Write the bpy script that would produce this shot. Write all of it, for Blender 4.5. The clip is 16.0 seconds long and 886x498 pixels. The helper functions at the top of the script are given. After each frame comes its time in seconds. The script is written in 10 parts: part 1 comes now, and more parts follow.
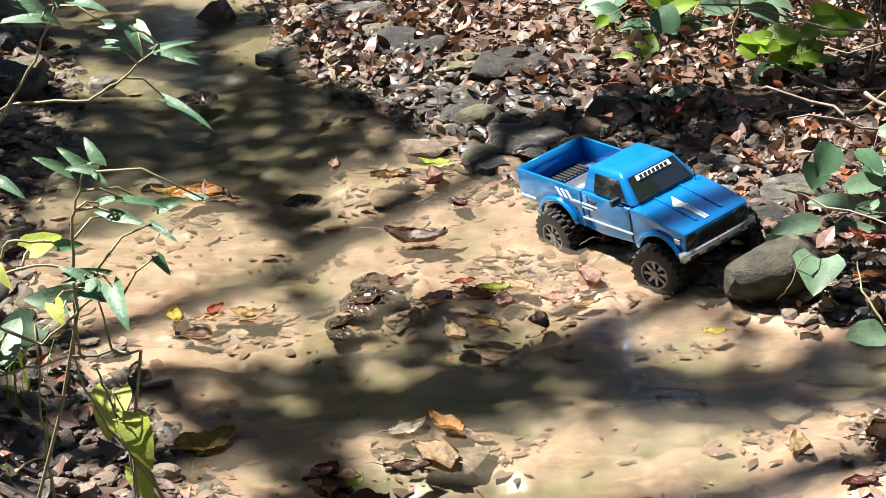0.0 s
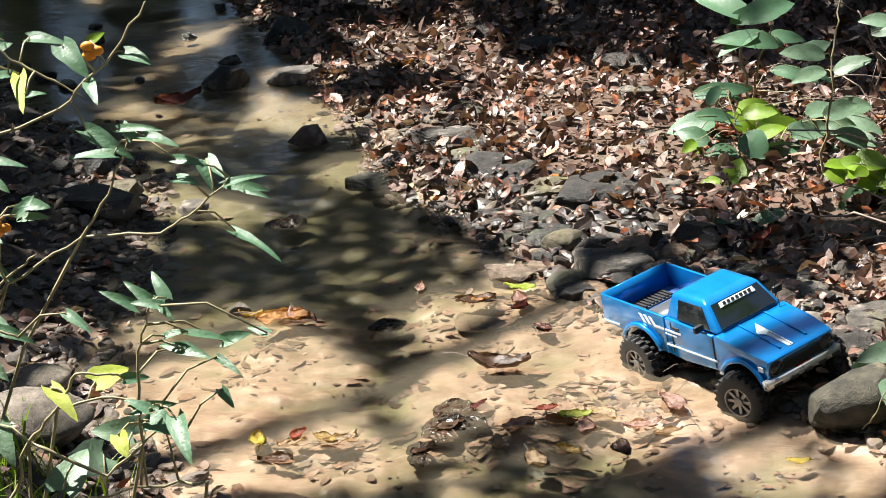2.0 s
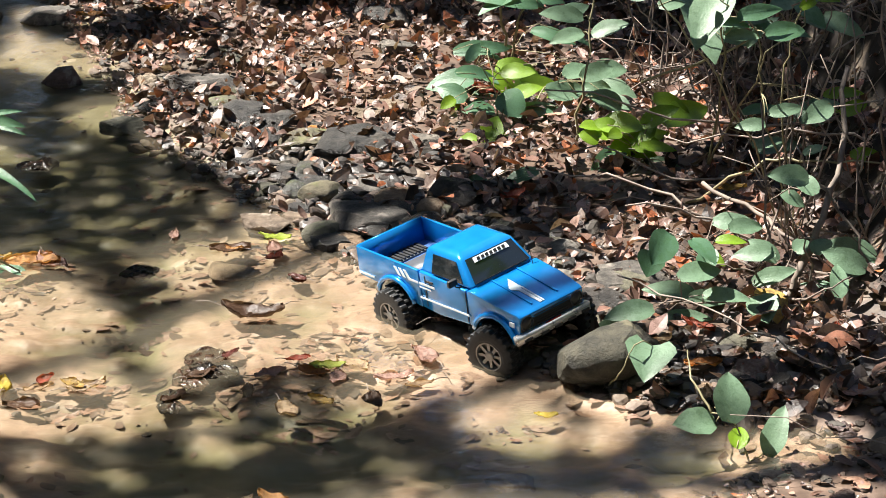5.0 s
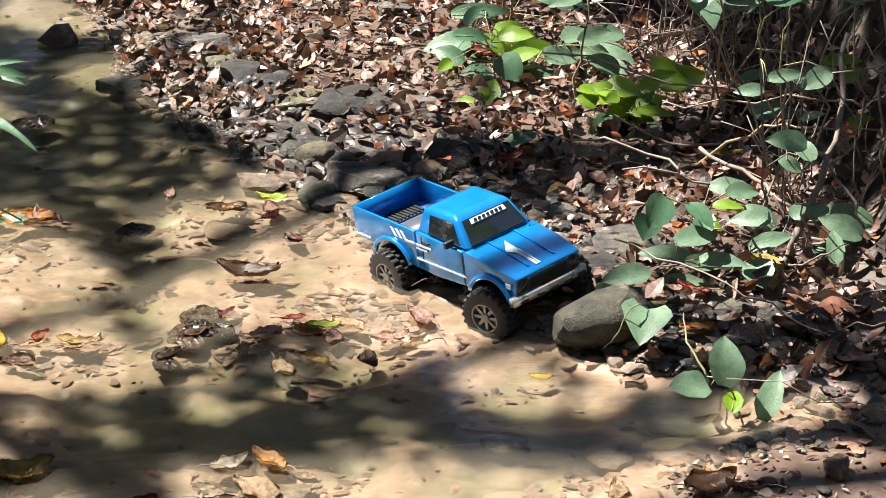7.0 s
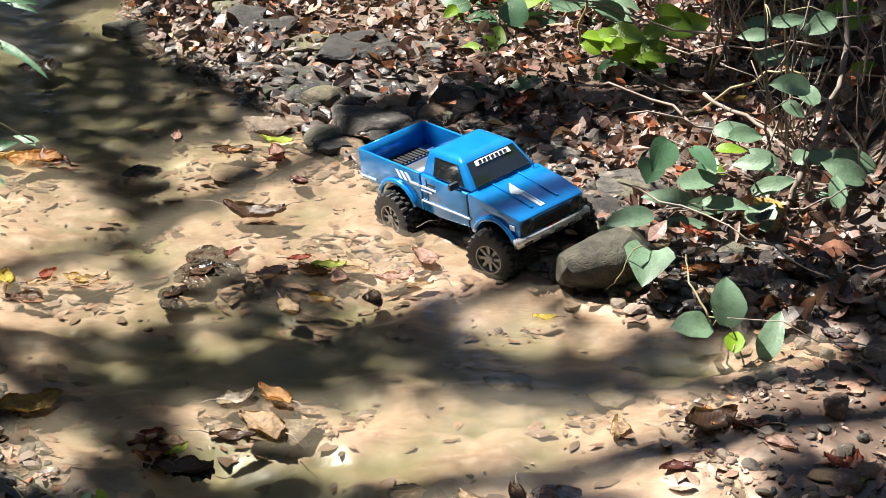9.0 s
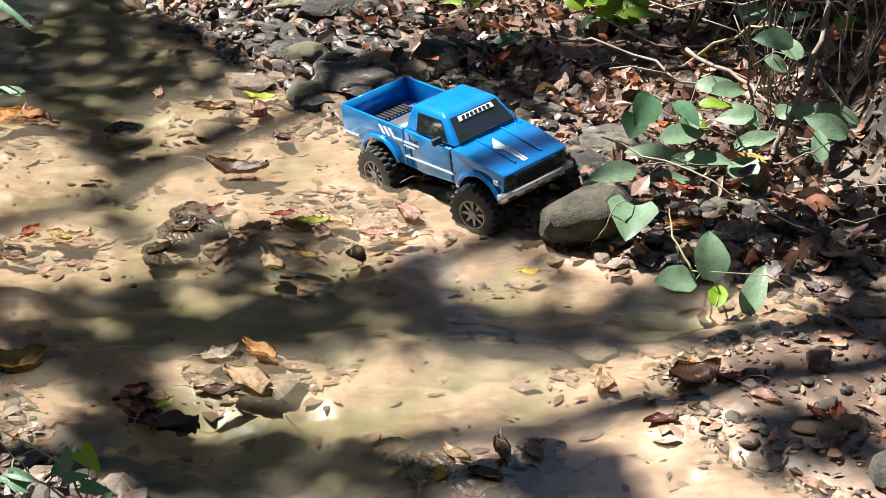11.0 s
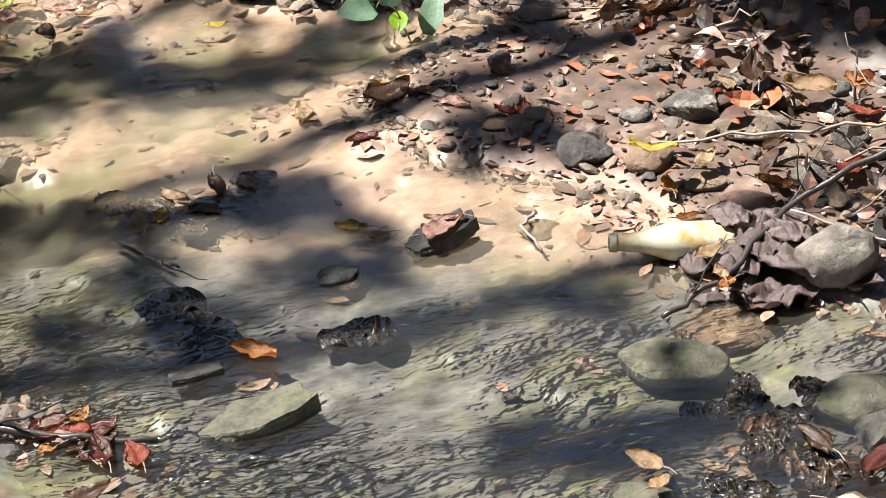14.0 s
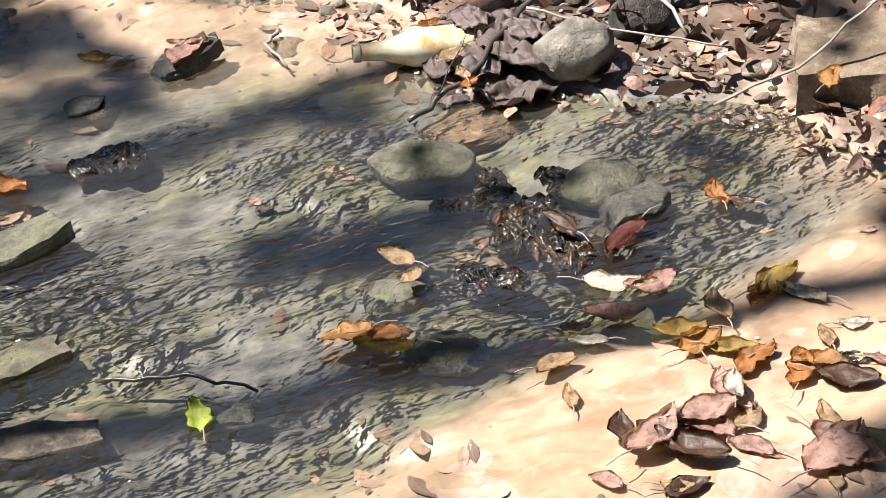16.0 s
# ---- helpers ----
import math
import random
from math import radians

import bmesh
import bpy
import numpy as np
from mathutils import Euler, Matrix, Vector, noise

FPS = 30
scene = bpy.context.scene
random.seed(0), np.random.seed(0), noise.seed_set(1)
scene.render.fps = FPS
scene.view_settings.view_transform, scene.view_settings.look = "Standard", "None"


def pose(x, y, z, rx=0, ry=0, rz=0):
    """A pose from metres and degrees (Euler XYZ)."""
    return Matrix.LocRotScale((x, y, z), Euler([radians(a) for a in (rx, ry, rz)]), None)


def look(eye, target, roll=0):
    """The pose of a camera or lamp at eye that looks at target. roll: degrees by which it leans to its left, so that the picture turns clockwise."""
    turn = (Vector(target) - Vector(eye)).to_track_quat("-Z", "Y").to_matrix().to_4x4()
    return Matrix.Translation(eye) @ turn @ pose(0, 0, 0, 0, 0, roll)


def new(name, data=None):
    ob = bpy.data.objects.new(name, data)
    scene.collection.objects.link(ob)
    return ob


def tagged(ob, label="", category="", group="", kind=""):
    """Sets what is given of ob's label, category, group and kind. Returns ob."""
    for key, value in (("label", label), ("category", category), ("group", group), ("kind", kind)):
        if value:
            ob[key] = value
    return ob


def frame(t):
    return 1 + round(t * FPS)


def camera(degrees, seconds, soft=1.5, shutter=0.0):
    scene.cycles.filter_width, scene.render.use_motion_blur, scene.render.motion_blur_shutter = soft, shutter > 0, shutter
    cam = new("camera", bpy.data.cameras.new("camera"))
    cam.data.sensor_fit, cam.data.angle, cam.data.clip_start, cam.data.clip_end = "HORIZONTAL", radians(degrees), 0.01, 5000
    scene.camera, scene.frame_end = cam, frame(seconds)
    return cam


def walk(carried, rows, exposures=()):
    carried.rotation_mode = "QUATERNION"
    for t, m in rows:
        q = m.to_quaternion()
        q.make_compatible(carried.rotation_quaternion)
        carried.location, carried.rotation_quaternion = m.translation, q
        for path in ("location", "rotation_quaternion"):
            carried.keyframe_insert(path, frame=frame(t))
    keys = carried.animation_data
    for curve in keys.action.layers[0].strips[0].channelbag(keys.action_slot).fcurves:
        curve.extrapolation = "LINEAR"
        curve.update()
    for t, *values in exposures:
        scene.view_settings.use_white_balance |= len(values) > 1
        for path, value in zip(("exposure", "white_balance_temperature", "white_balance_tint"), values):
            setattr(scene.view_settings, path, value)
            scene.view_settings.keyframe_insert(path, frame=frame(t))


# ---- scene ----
cam = camera(25.85, 16.0, soft=0.7)
walk(cam, [
    (0.0, look((0.0009, 0.0004, 1.5652), (-0.0148, 2.7555, 0.3781), -3.634)),
    (0.5, look((0.0208, -0.0003, 1.5683), (-0.1132, 2.7768, 0.4416), -4.409)),
    (1.0, look((0.0375, 0.0020, 1.5781), (-0.1629, 2.7981, 0.5095), -5.052)),
    (1.5, look((0.0419, 0.0050, 1.5812), (-0.1661, 2.8154, 0.5525), -5.120)),
    (2.0, look((0.0395, -0.0005, 1.5809), (-0.1228, 2.8206, 0.5735), -4.479)),
    (2.5, look((0.0365, 0.0020, 1.5767), (-0.0406, 2.8256, 0.5662), -3.500)),
    (3.0, look((0.0376, -0.0002, 1.5783), (0.0611, 2.8182, 0.5506), -2.516)),
    (3.5, look((0.0371, 0.0043, 1.5729), (0.1540, 2.8123, 0.5233), -1.641)),
    (4.0, look((0.0340, 0.0027, 1.5718), (0.2088, 2.8009, 0.5044), -1.050)),
    (6.5, look((0.0255, 0.0020, 1.5647), (0.2557, 2.7773, 0.4491), 0.584)),
    (7.0, look((0.0203, 0.0008, 1.5599), (0.2508, 2.7684, 0.4251), 0.764)),
    (7.5, look((0.0222, -0.0103, 1.5530), (0.2526, 2.7476, 0.3950), 0.834)),
    (8.0, look((0.0215, -0.0228, 1.5402), (0.2512, 2.7281, 0.3654), 0.857)),
    (10.5, look((0.0092, -0.0405, 1.5401), (0.2316, 2.6875, 0.3118), 1.508)),
    (11.0, look((0.0096, -0.0411, 1.5318), (0.2627, 2.6740, 0.2812), 1.166)),
    (11.5, look((0.0034, -0.0456, 1.5279), (0.3147, 2.6476, 0.2435), 0.435)),
    (12.0, look((-0.0349, -0.0620, 1.5218), (0.3592, 2.5971, 0.1901), -0.625)),
    (12.5, look((-0.0437, -0.1075, 1.5232), (0.4473, 2.5099, 0.1420), -1.561)),
    (13.0, look((-0.0396, -0.1916, 1.5191), (0.5495, 2.3752, 0.0823), -2.125)),
    (13.5, look((-0.0296, -0.2257, 1.5208), (0.6142, 2.3026, 0.0398), -2.440)),
    (14.0, look((-0.0338, -0.2351, 1.5070), (0.6481, 2.2529, -0.0242), -2.681)),
    (14.5, look((-0.0230, -0.2537, 1.4904), (0.6994, 2.1895, -0.0935), -2.838)),
    (15.0, look((-0.0116, -0.2785, 1.4844), (0.7644, 2.1137, -0.1511), -3.030)),
    (15.5, look((-0.0075, -0.3050, 1.4752), (0.8465, 2.0258, -0.2095), -3.065)),
    (16.0, look((-0.0044, -0.3140, 1.4696), (0.9314, 1.9486, -0.2638), -3.265)),
], exposures=[(0.0, 1.86, 6250, 10), (11.0, 1.86, 6250, 10), (13.5, 1.84, 6000, 11), (16.0, 1.84, 6000, 11)])

# ---------- light ----------
SUN_TO = Vector((-0.50, 0.30, 1.0)).normalized()   # from the ground towards the sun
sun_elev = math.asin(SUN_TO.z)
world = bpy.data.worlds.new("sky_world")
scene.world = world
world.use_nodes = True
wn = world.node_tree
wn.nodes.clear()
sky = wn.nodes.new("ShaderNodeTexSky")
sky.sky_type = "NISHITA"
sky.sun_disc = False
sky.sun_elevation = sun_elev
sky.sun_rotation = math.atan2(SUN_TO.x, SUN_TO.y)
bg = wn.nodes.new("ShaderNodeBackground")
bg.inputs["Strength"].default_value = 0.037
wo = wn.nodes.new("ShaderNodeOutputWorld")
wn.links.new(sky.outputs[0], bg.inputs[0])
wn.links.new(bg.outputs[0], wo.inputs[0])
sun_data = bpy.data.lights.new("sun", "SUN")
sun_data.energy = 5.0
sun_data.angle = radians(0.53)
sun_data.color = (1.0, 0.935, 0.83)
sun = new("sun", sun_data)
sun.matrix_world = look(tuple(SUN_TO * 20), (0, 0, 0))


# ---------- materials ----------
def node_mat(name):
    m = bpy.data.materials.new(name)
    m.use_nodes = True
    nt = m.node_tree
    bsdf = nt.nodes["Principled BSDF"]
    return m, nt, bsdf


def ramp(nt, fac, stops):
    r = nt.nodes.new("ShaderNodeValToRGB")
    e = r.color_ramp.elements
    while len(e) < len(stops):
        e.new(0.5)
    for k, (p, c) in enumerate(stops):
        e[k].position = p
        e[k].color = (*c, 1)
    nt.links.new(fac, r.inputs[0])
    return r.outputs[0]


def noise_tex(nt, scale, detail=4, rough=0.6, vec=None, kind="fac"):
    n = nt.nodes.new("ShaderNodeTexNoise")
    n.inputs["Scale"].default_value = scale
    n.inputs["Detail"].default_value = detail
    n.inputs["Roughness"].default_value = rough
    if vec is not None:
        nt.links.new(vec, n.inputs["Vector"])
    return n.outputs[0]


def mixc(nt, fac, a, b, mode="MIX"):
    m = nt.nodes.new("ShaderNodeMix")
    m.data_type = "RGBA"
    m.blend_type = mode
    for sock, v in ((m.inputs[0], fac), (m.inputs[6], a), (m.inputs[7], b)):
        if isinstance(v, (int, float)):
            sock.default_value = v
        elif isinstance(v, tuple):
            sock.default_value = (*v, 1)
        else:
            nt.links.new(v, sock)
    return m.outputs[2]


def bump(nt, bsdf, height, strength, dist):
    b = nt.nodes.new("ShaderNodeBump")
    b.inputs["Strength"].default_value = strength
    b.inputs["Distance"].default_value = dist
    nt.links.new(height, b.inputs["Height"])
    nt.links.new(b.outputs[0], bsdf.inputs["Normal"])


def obj_coord(nt):
    return nt.nodes.new("ShaderNodeTexCoord").outputs["Object"]


def world_pos(nt):
    return nt.nodes.new("ShaderNodeNewGeometry").outputs["Position"]


def obj_random(nt):
    return nt.nodes.new("ShaderNodeObjectInfo").outputs["Random"]


def island_random(nt):
    return nt.nodes.new("ShaderNodeNewGeometry").outputs["Random Per Island"]


def stone_mat(name, dark, light, spot, rough=0.75, scale=34.0, bump_s=0.9):
    """Mineral stone: two tones in blotches, fine specks, lichen or silt spots, relief."""
    m, nt, b = node_mat(name)
    v = world_pos(nt)
    base = ramp(nt, noise_tex(nt, scale, 6, 0.65, v), [(0.38, dark), (0.62, light)])
    fine = noise_tex(nt, scale * 9, 3, 0.7, v)
    c = mixc(nt, fine, base, mixc(nt, 1.0, base, (0.42, 0.41, 0.40), "MULTIPLY"))
    big = ramp(nt, noise_tex(nt, scale * 0.45, 5, 0.7, v), [(0.55, (0, 0, 0)), (0.66, (1, 1, 1))])
    c = mixc(nt, big, c, spot)
    hue = mixc(nt, 0.9, c, ramp(nt, obj_random(nt), [(0.0, (1.0, 0.86, 0.74)), (0.5, (0.95, 0.93, 0.88)), (1.0, (0.66, 0.66, 0.68))]), "MULTIPLY")
    nt.links.new(hue, b.inputs["Base Color"])
    b.inputs["Roughness"].default_value = rough
    bump(nt, b, noise_tex(nt, scale * 2.5, 8, 0.72, v), bump_s, 0.012)
    return m


M_STONE = {
    "dark": stone_mat("dark_shale", (0.018, 0.017, 0.016), (0.068, 0.062, 0.056), (0.11, 0.095, 0.078), 0.5),
    "grey": stone_mat("grey_stone", (0.085, 0.078, 0.07), (0.22, 0.195, 0.165), (0.33, 0.29, 0.25)),
    "tan": stone_mat("tan_sandstone", (0.19, 0.135, 0.09), (0.36, 0.27, 0.185), (0.42, 0.345, 0.26)),
    "pale": stone_mat("pale_limestone", (0.17, 0.165, 0.15), (0.38, 0.37, 0.34), (0.15, 0.155, 0.10), 0.85, 24.0, 1.0),
    "moss": stone_mat("mossy_stone", (0.085, 0.08, 0.055), (0.21, 0.20, 0.14), (0.13, 0.15, 0.06)),
    "wet": stone_mat("wet_grey_stone", (0.05, 0.052, 0.05), (0.15, 0.15, 0.14), (0.10, 0.11, 0.07), 0.22),
    "boulder": stone_mat("dark_mossy_boulder", (0.035, 0.033, 0.024), (0.125, 0.115, 0.08), (0.19, 0.17, 0.11), 0.7, 22.0, 1.0),
    "red": stone_mat("reddish_stone", (0.13, 0.075, 0.06), (0.28, 0.18, 0.15), (0.30, 0.25, 0.22)),
}


def leaf_mat(name, stops, rough=0.6, use_island=False, trans=0.25, blotch=(0.12, 0.06, 0.03)):
    """Leaf skin: tone by piece, mottling, veins as fine relief and some light let through."""
    m, nt, b = node_mat(name)
    src = island_random(nt) if use_island else obj_random(nt)
    c = ramp(nt, src, stops)
    v = world_pos(nt)
    n1 = ramp(nt, noise_tex(nt, 60, 5, 0.7, v), [(0.48, (0, 0, 0)), (0.66, (0.8, 0.8, 0.8))])
    c = mixc(nt, n1, c, blotch)
    if not use_island:
        # side veins leave the midrib at a slant; the midrib is paler
        sp = nt.nodes.new("ShaderNodeSeparateXYZ")
        nt.links.new(obj_coord(nt), sp.inputs[0])
        ab = nt.nodes.new("ShaderNodeMath")
        ab.operation = "ABSOLUTE"
        nt.links.new(sp.outputs[1], ab.inputs[0])
        sl = nt.nodes.new("ShaderNodeMath")
        sl.operation = "MULTIPLY_ADD"
        sl.inputs[1].default_value = -0.8
        nt.links.new(ab.outputs[0], sl.inputs[0])
        nt.links.new(sp.outputs[0], sl.inputs[2])
        pp = nt.nodes.new("ShaderNodeMath")
        pp.operation = "PINGPONG"
        pp.inputs[1].default_value = 0.0045
        nt.links.new(sl.outputs[0], pp.inputs[0])
        lo = nt.nodes.new("ShaderNodeMath")
        lo.operation = "MINIMUM"
        nt.links.new(pp.outputs[0], lo.inputs[0])
        nt.links.new(ab.outputs[0], lo.inputs[1])
        vein = nt.nodes.new("ShaderNodeMapRange")
        vein.inputs["From Min"].default_value = 0.0011
        vein.inputs["From Max"].default_value = 0.0003
        vein.inputs["To Max"].default_value = 0.2
        nt.links.new(lo.outputs[0], vein.inputs["Value"])
        c = mixc(nt, vein.outputs[0], c, mixc(nt, 0.6, c, (0.60, 0.46, 0.32)))
    n2 = noise_tex(nt, 320, 2, 0.5, v)
    c = mixc(nt, n2, c, mixc(nt, 1.0, c, (0.65, 0.65, 0.65), "MULTIPLY"))
    nt.links.new(c, b.inputs["Base Color"])
    b.inputs["Roughness"].default_value = rough
    bump(nt, b, noise_tex(nt, 240, 4, 0.6, v), 0.5, 0.002)
    if trans > 0:
        t = nt.nodes.new("ShaderNodeBsdfTranslucent")
        nt.links.new(mixc(nt, 1.0, c, (1.0, 0.95, 0.55), "MULTIPLY"), t.inputs[0])
        mx = nt.nodes.new("ShaderNodeMixShader")
        mx.inputs[0].default_value = trans
        out = nt.nodes["Material Output"]
        nt.links.new(b.outputs[0], mx.inputs[1])
        nt.links.new(t.outputs[0], mx.inputs[2])
        nt.links.new(mx.outputs[0], out.inputs["Surface"])
    return m


LITTER = [(0.0, (0.014, 0.010, 0.008)), (0.18, (0.04, 0.025, 0.02)), (0.32, (0.34, 0.19, 0.145)), (0.42, (0.025, 0.016, 0.013)),
          (0.56, (0.47, 0.30, 0.25)), (0.66, (0.45, 0.13, 0.04)), (0.76, (0.54, 0.42, 0.36)), (0.88, (0.02, 0.013, 0.011)), (1.0, (0.17, 0.09, 0.06))]
M_LITTER = leaf_mat("leaf_litter", LITTER, 0.42, True, 0.12)
M_CANOPY = leaf_mat("canopy_leaf", [(0.0, (0.035, 0.085, 0.02)), (1.0, (0.07, 0.13, 0.03))], 0.5, True, 0.3, (0.05, 0.09, 0.02))
M_LEAF = {
    "orange": leaf_mat("orange_leaf", [(0.0, (0.50, 0.20, 0.05)), (1.0, (0.55, 0.30, 0.10))]),
    "red": leaf_mat("red_leaf", [(0.0, (0.33, 0.06, 0.03)), (1.0, (0.42, 0.10, 0.05))]),
    "maroon": leaf_mat("maroon_leaf", [(0.0, (0.13, 0.03, 0.03)), (1.0, (0.2, 0.06, 0.05))], 0.4),
    "pink": leaf_mat("pinkish_leaf", [(0.0, (0.50, 0.30, 0.25)), (1.0, (0.58, 0.38, 0.32))]),
    "tan": leaf_mat("tan_leaf", [(0.0, (0.48, 0.32, 0.18)), (1.0, (0.58, 0.44, 0.28))]),
    "cream": leaf_mat("cream_leaf", [(0.0, (0.66, 0.58, 0.50)), (1.0, (0.72, 0.66, 0.58))]),
    "yellow": leaf_mat("yellow_leaf", [(0.0, (0.62, 0.50, 0.07)), (1.0, (0.68, 0.55, 0.12))], blotch=(0.4, 0.25, 0.05)),
    "lime": leaf_mat("yellow_green_leaf", [(0.0, (0.42, 0.52, 0.05)), (1.0, (0.50, 0.56, 0.10))], blotch=(0.35, 0.4, 0.05)),
    "brown": leaf_mat("brown_leaf", [(0.0, (0.075, 0.042, 0.027)), (1.0, (0.15, 0.085, 0.052))], 0.4),
    "ochre": leaf_mat("ochre_leaf", [(0.0, (0.45, 0.30, 0.06)), (1.0, (0.52, 0.36, 0.10))]),
}
M_GREEN = {
    "broad": leaf_mat("broad_green_leaf", [(0.0, (0.17, 0.28, 0.17)), (1.0, (0.25, 0.37, 0.24))], 0.46, True, 0.3, (0.12, 0.2, 0.11)),
    "bright": leaf_mat("bright_green_leaf", [(0.0, (0.20, 0.36, 0.02)), (1.0, (0.30, 0.46, 0.03))], 0.4, True, 0.4, (0.2, 0.33, 0.02)),
    "mint": leaf_mat("pale_green_leaf", [(0.0, (0.10, 0.22, 0.12)), (1.0, (0.17, 0.31, 0.18))], 0.42, True, 0.35, (0.09, 0.2, 0.08)),
}


def plain(name, col, rough=0.5, metal=0.0, vary=0.15, scale=60.0, bump_s=0.0, coat=0.0):
    m, nt, b = node_mat(name)
    v = obj_coord(nt)
    n = noise_tex(nt, scale, 4, 0.6, v)
    lo = tuple(c * (1 - vary) for c in col)
    hi = tuple(min(1, c * (1 + vary)) for c in col)
    nt.links.new(ramp(nt, n, [(0.3, lo), (0.7, hi)]), b.inputs["Base Color"])
    r = nt.nodes.new("ShaderNodeMapRange")
    r.inputs["To Min"].default_value = max(0.02, rough * 0.8)
    r.inputs["To Max"].default_value = min(1, rough * 1.25)
    nt.links.new(n, r.inputs["Value"])
    nt.links.new(r.outputs[0], b.inputs["Roughness"])
    b.inputs["Metallic"].default_value = metal
    b.inputs["Coat Weight"].default_value = coat
    if bump_s:
        bump(nt, b, noise_tex(nt, scale * 2, 4, 0.6, v), bump_s, 0.002)
    return m


M_STEM = plain("plant_stem", (0.27, 0.24, 0.13), 0.6)
M_TWIG = plain("dead_twig", (0.20, 0.16, 0.13), 0.8, 0, 0.35, 40, 0.4)
M_ROOT = plain("pale_root", (0.27, 0.22, 0.18), 0.85, 0, 0.4, 30, 0.4)
M_BARK = plain("tree_bark", (0.13, 0.10, 0.075), 0.9, 0, 0.4, 12, 0.8)
M_WETSTICK = plain("wet_black_stick", (0.035, 0.028, 0.024), 0.35, 0, 0.3, 40, 0.5)
M_FLOWER = plain("orange_petal", (0.75, 0.27, 0.02), 0.5)


# ---------- building helpers ----------
def link_mesh(name, bm, mat, parent=None, smooth=True):
    me = bpy.data.meshes.new(name)
    bm.to_mesh(me)
    bm.free()
    if mat:
        me.materials.append(mat)
    if smooth:
        for p in me.polygons:
            p.use_smooth = True
    ob = new(name, me)
    if parent is not None:
        ob.parent = parent
    return ob


def part(name, bm, mat, parent, label="", smooth=False):
    ob = link_mesh(name, bm, mat, parent, smooth)
    if label:
        ob["label"] = label
    return ob


def thing(name, m=None, label="", category="", group="", kind=""):
    ob = new(name)
    if m is not None:
        ob.matrix_world = m
    return tagged(ob, label, category, group, kind)


def data_mesh(name, verts, faces, mat, smooth=True):
    me = bpy.data.meshes.new(name)
    me.from_pydata(verts, [], faces)
    me.materials.append(mat)
    if smooth:
        me.polygons.foreach_set("use_smooth", [True] * len(me.polygons))
    me.update()
    return new(name, me)


def tube(bm, pts, r0, r1=None, seg=6):
    """A tapered round stem through the points."""
    r1 = r0 if r1 is None else r1
    rings = []
    n = len(pts)
    for k, p in enumerate(pts):
        p = Vector(p)
        a = Vector(pts[max(0, k - 1)])
        b = Vector(pts[min(n - 1, k + 1)])
        d = (b - a).normalized()
        s = d.cross(Vector((0.13, 0.21, 0.97)))
        if s.length < 1e-3:
            s = d.cross(Vector((1, 0, 0)))
        s.normalize()
        u = d.cross(s)
        r = r0 + (r1 - r0) * k / max(1, n - 1)
        rings.append([bm.verts.new(p + r * (math.cos(t) * s + math.sin(t) * u)) for t in [2 * math.pi * j / seg for j in range(seg)]])
    for a, b in zip(rings, rings[1:]):
        for j in range(seg):
            bm.faces.new((a[j], a[(j + 1) % seg], b[(j + 1) % seg], b[j]))
    bm.faces.new(rings[0][::-1])
    bm.faces.new(rings[-1])


def wander(a, b, n=7, sag=0.0, jit=0.01, rnd=random):
    """Points of a slightly crooked line from a to b, sagging (positive: arching up)."""
    a, b = Vector(a), Vector(b)
    out = []
    for k in range(n):
        t = k / (n - 1)
        p = a.lerp(b, t) + Vector((0, 0, sag * 4 * t * (1 - t)))
        if 0 < k < n - 1:
            p += Vector([rnd.uniform(-jit, jit) for _ in range(3)])
        out.append(p)
    return out


# ---------- lie of the land ----------
SHORE_R = [(-40, 4.0), (0.3, 1.7), (1.0, 1.5), (1.5, 1.42), (1.7, 1.32), (1.87, 1.12), (1.97, 1.0), (2.28, 0.95), (2.4, 0.84), (2.5, 0.72), (2.8, 0.68), (2.9, 0.82),
           (3.0, 1.04), (3.08, 0.98), (3.17, 0.74), (3.3, 0.60), (3.5, 0.45), (3.85, 0.27), (4.13, 0.10), (4.4, -0.03), (4.8, -0.27), (5.05, -0.38), (5.6, -0.5),
           (5.9, -0.6), (6.5, -0.75), (7.5, -1.1), (9.0, -1.7), (60, -12)]
SHORE_L = [(-40, -4.0), (0.3, -0.1), (1.2, 0.0), (2.0, -0.06), (2.4, -0.24), (2.6, -0.42), (2.9, -0.54), (3.12, -0.62), (3.3, -0.78), (3.7, -0.97), (4.66, -1.0), (5.16, -1.08),
           (6.0, -1.65), (7.1, -2.2), (9.0, -3.1), (60, -17)]
RY, RX = np.array(SHORE_R).T
LY, LX = np.array(SHORE_L).T


def sstep(a, b, x):
    t = np.clip((x - a) / (b - a), 0, 1)
    return t * t * (3 - 2 * t)


def fbm(x, y, s, seed=0.0, octaves=3):
    v, a = 0.0, 1.0
    for _ in range(octaves):
        v += a * noise.noise((x * s + seed, y * s - seed, seed * 0.37))
        s, a = s * 2.1, a * 0.5
    return v


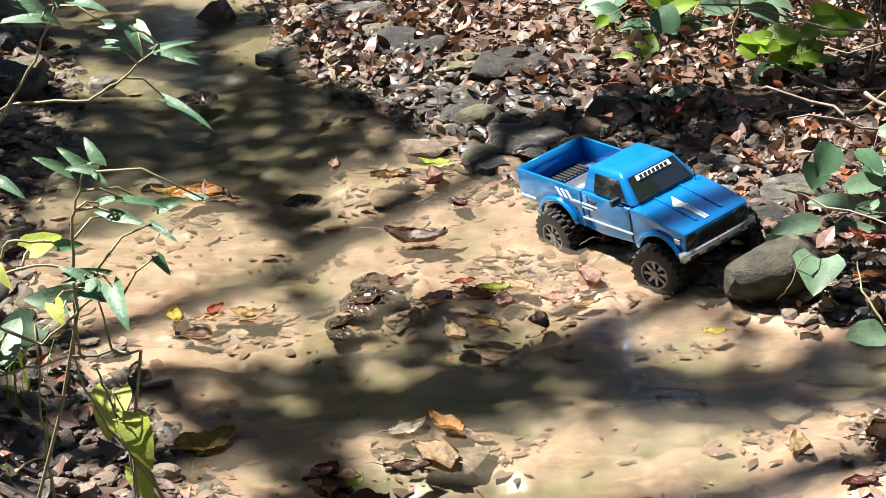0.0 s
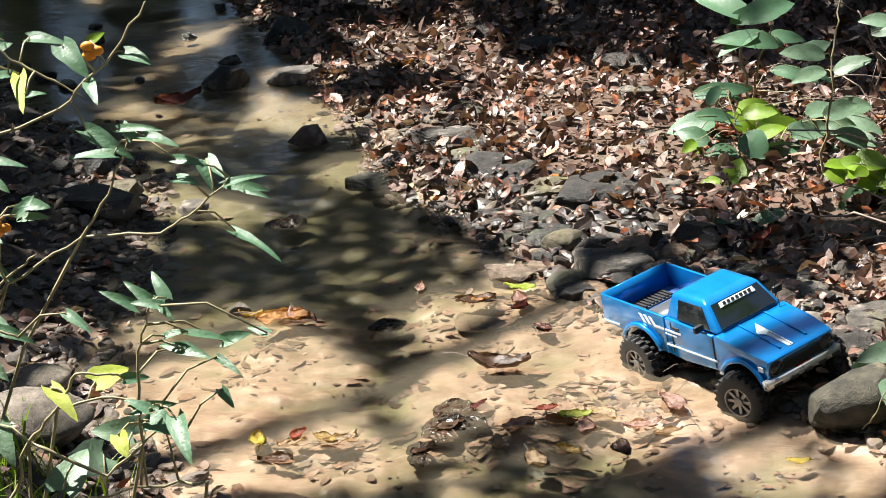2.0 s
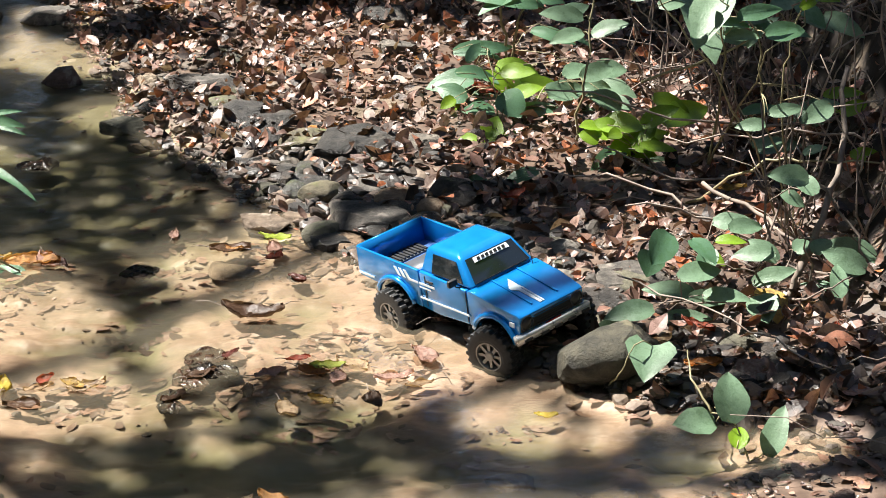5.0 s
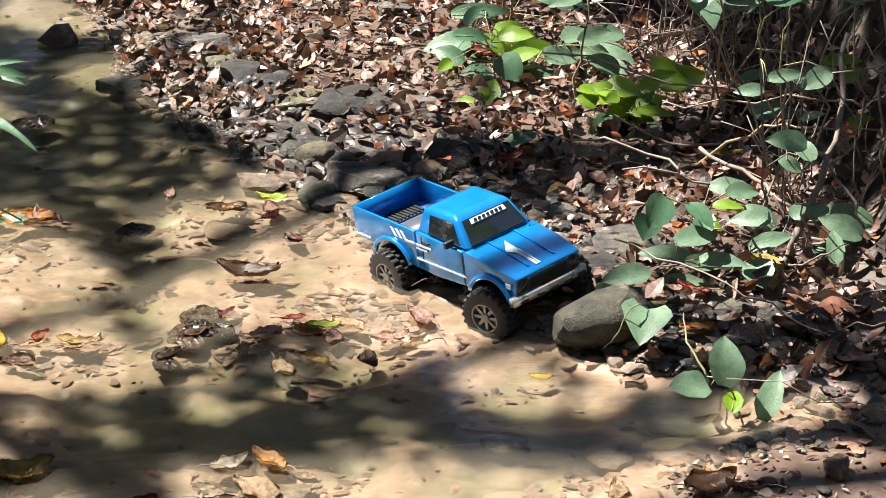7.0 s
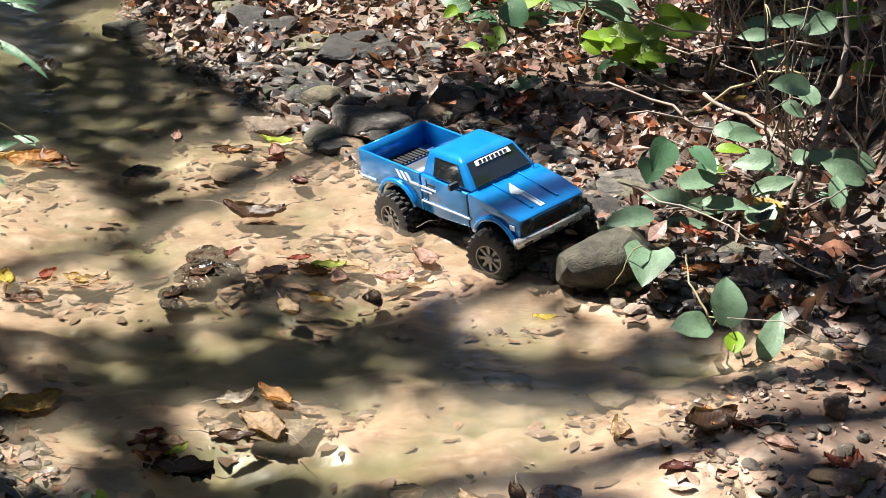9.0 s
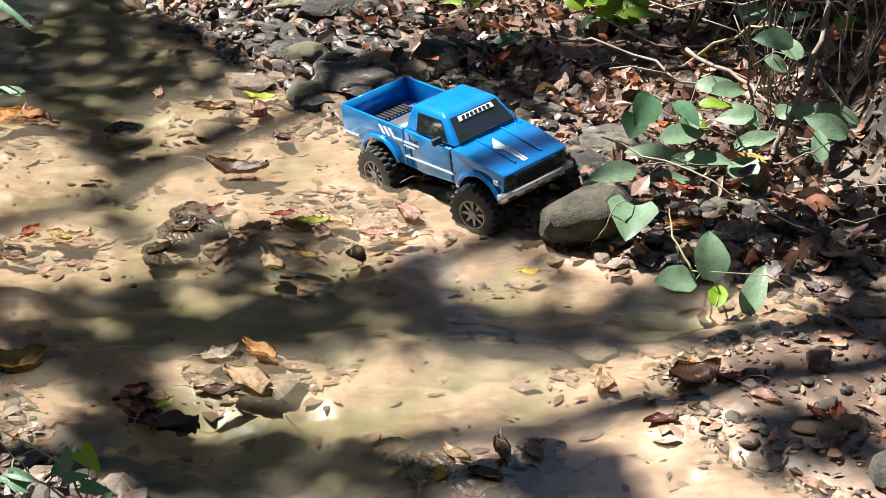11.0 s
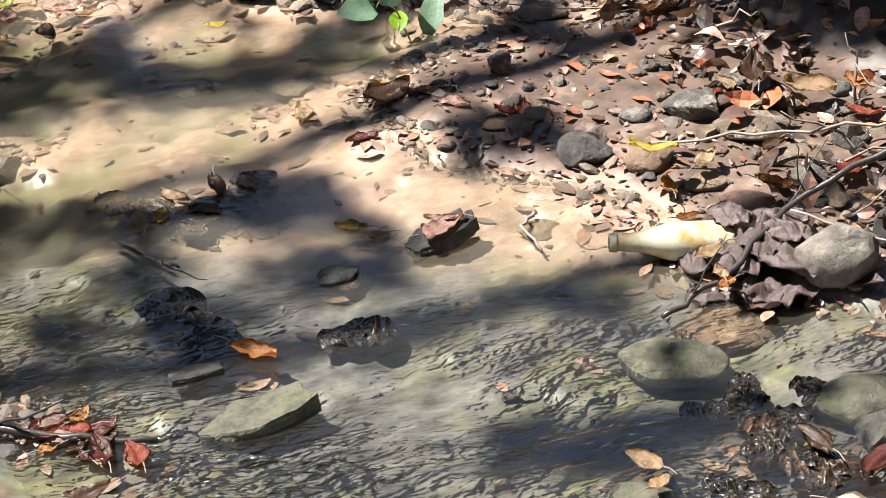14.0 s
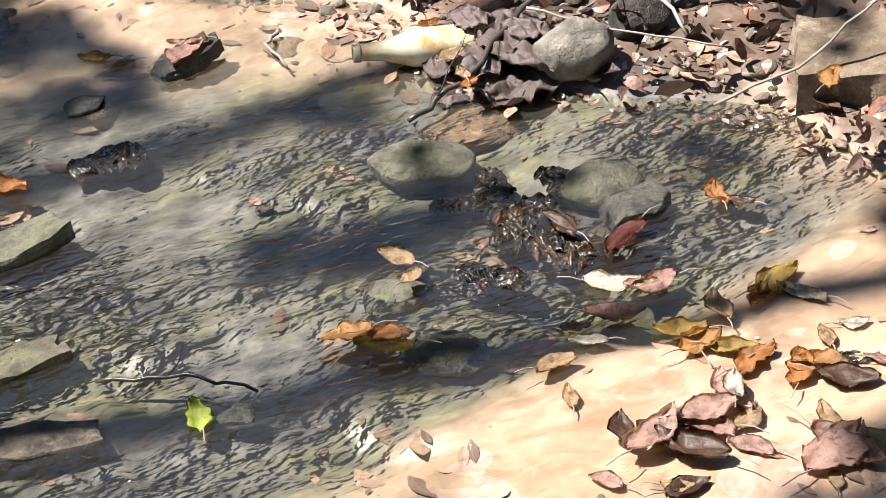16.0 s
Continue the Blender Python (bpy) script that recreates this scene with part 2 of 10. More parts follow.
# placed along the shaded runs, so the olive bed colour carries the shade
# deeper runs and pools of the bed: x, y, half sizes, how deep
SHADED_POOLS = (
    (-0.12, 3.06, 0.42, 0.10, 0.018),
    (-0.02, 2.64, 0.23, 0.11, 0.016),
    (-0.37, 2.76, 0.12, 0.12, 0.014),
    (0.16, 2.67, 0.11, 0.09, 0.014),
    (-0.55, 4.92, 0.30, 0.49, 0.020),
    (-0.49, 4.55, 0.30, 0.32, 0.016),
    (0.01, 3.12, 0.14, 0.15, 0.014),
    (0.09, 2.54, 0.15, 0.09, 0.016),
    (-0.03, 2.35, 0.13, 0.07, 0.012),
    (0.72, 3.00, 0.11, 0.07, 0.014),
    (0.44, 3.16, 0.08, 0.12, 0.014),
    (-0.29, 3.90, 0.07, 0.43, 0.012),
    (-0.88, 4.00, 0.26, 0.22, 0.014),
    (0.96, 1.35, 0.07, 0.04, 0.014),
    (0.33, 1.56, 0.10, 0.05, 0.010),
    (0.94, 1.47, 0.10, 0.05, 0.012),
)


def pool_depth(x, y):
    v = 0.0
    for cx, cy, rx, ry, w in SHADED_POOLS:
        q = ((x - cx) / rx) ** 2 + ((y - cy) / ry) ** 2
        if q < 3:
            v = max(v, w * math.exp(-q * q))
    return v


def land(x, y):
    """Height of the ground; the water stands at 0."""
    wob = 0.05 * fbm(x, y, 3.0, 4.2)
    dr = x - float(np.interp(y, RY, RX)) + wob
    dl = float(np.interp(y, LY, LX)) - x + wob
    d = max(dr, dl)
    if d < 0:
        edge = float(sstep(0.0, 0.35, -d))
        h = -0.005 - 0.022 * edge + 0.014 * fbm(x, y, 4.5, 9.1) + 0.005 * fbm(x, y, 16.0, 2.0)
        # thin plates of caked silt with broken edges
        h += 0.0035 * math.tanh(6.0 * fbm(x * 0.8, y * 1.3, 13.0, 3.7, 4)) + 0.0016 * fbm(x, y * 1.4, 60.0, 8.2, 2)
        h -= pool_depth(x + 0.05 * noise.noise((x * 5, y * 5, 1.7)), y + 0.05 * noise.noise((x * 5, y * 5, 4.1)))
        h = min(h, 0.005 if y + 0.45 * x > 2.45 else -0.004)
        # the near sand shoal stands almost level with the water
        shoal = float(sstep(0.10, -0.05, y - 0.165 * x - 1.15 + 0.07 * fbm(x, y, 5.0, 6.1))) * float(sstep(0.34, 0.66, x + 0.12 * fbm(x, y, 5.0, 2.6)))
        return h + (max(h, -0.0015 + 0.006 * fbm(x, y, 5.0, 5.5)) - h) * shoal
    rough = 0.012 * fbm(x, y, 7.0, 1.3)
    if dr >= dl:
        h = 0.014 * float(sstep(0, 0.08, d)) + 0.014 * d + 0.015 * float(sstep(0.2, 1.2, d)) + 0.8 * rough
        edge = 1.16 + 0.10 * fbm(x, y, 1.5, 7.7) + 0.33 * max(0.0, 3.3 - y) - 0.10 * max(0.0, y - 4.6)
        steep = float(sstep(0.0, 0.55, x - edge)) * float(sstep(1.5, 2.6, y))
        h += 0.75 * steep + 0.25 * max(0.0, x - edge - 0.3) * float(sstep(1.5, 2.6, y))
        far = float(sstep(6.3, 8.2, y))
        h += 0.9 * far * float(sstep(0.0, 2.5, dr))
    else:
        h = 0.02 * float(sstep(0, 0.08, d)) + 0.12 * d + 0.18 * float(sstep(0.1, 0.6, d)) + rough
    return min(h, 2.2)


# ---------- ground, water ----------
def spread(lo, hi, step, far):
    mid = list(np.arange(lo, hi + 1e-6, step))
    out, s = [], step
    a = lo
    while a > -far:
        s *= 1.35
        a -= s
        out.append(a)
    left = out[::-1]
    out, s, b = [], step, hi
    while b < far:
        s *= 1.35
        b += s
        out.append(b)
    return left + mid + out


def graded(lo, a, b, hi, fine, coarse):
    """Grid lines: fine between a and b, coarser out to lo and hi, then widening to the horizon."""
    out = spread(lo, hi, coarse, 70)
    return [v for v in out if v < a] + list(np.arange(a, b, fine)) + [v for v in out if v > b]


def build_ground():
    xs, ys = graded(-2.4, -1.15, 1.65, 2.3, 0.010, 0.03), graded(0.6, 0.95, 5.0, 8.2, 0.010, 0.03)
    verts = [(x, y, land(x, y)) for y in ys for x in xs]
    w = len(xs)
    faces = [(j * w + i, j * w + i + 1, j * w + w + i + 1, j * w + w + i) for j in range(len(ys) - 1) for i in range(w - 1)]
    m, nt, b = node_mat("creek_ground")
    v = world_pos(nt)
    sand = ramp(nt, noise_tex(nt, 7, 6, 0.65, v), [(0.3, (0.235, 0.16, 0.117)), (0.55, (0.41, 0.29, 0.218)), (0.75, (0.49, 0.375, 0.29))])
    grain = noise_tex(nt, 420, 2, 0.6, v)
    sand = mixc(nt, grain, sand, mixc(nt, 1.0, sand, (0.72, 0.7, 0.66), "MULTIPLY"))
    vor = nt.nodes.new("ShaderNodeTexVoronoi")
    vor.inputs["Scale"].default_value = 55
    nt.links.new(v, vor.inputs["Vector"])
    peb = ramp(nt, noise_tex(nt, 11, 3, 0.6, v), [(0.52, (0, 0, 0)), (0.62, (1, 1, 1))])
    pebcol = ramp(nt, vor.outputs["Color"], [(0.1, (0.10, 0.085, 0.06)), (0.5, (0.25, 0.19, 0.13)), (0.9, (0.36, 0.29, 0.21))])
    sand = mixc(nt, mixc(nt, 1.0, peb, (0.25, 0.25, 0.25), "MULTIPLY"), sand, pebcol)
    soil = ramp(nt, noise_tex(nt, 22, 6, 0.7, v), [(0.3, (0.008, 0.006, 0.005)), (0.6, (0.03, 0.021, 0.016)), (0.8, (0.075, 0.054, 0.04))])
    soil = mixc(nt, mixc(nt, 1.0, peb, (0.5, 0.5, 0.5), "MULTIPLY"), soil, pebcol)
    sep = nt.nodes.new("ShaderNodeSeparateXYZ")
    nt.links.new(v, sep.inputs[0])
    add = nt.nodes.new("ShaderNodeMath")
    add.operation = "MULTIPLY_ADD"
    nt.links.new(noise_tex(nt, 9, 4, 0.6, v), add.inputs[0])
    add.inputs[1].default_value = 0.05
    nt.links.new(sep.outputs[2], add.inputs[2])
    dry = ramp(nt, add.outputs[0], [(0.06, (0, 0, 0)), (0.115, (1, 1, 1))])
    # drifts of leaf crumbs and silt, drawn out along the flow
    flow = nt.nodes.new("ShaderNodeMapping")
    flow.inputs["Scale"].default_value = (0.45, 1.0, 1.0)
    flow.inputs["Rotation"].default_value = (0, 0, radians(12))
    nt.links.new(v, flow.inputs[0])
    drift = noise_tex(nt, 21, 7, 0.72, flow.outputs[0])
    drift.node.inputs["Distortion"].default_value = 0.9
    sand = mixc(nt, ramp(nt, drift, [(0.50, (0, 0, 0)), (0.60, (0.45, 0.45, 0.45))]), sand, (0.17, 0.095, 0.055))
    pale = noise_tex(nt, 30, 6, 0.7, flow.outputs[0])
    sand = mixc(nt, ramp(nt, pale, [(0.56, (0, 0, 0)), (0.66, (0.5, 0.5, 0.5))]), sand, (0.52, 0.42, 0.34))
    # near riffle: algae-grown gravel, shade and grey sky reflection painted into its colour
    rf = nt.nodes.new("ShaderNodeMapRange")
    rf.inputs["From Min"].default_value = 2.58
    rf.inputs["From Max"].default_value = 2.42
    slant = nt.nodes.new("ShaderNodeMath")
    slant.operation = "MULTIPLY_ADD"
    slant.inputs[1].default_value = 0.45
    nt.links.new(sep.outputs[0], slant.inputs[0])
    nt.links.new(sep.outputs[1], slant.inputs[2])
    nt.links.new(slant.outputs[0], rf.inputs["Value"])
    rx = nt.nodes.new("ShaderNodeMapRange")
    rx.inputs["From Min"].default_value = 1.45
    rx.inputs["From Max"].default_value = 1.25
    nt.links.new(sep.outputs[0], rx.inputs["Value"])
    lin = nt.nodes.new("ShaderNodeMath")
    lin.operation = "MULTIPLY_ADD"
    lin.inputs[1].default_value = -0.165
    nt.links.new(sep.outputs[0], lin.inputs[0])
    nt.links.new(sep.outputs[1], lin.inputs[2])
    off_bar = nt.nodes.new("ShaderNodeMapRange")
    off_bar.inputs["From Min"].default_value = 1.15
    off_bar.inputs["From Max"].default_value = 1.23
    nt.links.new(lin.outputs[0], off_bar.inputs["Value"])
    ragged = nt.nodes.new("ShaderNodeMath")
    ragged.operation = "MULTIPLY_ADD"
    ragged.inputs[1].default_value = 0.5
    nt.links.new(noise_tex(nt, 6, 5, 0.65, v), ragged.inputs[0])
    nt.links.new(sep.outputs[0], ragged.inputs[2])
    left_of = nt.nodes.new("ShaderNodeMapRange")
    left_of.inputs["From Min"].default_value = 0.86
    left_of.inputs["From Max"].default_value = 0.66
    nt.links.new(ragged.outputs[0], left_of.inputs["Value"])
    either = nt.nodes.new("ShaderNodeMath")
    either.operation = "MAXIMUM"
    nt.links.new(off_bar.outputs[0], either.inputs[0])
    nt.links.new(left_of.outputs[0], either.inputs[1])
    gate = nt.nodes.new("ShaderNodeMath")
    gate.operation = "MULTIPLY"
    nt.links.new(either.outputs[0], gate.inputs[0])
    nt.links.new(rx.outputs[0], gate.inputs[1])
    both = nt.nodes.new("ShaderNodeMath")
    both.operation = "MULTIPLY"
    nt.links.new(rf.outputs[0], both.inputs[0])
    nt.links.new(gate.outputs[0], both.inputs[1])
    alg_shade = ramp(nt, noise_tex(nt, 26, 7, 0.75, flow.outputs[0]), [(0.34, (0.034, 0.031, 0.031)), (0.48, (0.092, 0.086, 0.084)), (0.62, (0.165, 0.152, 0.140)), (0.76, (0.28, 0.25, 0.225))])
    growth = ramp(nt, noise_tex(nt, 3.4, 5, 0.62, v), [(0.47, (0, 0, 0)), (0.60, (0.75, 0.75, 0.75))])
    alg_shade = mixc(nt, growth, alg_shade, ramp(nt, noise_tex(nt, 30, 5, 0.7, flow.outputs[0]), [(0.38, (0.055, 0.055, 0.026)), (0.55, (0.15, 0.145, 0.066)), (0.72, (0.26, 0.235, 0.13))]))
    blotch = nt.nodes.new("ShaderNodeMath")
    blotch.operation = "MULTIPLY"
    nt.links.new(both.outputs[0], blotch.inputs[0])
    nt.links.new(ramp(nt, noise_tex(nt, 4, 4, 0.6, v), [(0.25, (0.92, 0.92, 0.92)), (0.45, (1, 1, 1))]), blotch.inputs[1])
    # silty still pool: the green canopy shade over it is put into the olive
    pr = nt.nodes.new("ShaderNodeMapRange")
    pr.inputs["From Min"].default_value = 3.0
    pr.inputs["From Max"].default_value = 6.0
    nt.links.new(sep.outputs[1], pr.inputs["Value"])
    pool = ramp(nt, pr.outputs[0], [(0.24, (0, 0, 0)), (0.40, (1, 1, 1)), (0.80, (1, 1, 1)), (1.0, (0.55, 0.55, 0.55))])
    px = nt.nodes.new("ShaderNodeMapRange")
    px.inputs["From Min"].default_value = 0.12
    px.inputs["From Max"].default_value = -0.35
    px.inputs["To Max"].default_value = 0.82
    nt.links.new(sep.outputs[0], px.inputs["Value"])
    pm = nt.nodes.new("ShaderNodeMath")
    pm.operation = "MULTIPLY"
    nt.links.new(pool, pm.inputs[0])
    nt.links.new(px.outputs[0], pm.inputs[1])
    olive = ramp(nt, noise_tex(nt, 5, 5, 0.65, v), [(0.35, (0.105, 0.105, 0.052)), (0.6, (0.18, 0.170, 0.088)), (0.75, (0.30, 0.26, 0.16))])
    # deeper hollows turn olive too: silt, and the shade painted into the bed
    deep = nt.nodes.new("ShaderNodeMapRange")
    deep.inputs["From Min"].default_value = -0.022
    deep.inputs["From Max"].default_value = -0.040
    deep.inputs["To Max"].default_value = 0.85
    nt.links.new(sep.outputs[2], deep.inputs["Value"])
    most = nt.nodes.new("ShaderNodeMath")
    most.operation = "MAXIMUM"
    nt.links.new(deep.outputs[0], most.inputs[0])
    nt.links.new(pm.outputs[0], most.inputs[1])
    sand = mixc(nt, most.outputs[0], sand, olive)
    sand = mixc(nt, blotch.outputs[0], sand, alg_shade)
    mud = ramp(nt, noise_tex(nt, 15, 6, 0.7, v), [(0.3, (0.035, 0.024, 0.018)), (0.56, (0.10, 0.067, 0.049)), (0.8, (0.19, 0.135, 0.10))])
    sand = mixc(nt, ramp(nt, add.outputs[0], [(0.027, (0, 0, 0)), (0.038, (0.95, 0.95, 0.95))]), sand, mud)
    c = mixc(nt, dry, sand, soil)
    nt.links.new(c, b.inputs["Base Color"])
    gloss = nt.nodes.new("ShaderNodeMapRange")
    gloss.inputs["To Min"].default_value = 0.42
    gloss.inputs["To Max"].default_value = 0.9
    nt.links.new(dry, gloss.inputs["Value"])
    nt.links.new(gloss.outputs[0], b.inputs["Roughness"])
    hgt = mixc(nt, 0.5, noise_tex(nt, 90, 5, 0.7, v), vor.outputs["Distance"])
    bump(nt, b, mixc(nt, 0.25, hgt, drift), 0.3, 0.004)
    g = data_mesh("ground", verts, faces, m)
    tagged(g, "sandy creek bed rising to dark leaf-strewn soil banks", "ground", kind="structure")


def build_water():
    xs, ys = spread(-2.6, 2.0, 0.05, 60), spread(0.6, 8.2, 0.05, 60)
    verts, idx = [], {}
    faces = []
    for j, y in enumerate(ys):
        for i, x in enumerate(xs):
            idx[i, j] = len(verts)
            verts.append((x, y, 0.0012 * noise.noise((x * 9, y * 5, 0.0))))
    for j in range(len(ys) - 1):
        for i in range(len(xs) - 1):
            faces.append((idx[i, j], idx[i + 1, j], idx[i + 1, j + 1], idx[i, j + 1]))
    m = bpy.data.materials.new("creek_water")
    m.use_nodes = True
    nt = m.node_tree
    nt.nodes.clear()
    out = nt.nodes.new("ShaderNodeOutputMaterial")
    v = world_pos(nt)
    mp = nt.nodes.new("ShaderNodeMapping")
    mp.inputs["Scale"].default_value = (0.42, 1.0, 1.0)
    mp.inputs["Rotation"].default_value = (0, 0, radians(6))
    nt.links.new(v, mp.inputs[0])
    n1 = noise_tex(nt, 27, 2, 0.5, mp.outputs[0])
    n1.node.inputs["Distortion"].default_value = 0.5
    n2 = noise_tex(nt, 75, 2, 0.5, mp.outputs[0])
    n2.node.inputs["Distortion"].default_value = 0.3
    # livelier water in the near riffle
    sep = nt.nodes.new("ShaderNodeSeparateXYZ")
    nt.links.new(v, sep.inputs[0])
    near = nt.nodes.new("ShaderNodeMapRange")
    near.inputs["From Min"].default_value = 2.5
    near.inputs["From Max"].default_value = 2.25
    near.inputs["To Min"].default_value = 0.16
    near.inputs["To Max"].default_value = 1.0
    slant = nt.nodes.new("ShaderNodeMath")
    slant.operation = "MULTIPLY_ADD"
    slant.inputs[1].default_value = 0.45
    nt.links.new(sep.outputs[0], slant.inputs[0])
    nt.links.new(sep.outputs[1], slant.inputs[2])
    nt.links.new(slant.outputs[0], near.inputs["Value"])
    n3 = noise_tex(nt, 150, 2, 0.5, mp.outputs[0])
    h = mixc(nt, 0.10, mixc(nt, 0.36, n1, n2), n3)
    lively = nt.nodes.new("ShaderNodeMath")
    lively.operation = "MULTIPLY"
    nt.links.new(near.outputs[0], lively.inputs[0])
    nt.links.new(ramp(nt, noise_tex(nt, 3.2, 3, 0.55, v), [(0.36, (0.25, 0.25, 0.25)), (0.62, (1, 1, 1))]), lively.inputs[1])
    bar = nt.nodes.new("ShaderNodeMath")
    bar.operation = "MULTIPLY_ADD"
    bar.inputs[1].default_value = -0.165
    nt.links.new(sep.outputs[0], bar.inputs[0])
    nt.links.new(sep.outputs[1], bar.inputs[2])
    calm = nt.nodes.new("ShaderNodeMapRange")
    calm.inputs["From Min"].default_value = 1.12
    calm.inputs["From Max"].default_value = 1.30
    calm.inputs["To Min"].default_value = 0.10
    nt.links.new(bar.outputs[0], calm.inputs["Value"])
    stir = nt.nodes.new("ShaderNodeMath")
    stir.operation = "MULTIPLY"
    nt.links.new(lively.outputs[0], stir.inputs[0])
    nt.links.new(calm.outputs[0], stir.inputs[1])
    bp = nt.nodes.new("ShaderNodeBump")
    bp.inputs["Distance"].default_value = 0.024
    nt.links.new(stir.outputs[0], bp.inputs["Strength"])
    nt.links.new(h, bp.inputs["Height"])
    tr = nt.nodes.new("ShaderNodeBsdfTransparent")
    murk = ramp(nt, noise_tex(nt, 3.5, 4, 0.6, v), [(0.35, (0.90, 0.90, 0.82)), (0.65, (0.995, 0.985, 0.95))])
    nt.links.new(murk, tr.inputs[0])
    df = nt.nodes.new("ShaderNodeBsdfDiffuse")
    df.inputs[0].default_value = (0.25, 0.22, 0.16, 1)
    silt = nt.nodes.new("ShaderNodeMixShader")
    clear = nt.nodes.new("ShaderNodeMapRange")
    clear.inputs["From Min"].default_value = 0.16
    clear.inputs["To Min"].default_value = 0.16
    clear.inputs["To Max"].default_value = 0.035
    nt.links.new(near.outputs[0], clear.inputs["Value"])
    nt.links.new(clear.outputs[0], silt.inputs[0])
    nt.links.new(tr.outputs[0], silt.inputs[1])
    nt.links.new(df.outputs[0], silt.inputs[2])
    gl = nt.nodes.new("ShaderNodeBsdfGlossy")
    sheen = nt.nodes.new("ShaderNodeMapRange")
    sheen.inputs["To Min"].default_value = 0.05
    sheen.inputs["To Max"].default_value = 0.09
    nt.links.new(near.outputs[0], sheen.inputs["Value"])
    nt.links.new(sheen.outputs[0], gl.inputs["Roughness"])
    nt.links.new(bp.outputs[0], gl.inputs["Normal"])
    fr = nt.nodes.new("ShaderNodeFresnel")
    broken = nt.nodes.new("ShaderNodeMapRange")
    broken.inputs["To Min"].default_value = 1.36
    broken.inputs["To Max"].default_value = 2.0
    nt.links.new(stir.outputs[0], broken.inputs["Value"])
    nt.links.new(broken.outputs[0], fr.inputs["IOR"])
    swell = nt.nodes.new("ShaderNodeMapRange")
    swell.inputs["To Min"].default_value = 1.2
    swell.inputs["To Max"].default_value = 1.5
    nt.links.new(stir.outputs[0], swell.inputs["Value"])
    shine = nt.nodes.new("ShaderNodeMath")
    shine.operation = "MULTIPLY"
    shine.use_clamp = True
    nt.links.new(fr.outputs[0], shine.inputs[0])
    nt.links.new(swell.outputs[0], shine.inputs[1])
    nt.links.new(bp.outputs[0], fr.inputs["Normal"])
    mx = nt.nodes.new("ShaderNodeMixShader")
    nt.links.new(shine.outputs[0], mx.inputs[0])
    nt.links.new(silt.outputs[0], mx.inputs[1])
    nt.links.new(gl.outputs[0], mx.inputs[2])
    nt.links.new(mx.outputs[0], out.inputs["Surface"])
    wtr = data_mesh("water", verts, faces, m)
    tagged(wtr, "shallow silty creek water with small ripples", "water", kind="structure")


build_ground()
build_water()


# ---------- stones ----------
def stone_mesh(kind, seed, detail=3):
    """A unit stone about one metre across: round, flat (layered slab) or angular (faceted)."""
    rnd = random.Random(seed)
    bm = bmesh.new()
    bmesh.ops.create_icosphere(bm, subdivisions=detail, radius=0.5)
    off = Vector((rnd.uniform(0, 50), rnd.uniform(0, 50), rnd.uniform(0, 50)))
    planes = []
    if kind == "round":
        for _ in range(6):
            a = rnd.uniform(0, 2 * math.pi)
            planes.append((Vector((math.cos(a), math.sin(a), rnd.uniform(-0.2, 1.2))).normalized(), rnd.uniform(0.36, 0.44)))
    else:
        for _ in range(9 if kind == "angular" else 7):
            a = rnd.uniform(0, 2 * math.pi)
            z = rnd.uniform(-0.25, 0.45) if kind == "flat" else rnd.uniform(-0.2, 0.9)
            planes.append((Vector((math.cos(a), math.sin(a), z)).normalized(), rnd.uniform(0.24, 0.40)))
        planes.append((Vector((rnd.uniform(-0.15, 0.15), rnd.uniform(-0.15, 0.15), 1)).normalized(), 0.30 if kind == "flat" else 0.36))
    for v in bm.verts:
        p = v.co.copy()
        n = noise.noise(p * 2.2 + off) * 0.17 + noise.noise(p * 5.5 + off) * 0.06
        p *= 1 + n
        for nn, d in planes:
            e = p.dot(nn) - d
            if e > 0:
                p -= nn * e * (0.7 if kind == "round" else 0.98)
        if kind == "flat":
            p.z += 0.05 * noise.noise(Vector((p.x * 3, p.y * 3, p.z * 14)) + off) + 0.05 * noise.noise(Vector((p.x * 5, p.y * 5, 0)) + off)
        p += Vector((1, 1, 1)) * 0.012 * noise.noise(p * 14 + off)
        v.co = p
    return bm


STONE_LABEL = {
    "dark": "dark shale", "grey": "grey weathered", "tan": "tan sandstone", "pale": "pale speckled", "moss": "mossy olive", "wet": "wet dark grey", "red": "reddish brown",
}
stone_n = 0


def stone(x, y, w, d, h, rz, kind, tone, label, sink=0.25, z=None, tilt=0.0):
    """One stone with its own mesh, resting in the ground."""
    global stone_n
    stone_n += 1
    if kind == "flat" and w > 0.08:
        h *= 0.62
    bm = stone_mesh(kind, stone_n * 7 + 3, 4 if w > 0.07 else 3)
    zs = [v.co.z for v in bm.verts]
    xs = [v.co.x for v in bm.verts]
    ys = [v.co.y for v in bm.verts]
    sx, sy, sz = w / (max(xs) - min(xs)), d / (max(ys) - min(ys)), h / (1 - sink) / (max(zs) - min(zs))
    zb = min(zs)
    base = max(land(x, y), -0.004) if z is None else z
    if "under" in label:
        base = -h - 0.002
    for v in bm.verts:
        v.co = Vector((v.co.x * sx, v.co.y * sy, (v.co.z - zb) * sz))
    ob = link_mesh("stone", bm, M_STONE[tone])
    if kind != "round":
        ob.data.set_sharp_from_angle(angle=radians(24))
    ob.matrix_world = pose(x, y, base - h * sink / (1 - sink), tilt, 0, rz)
    return tagged(ob, label, "stone", "creek stones")


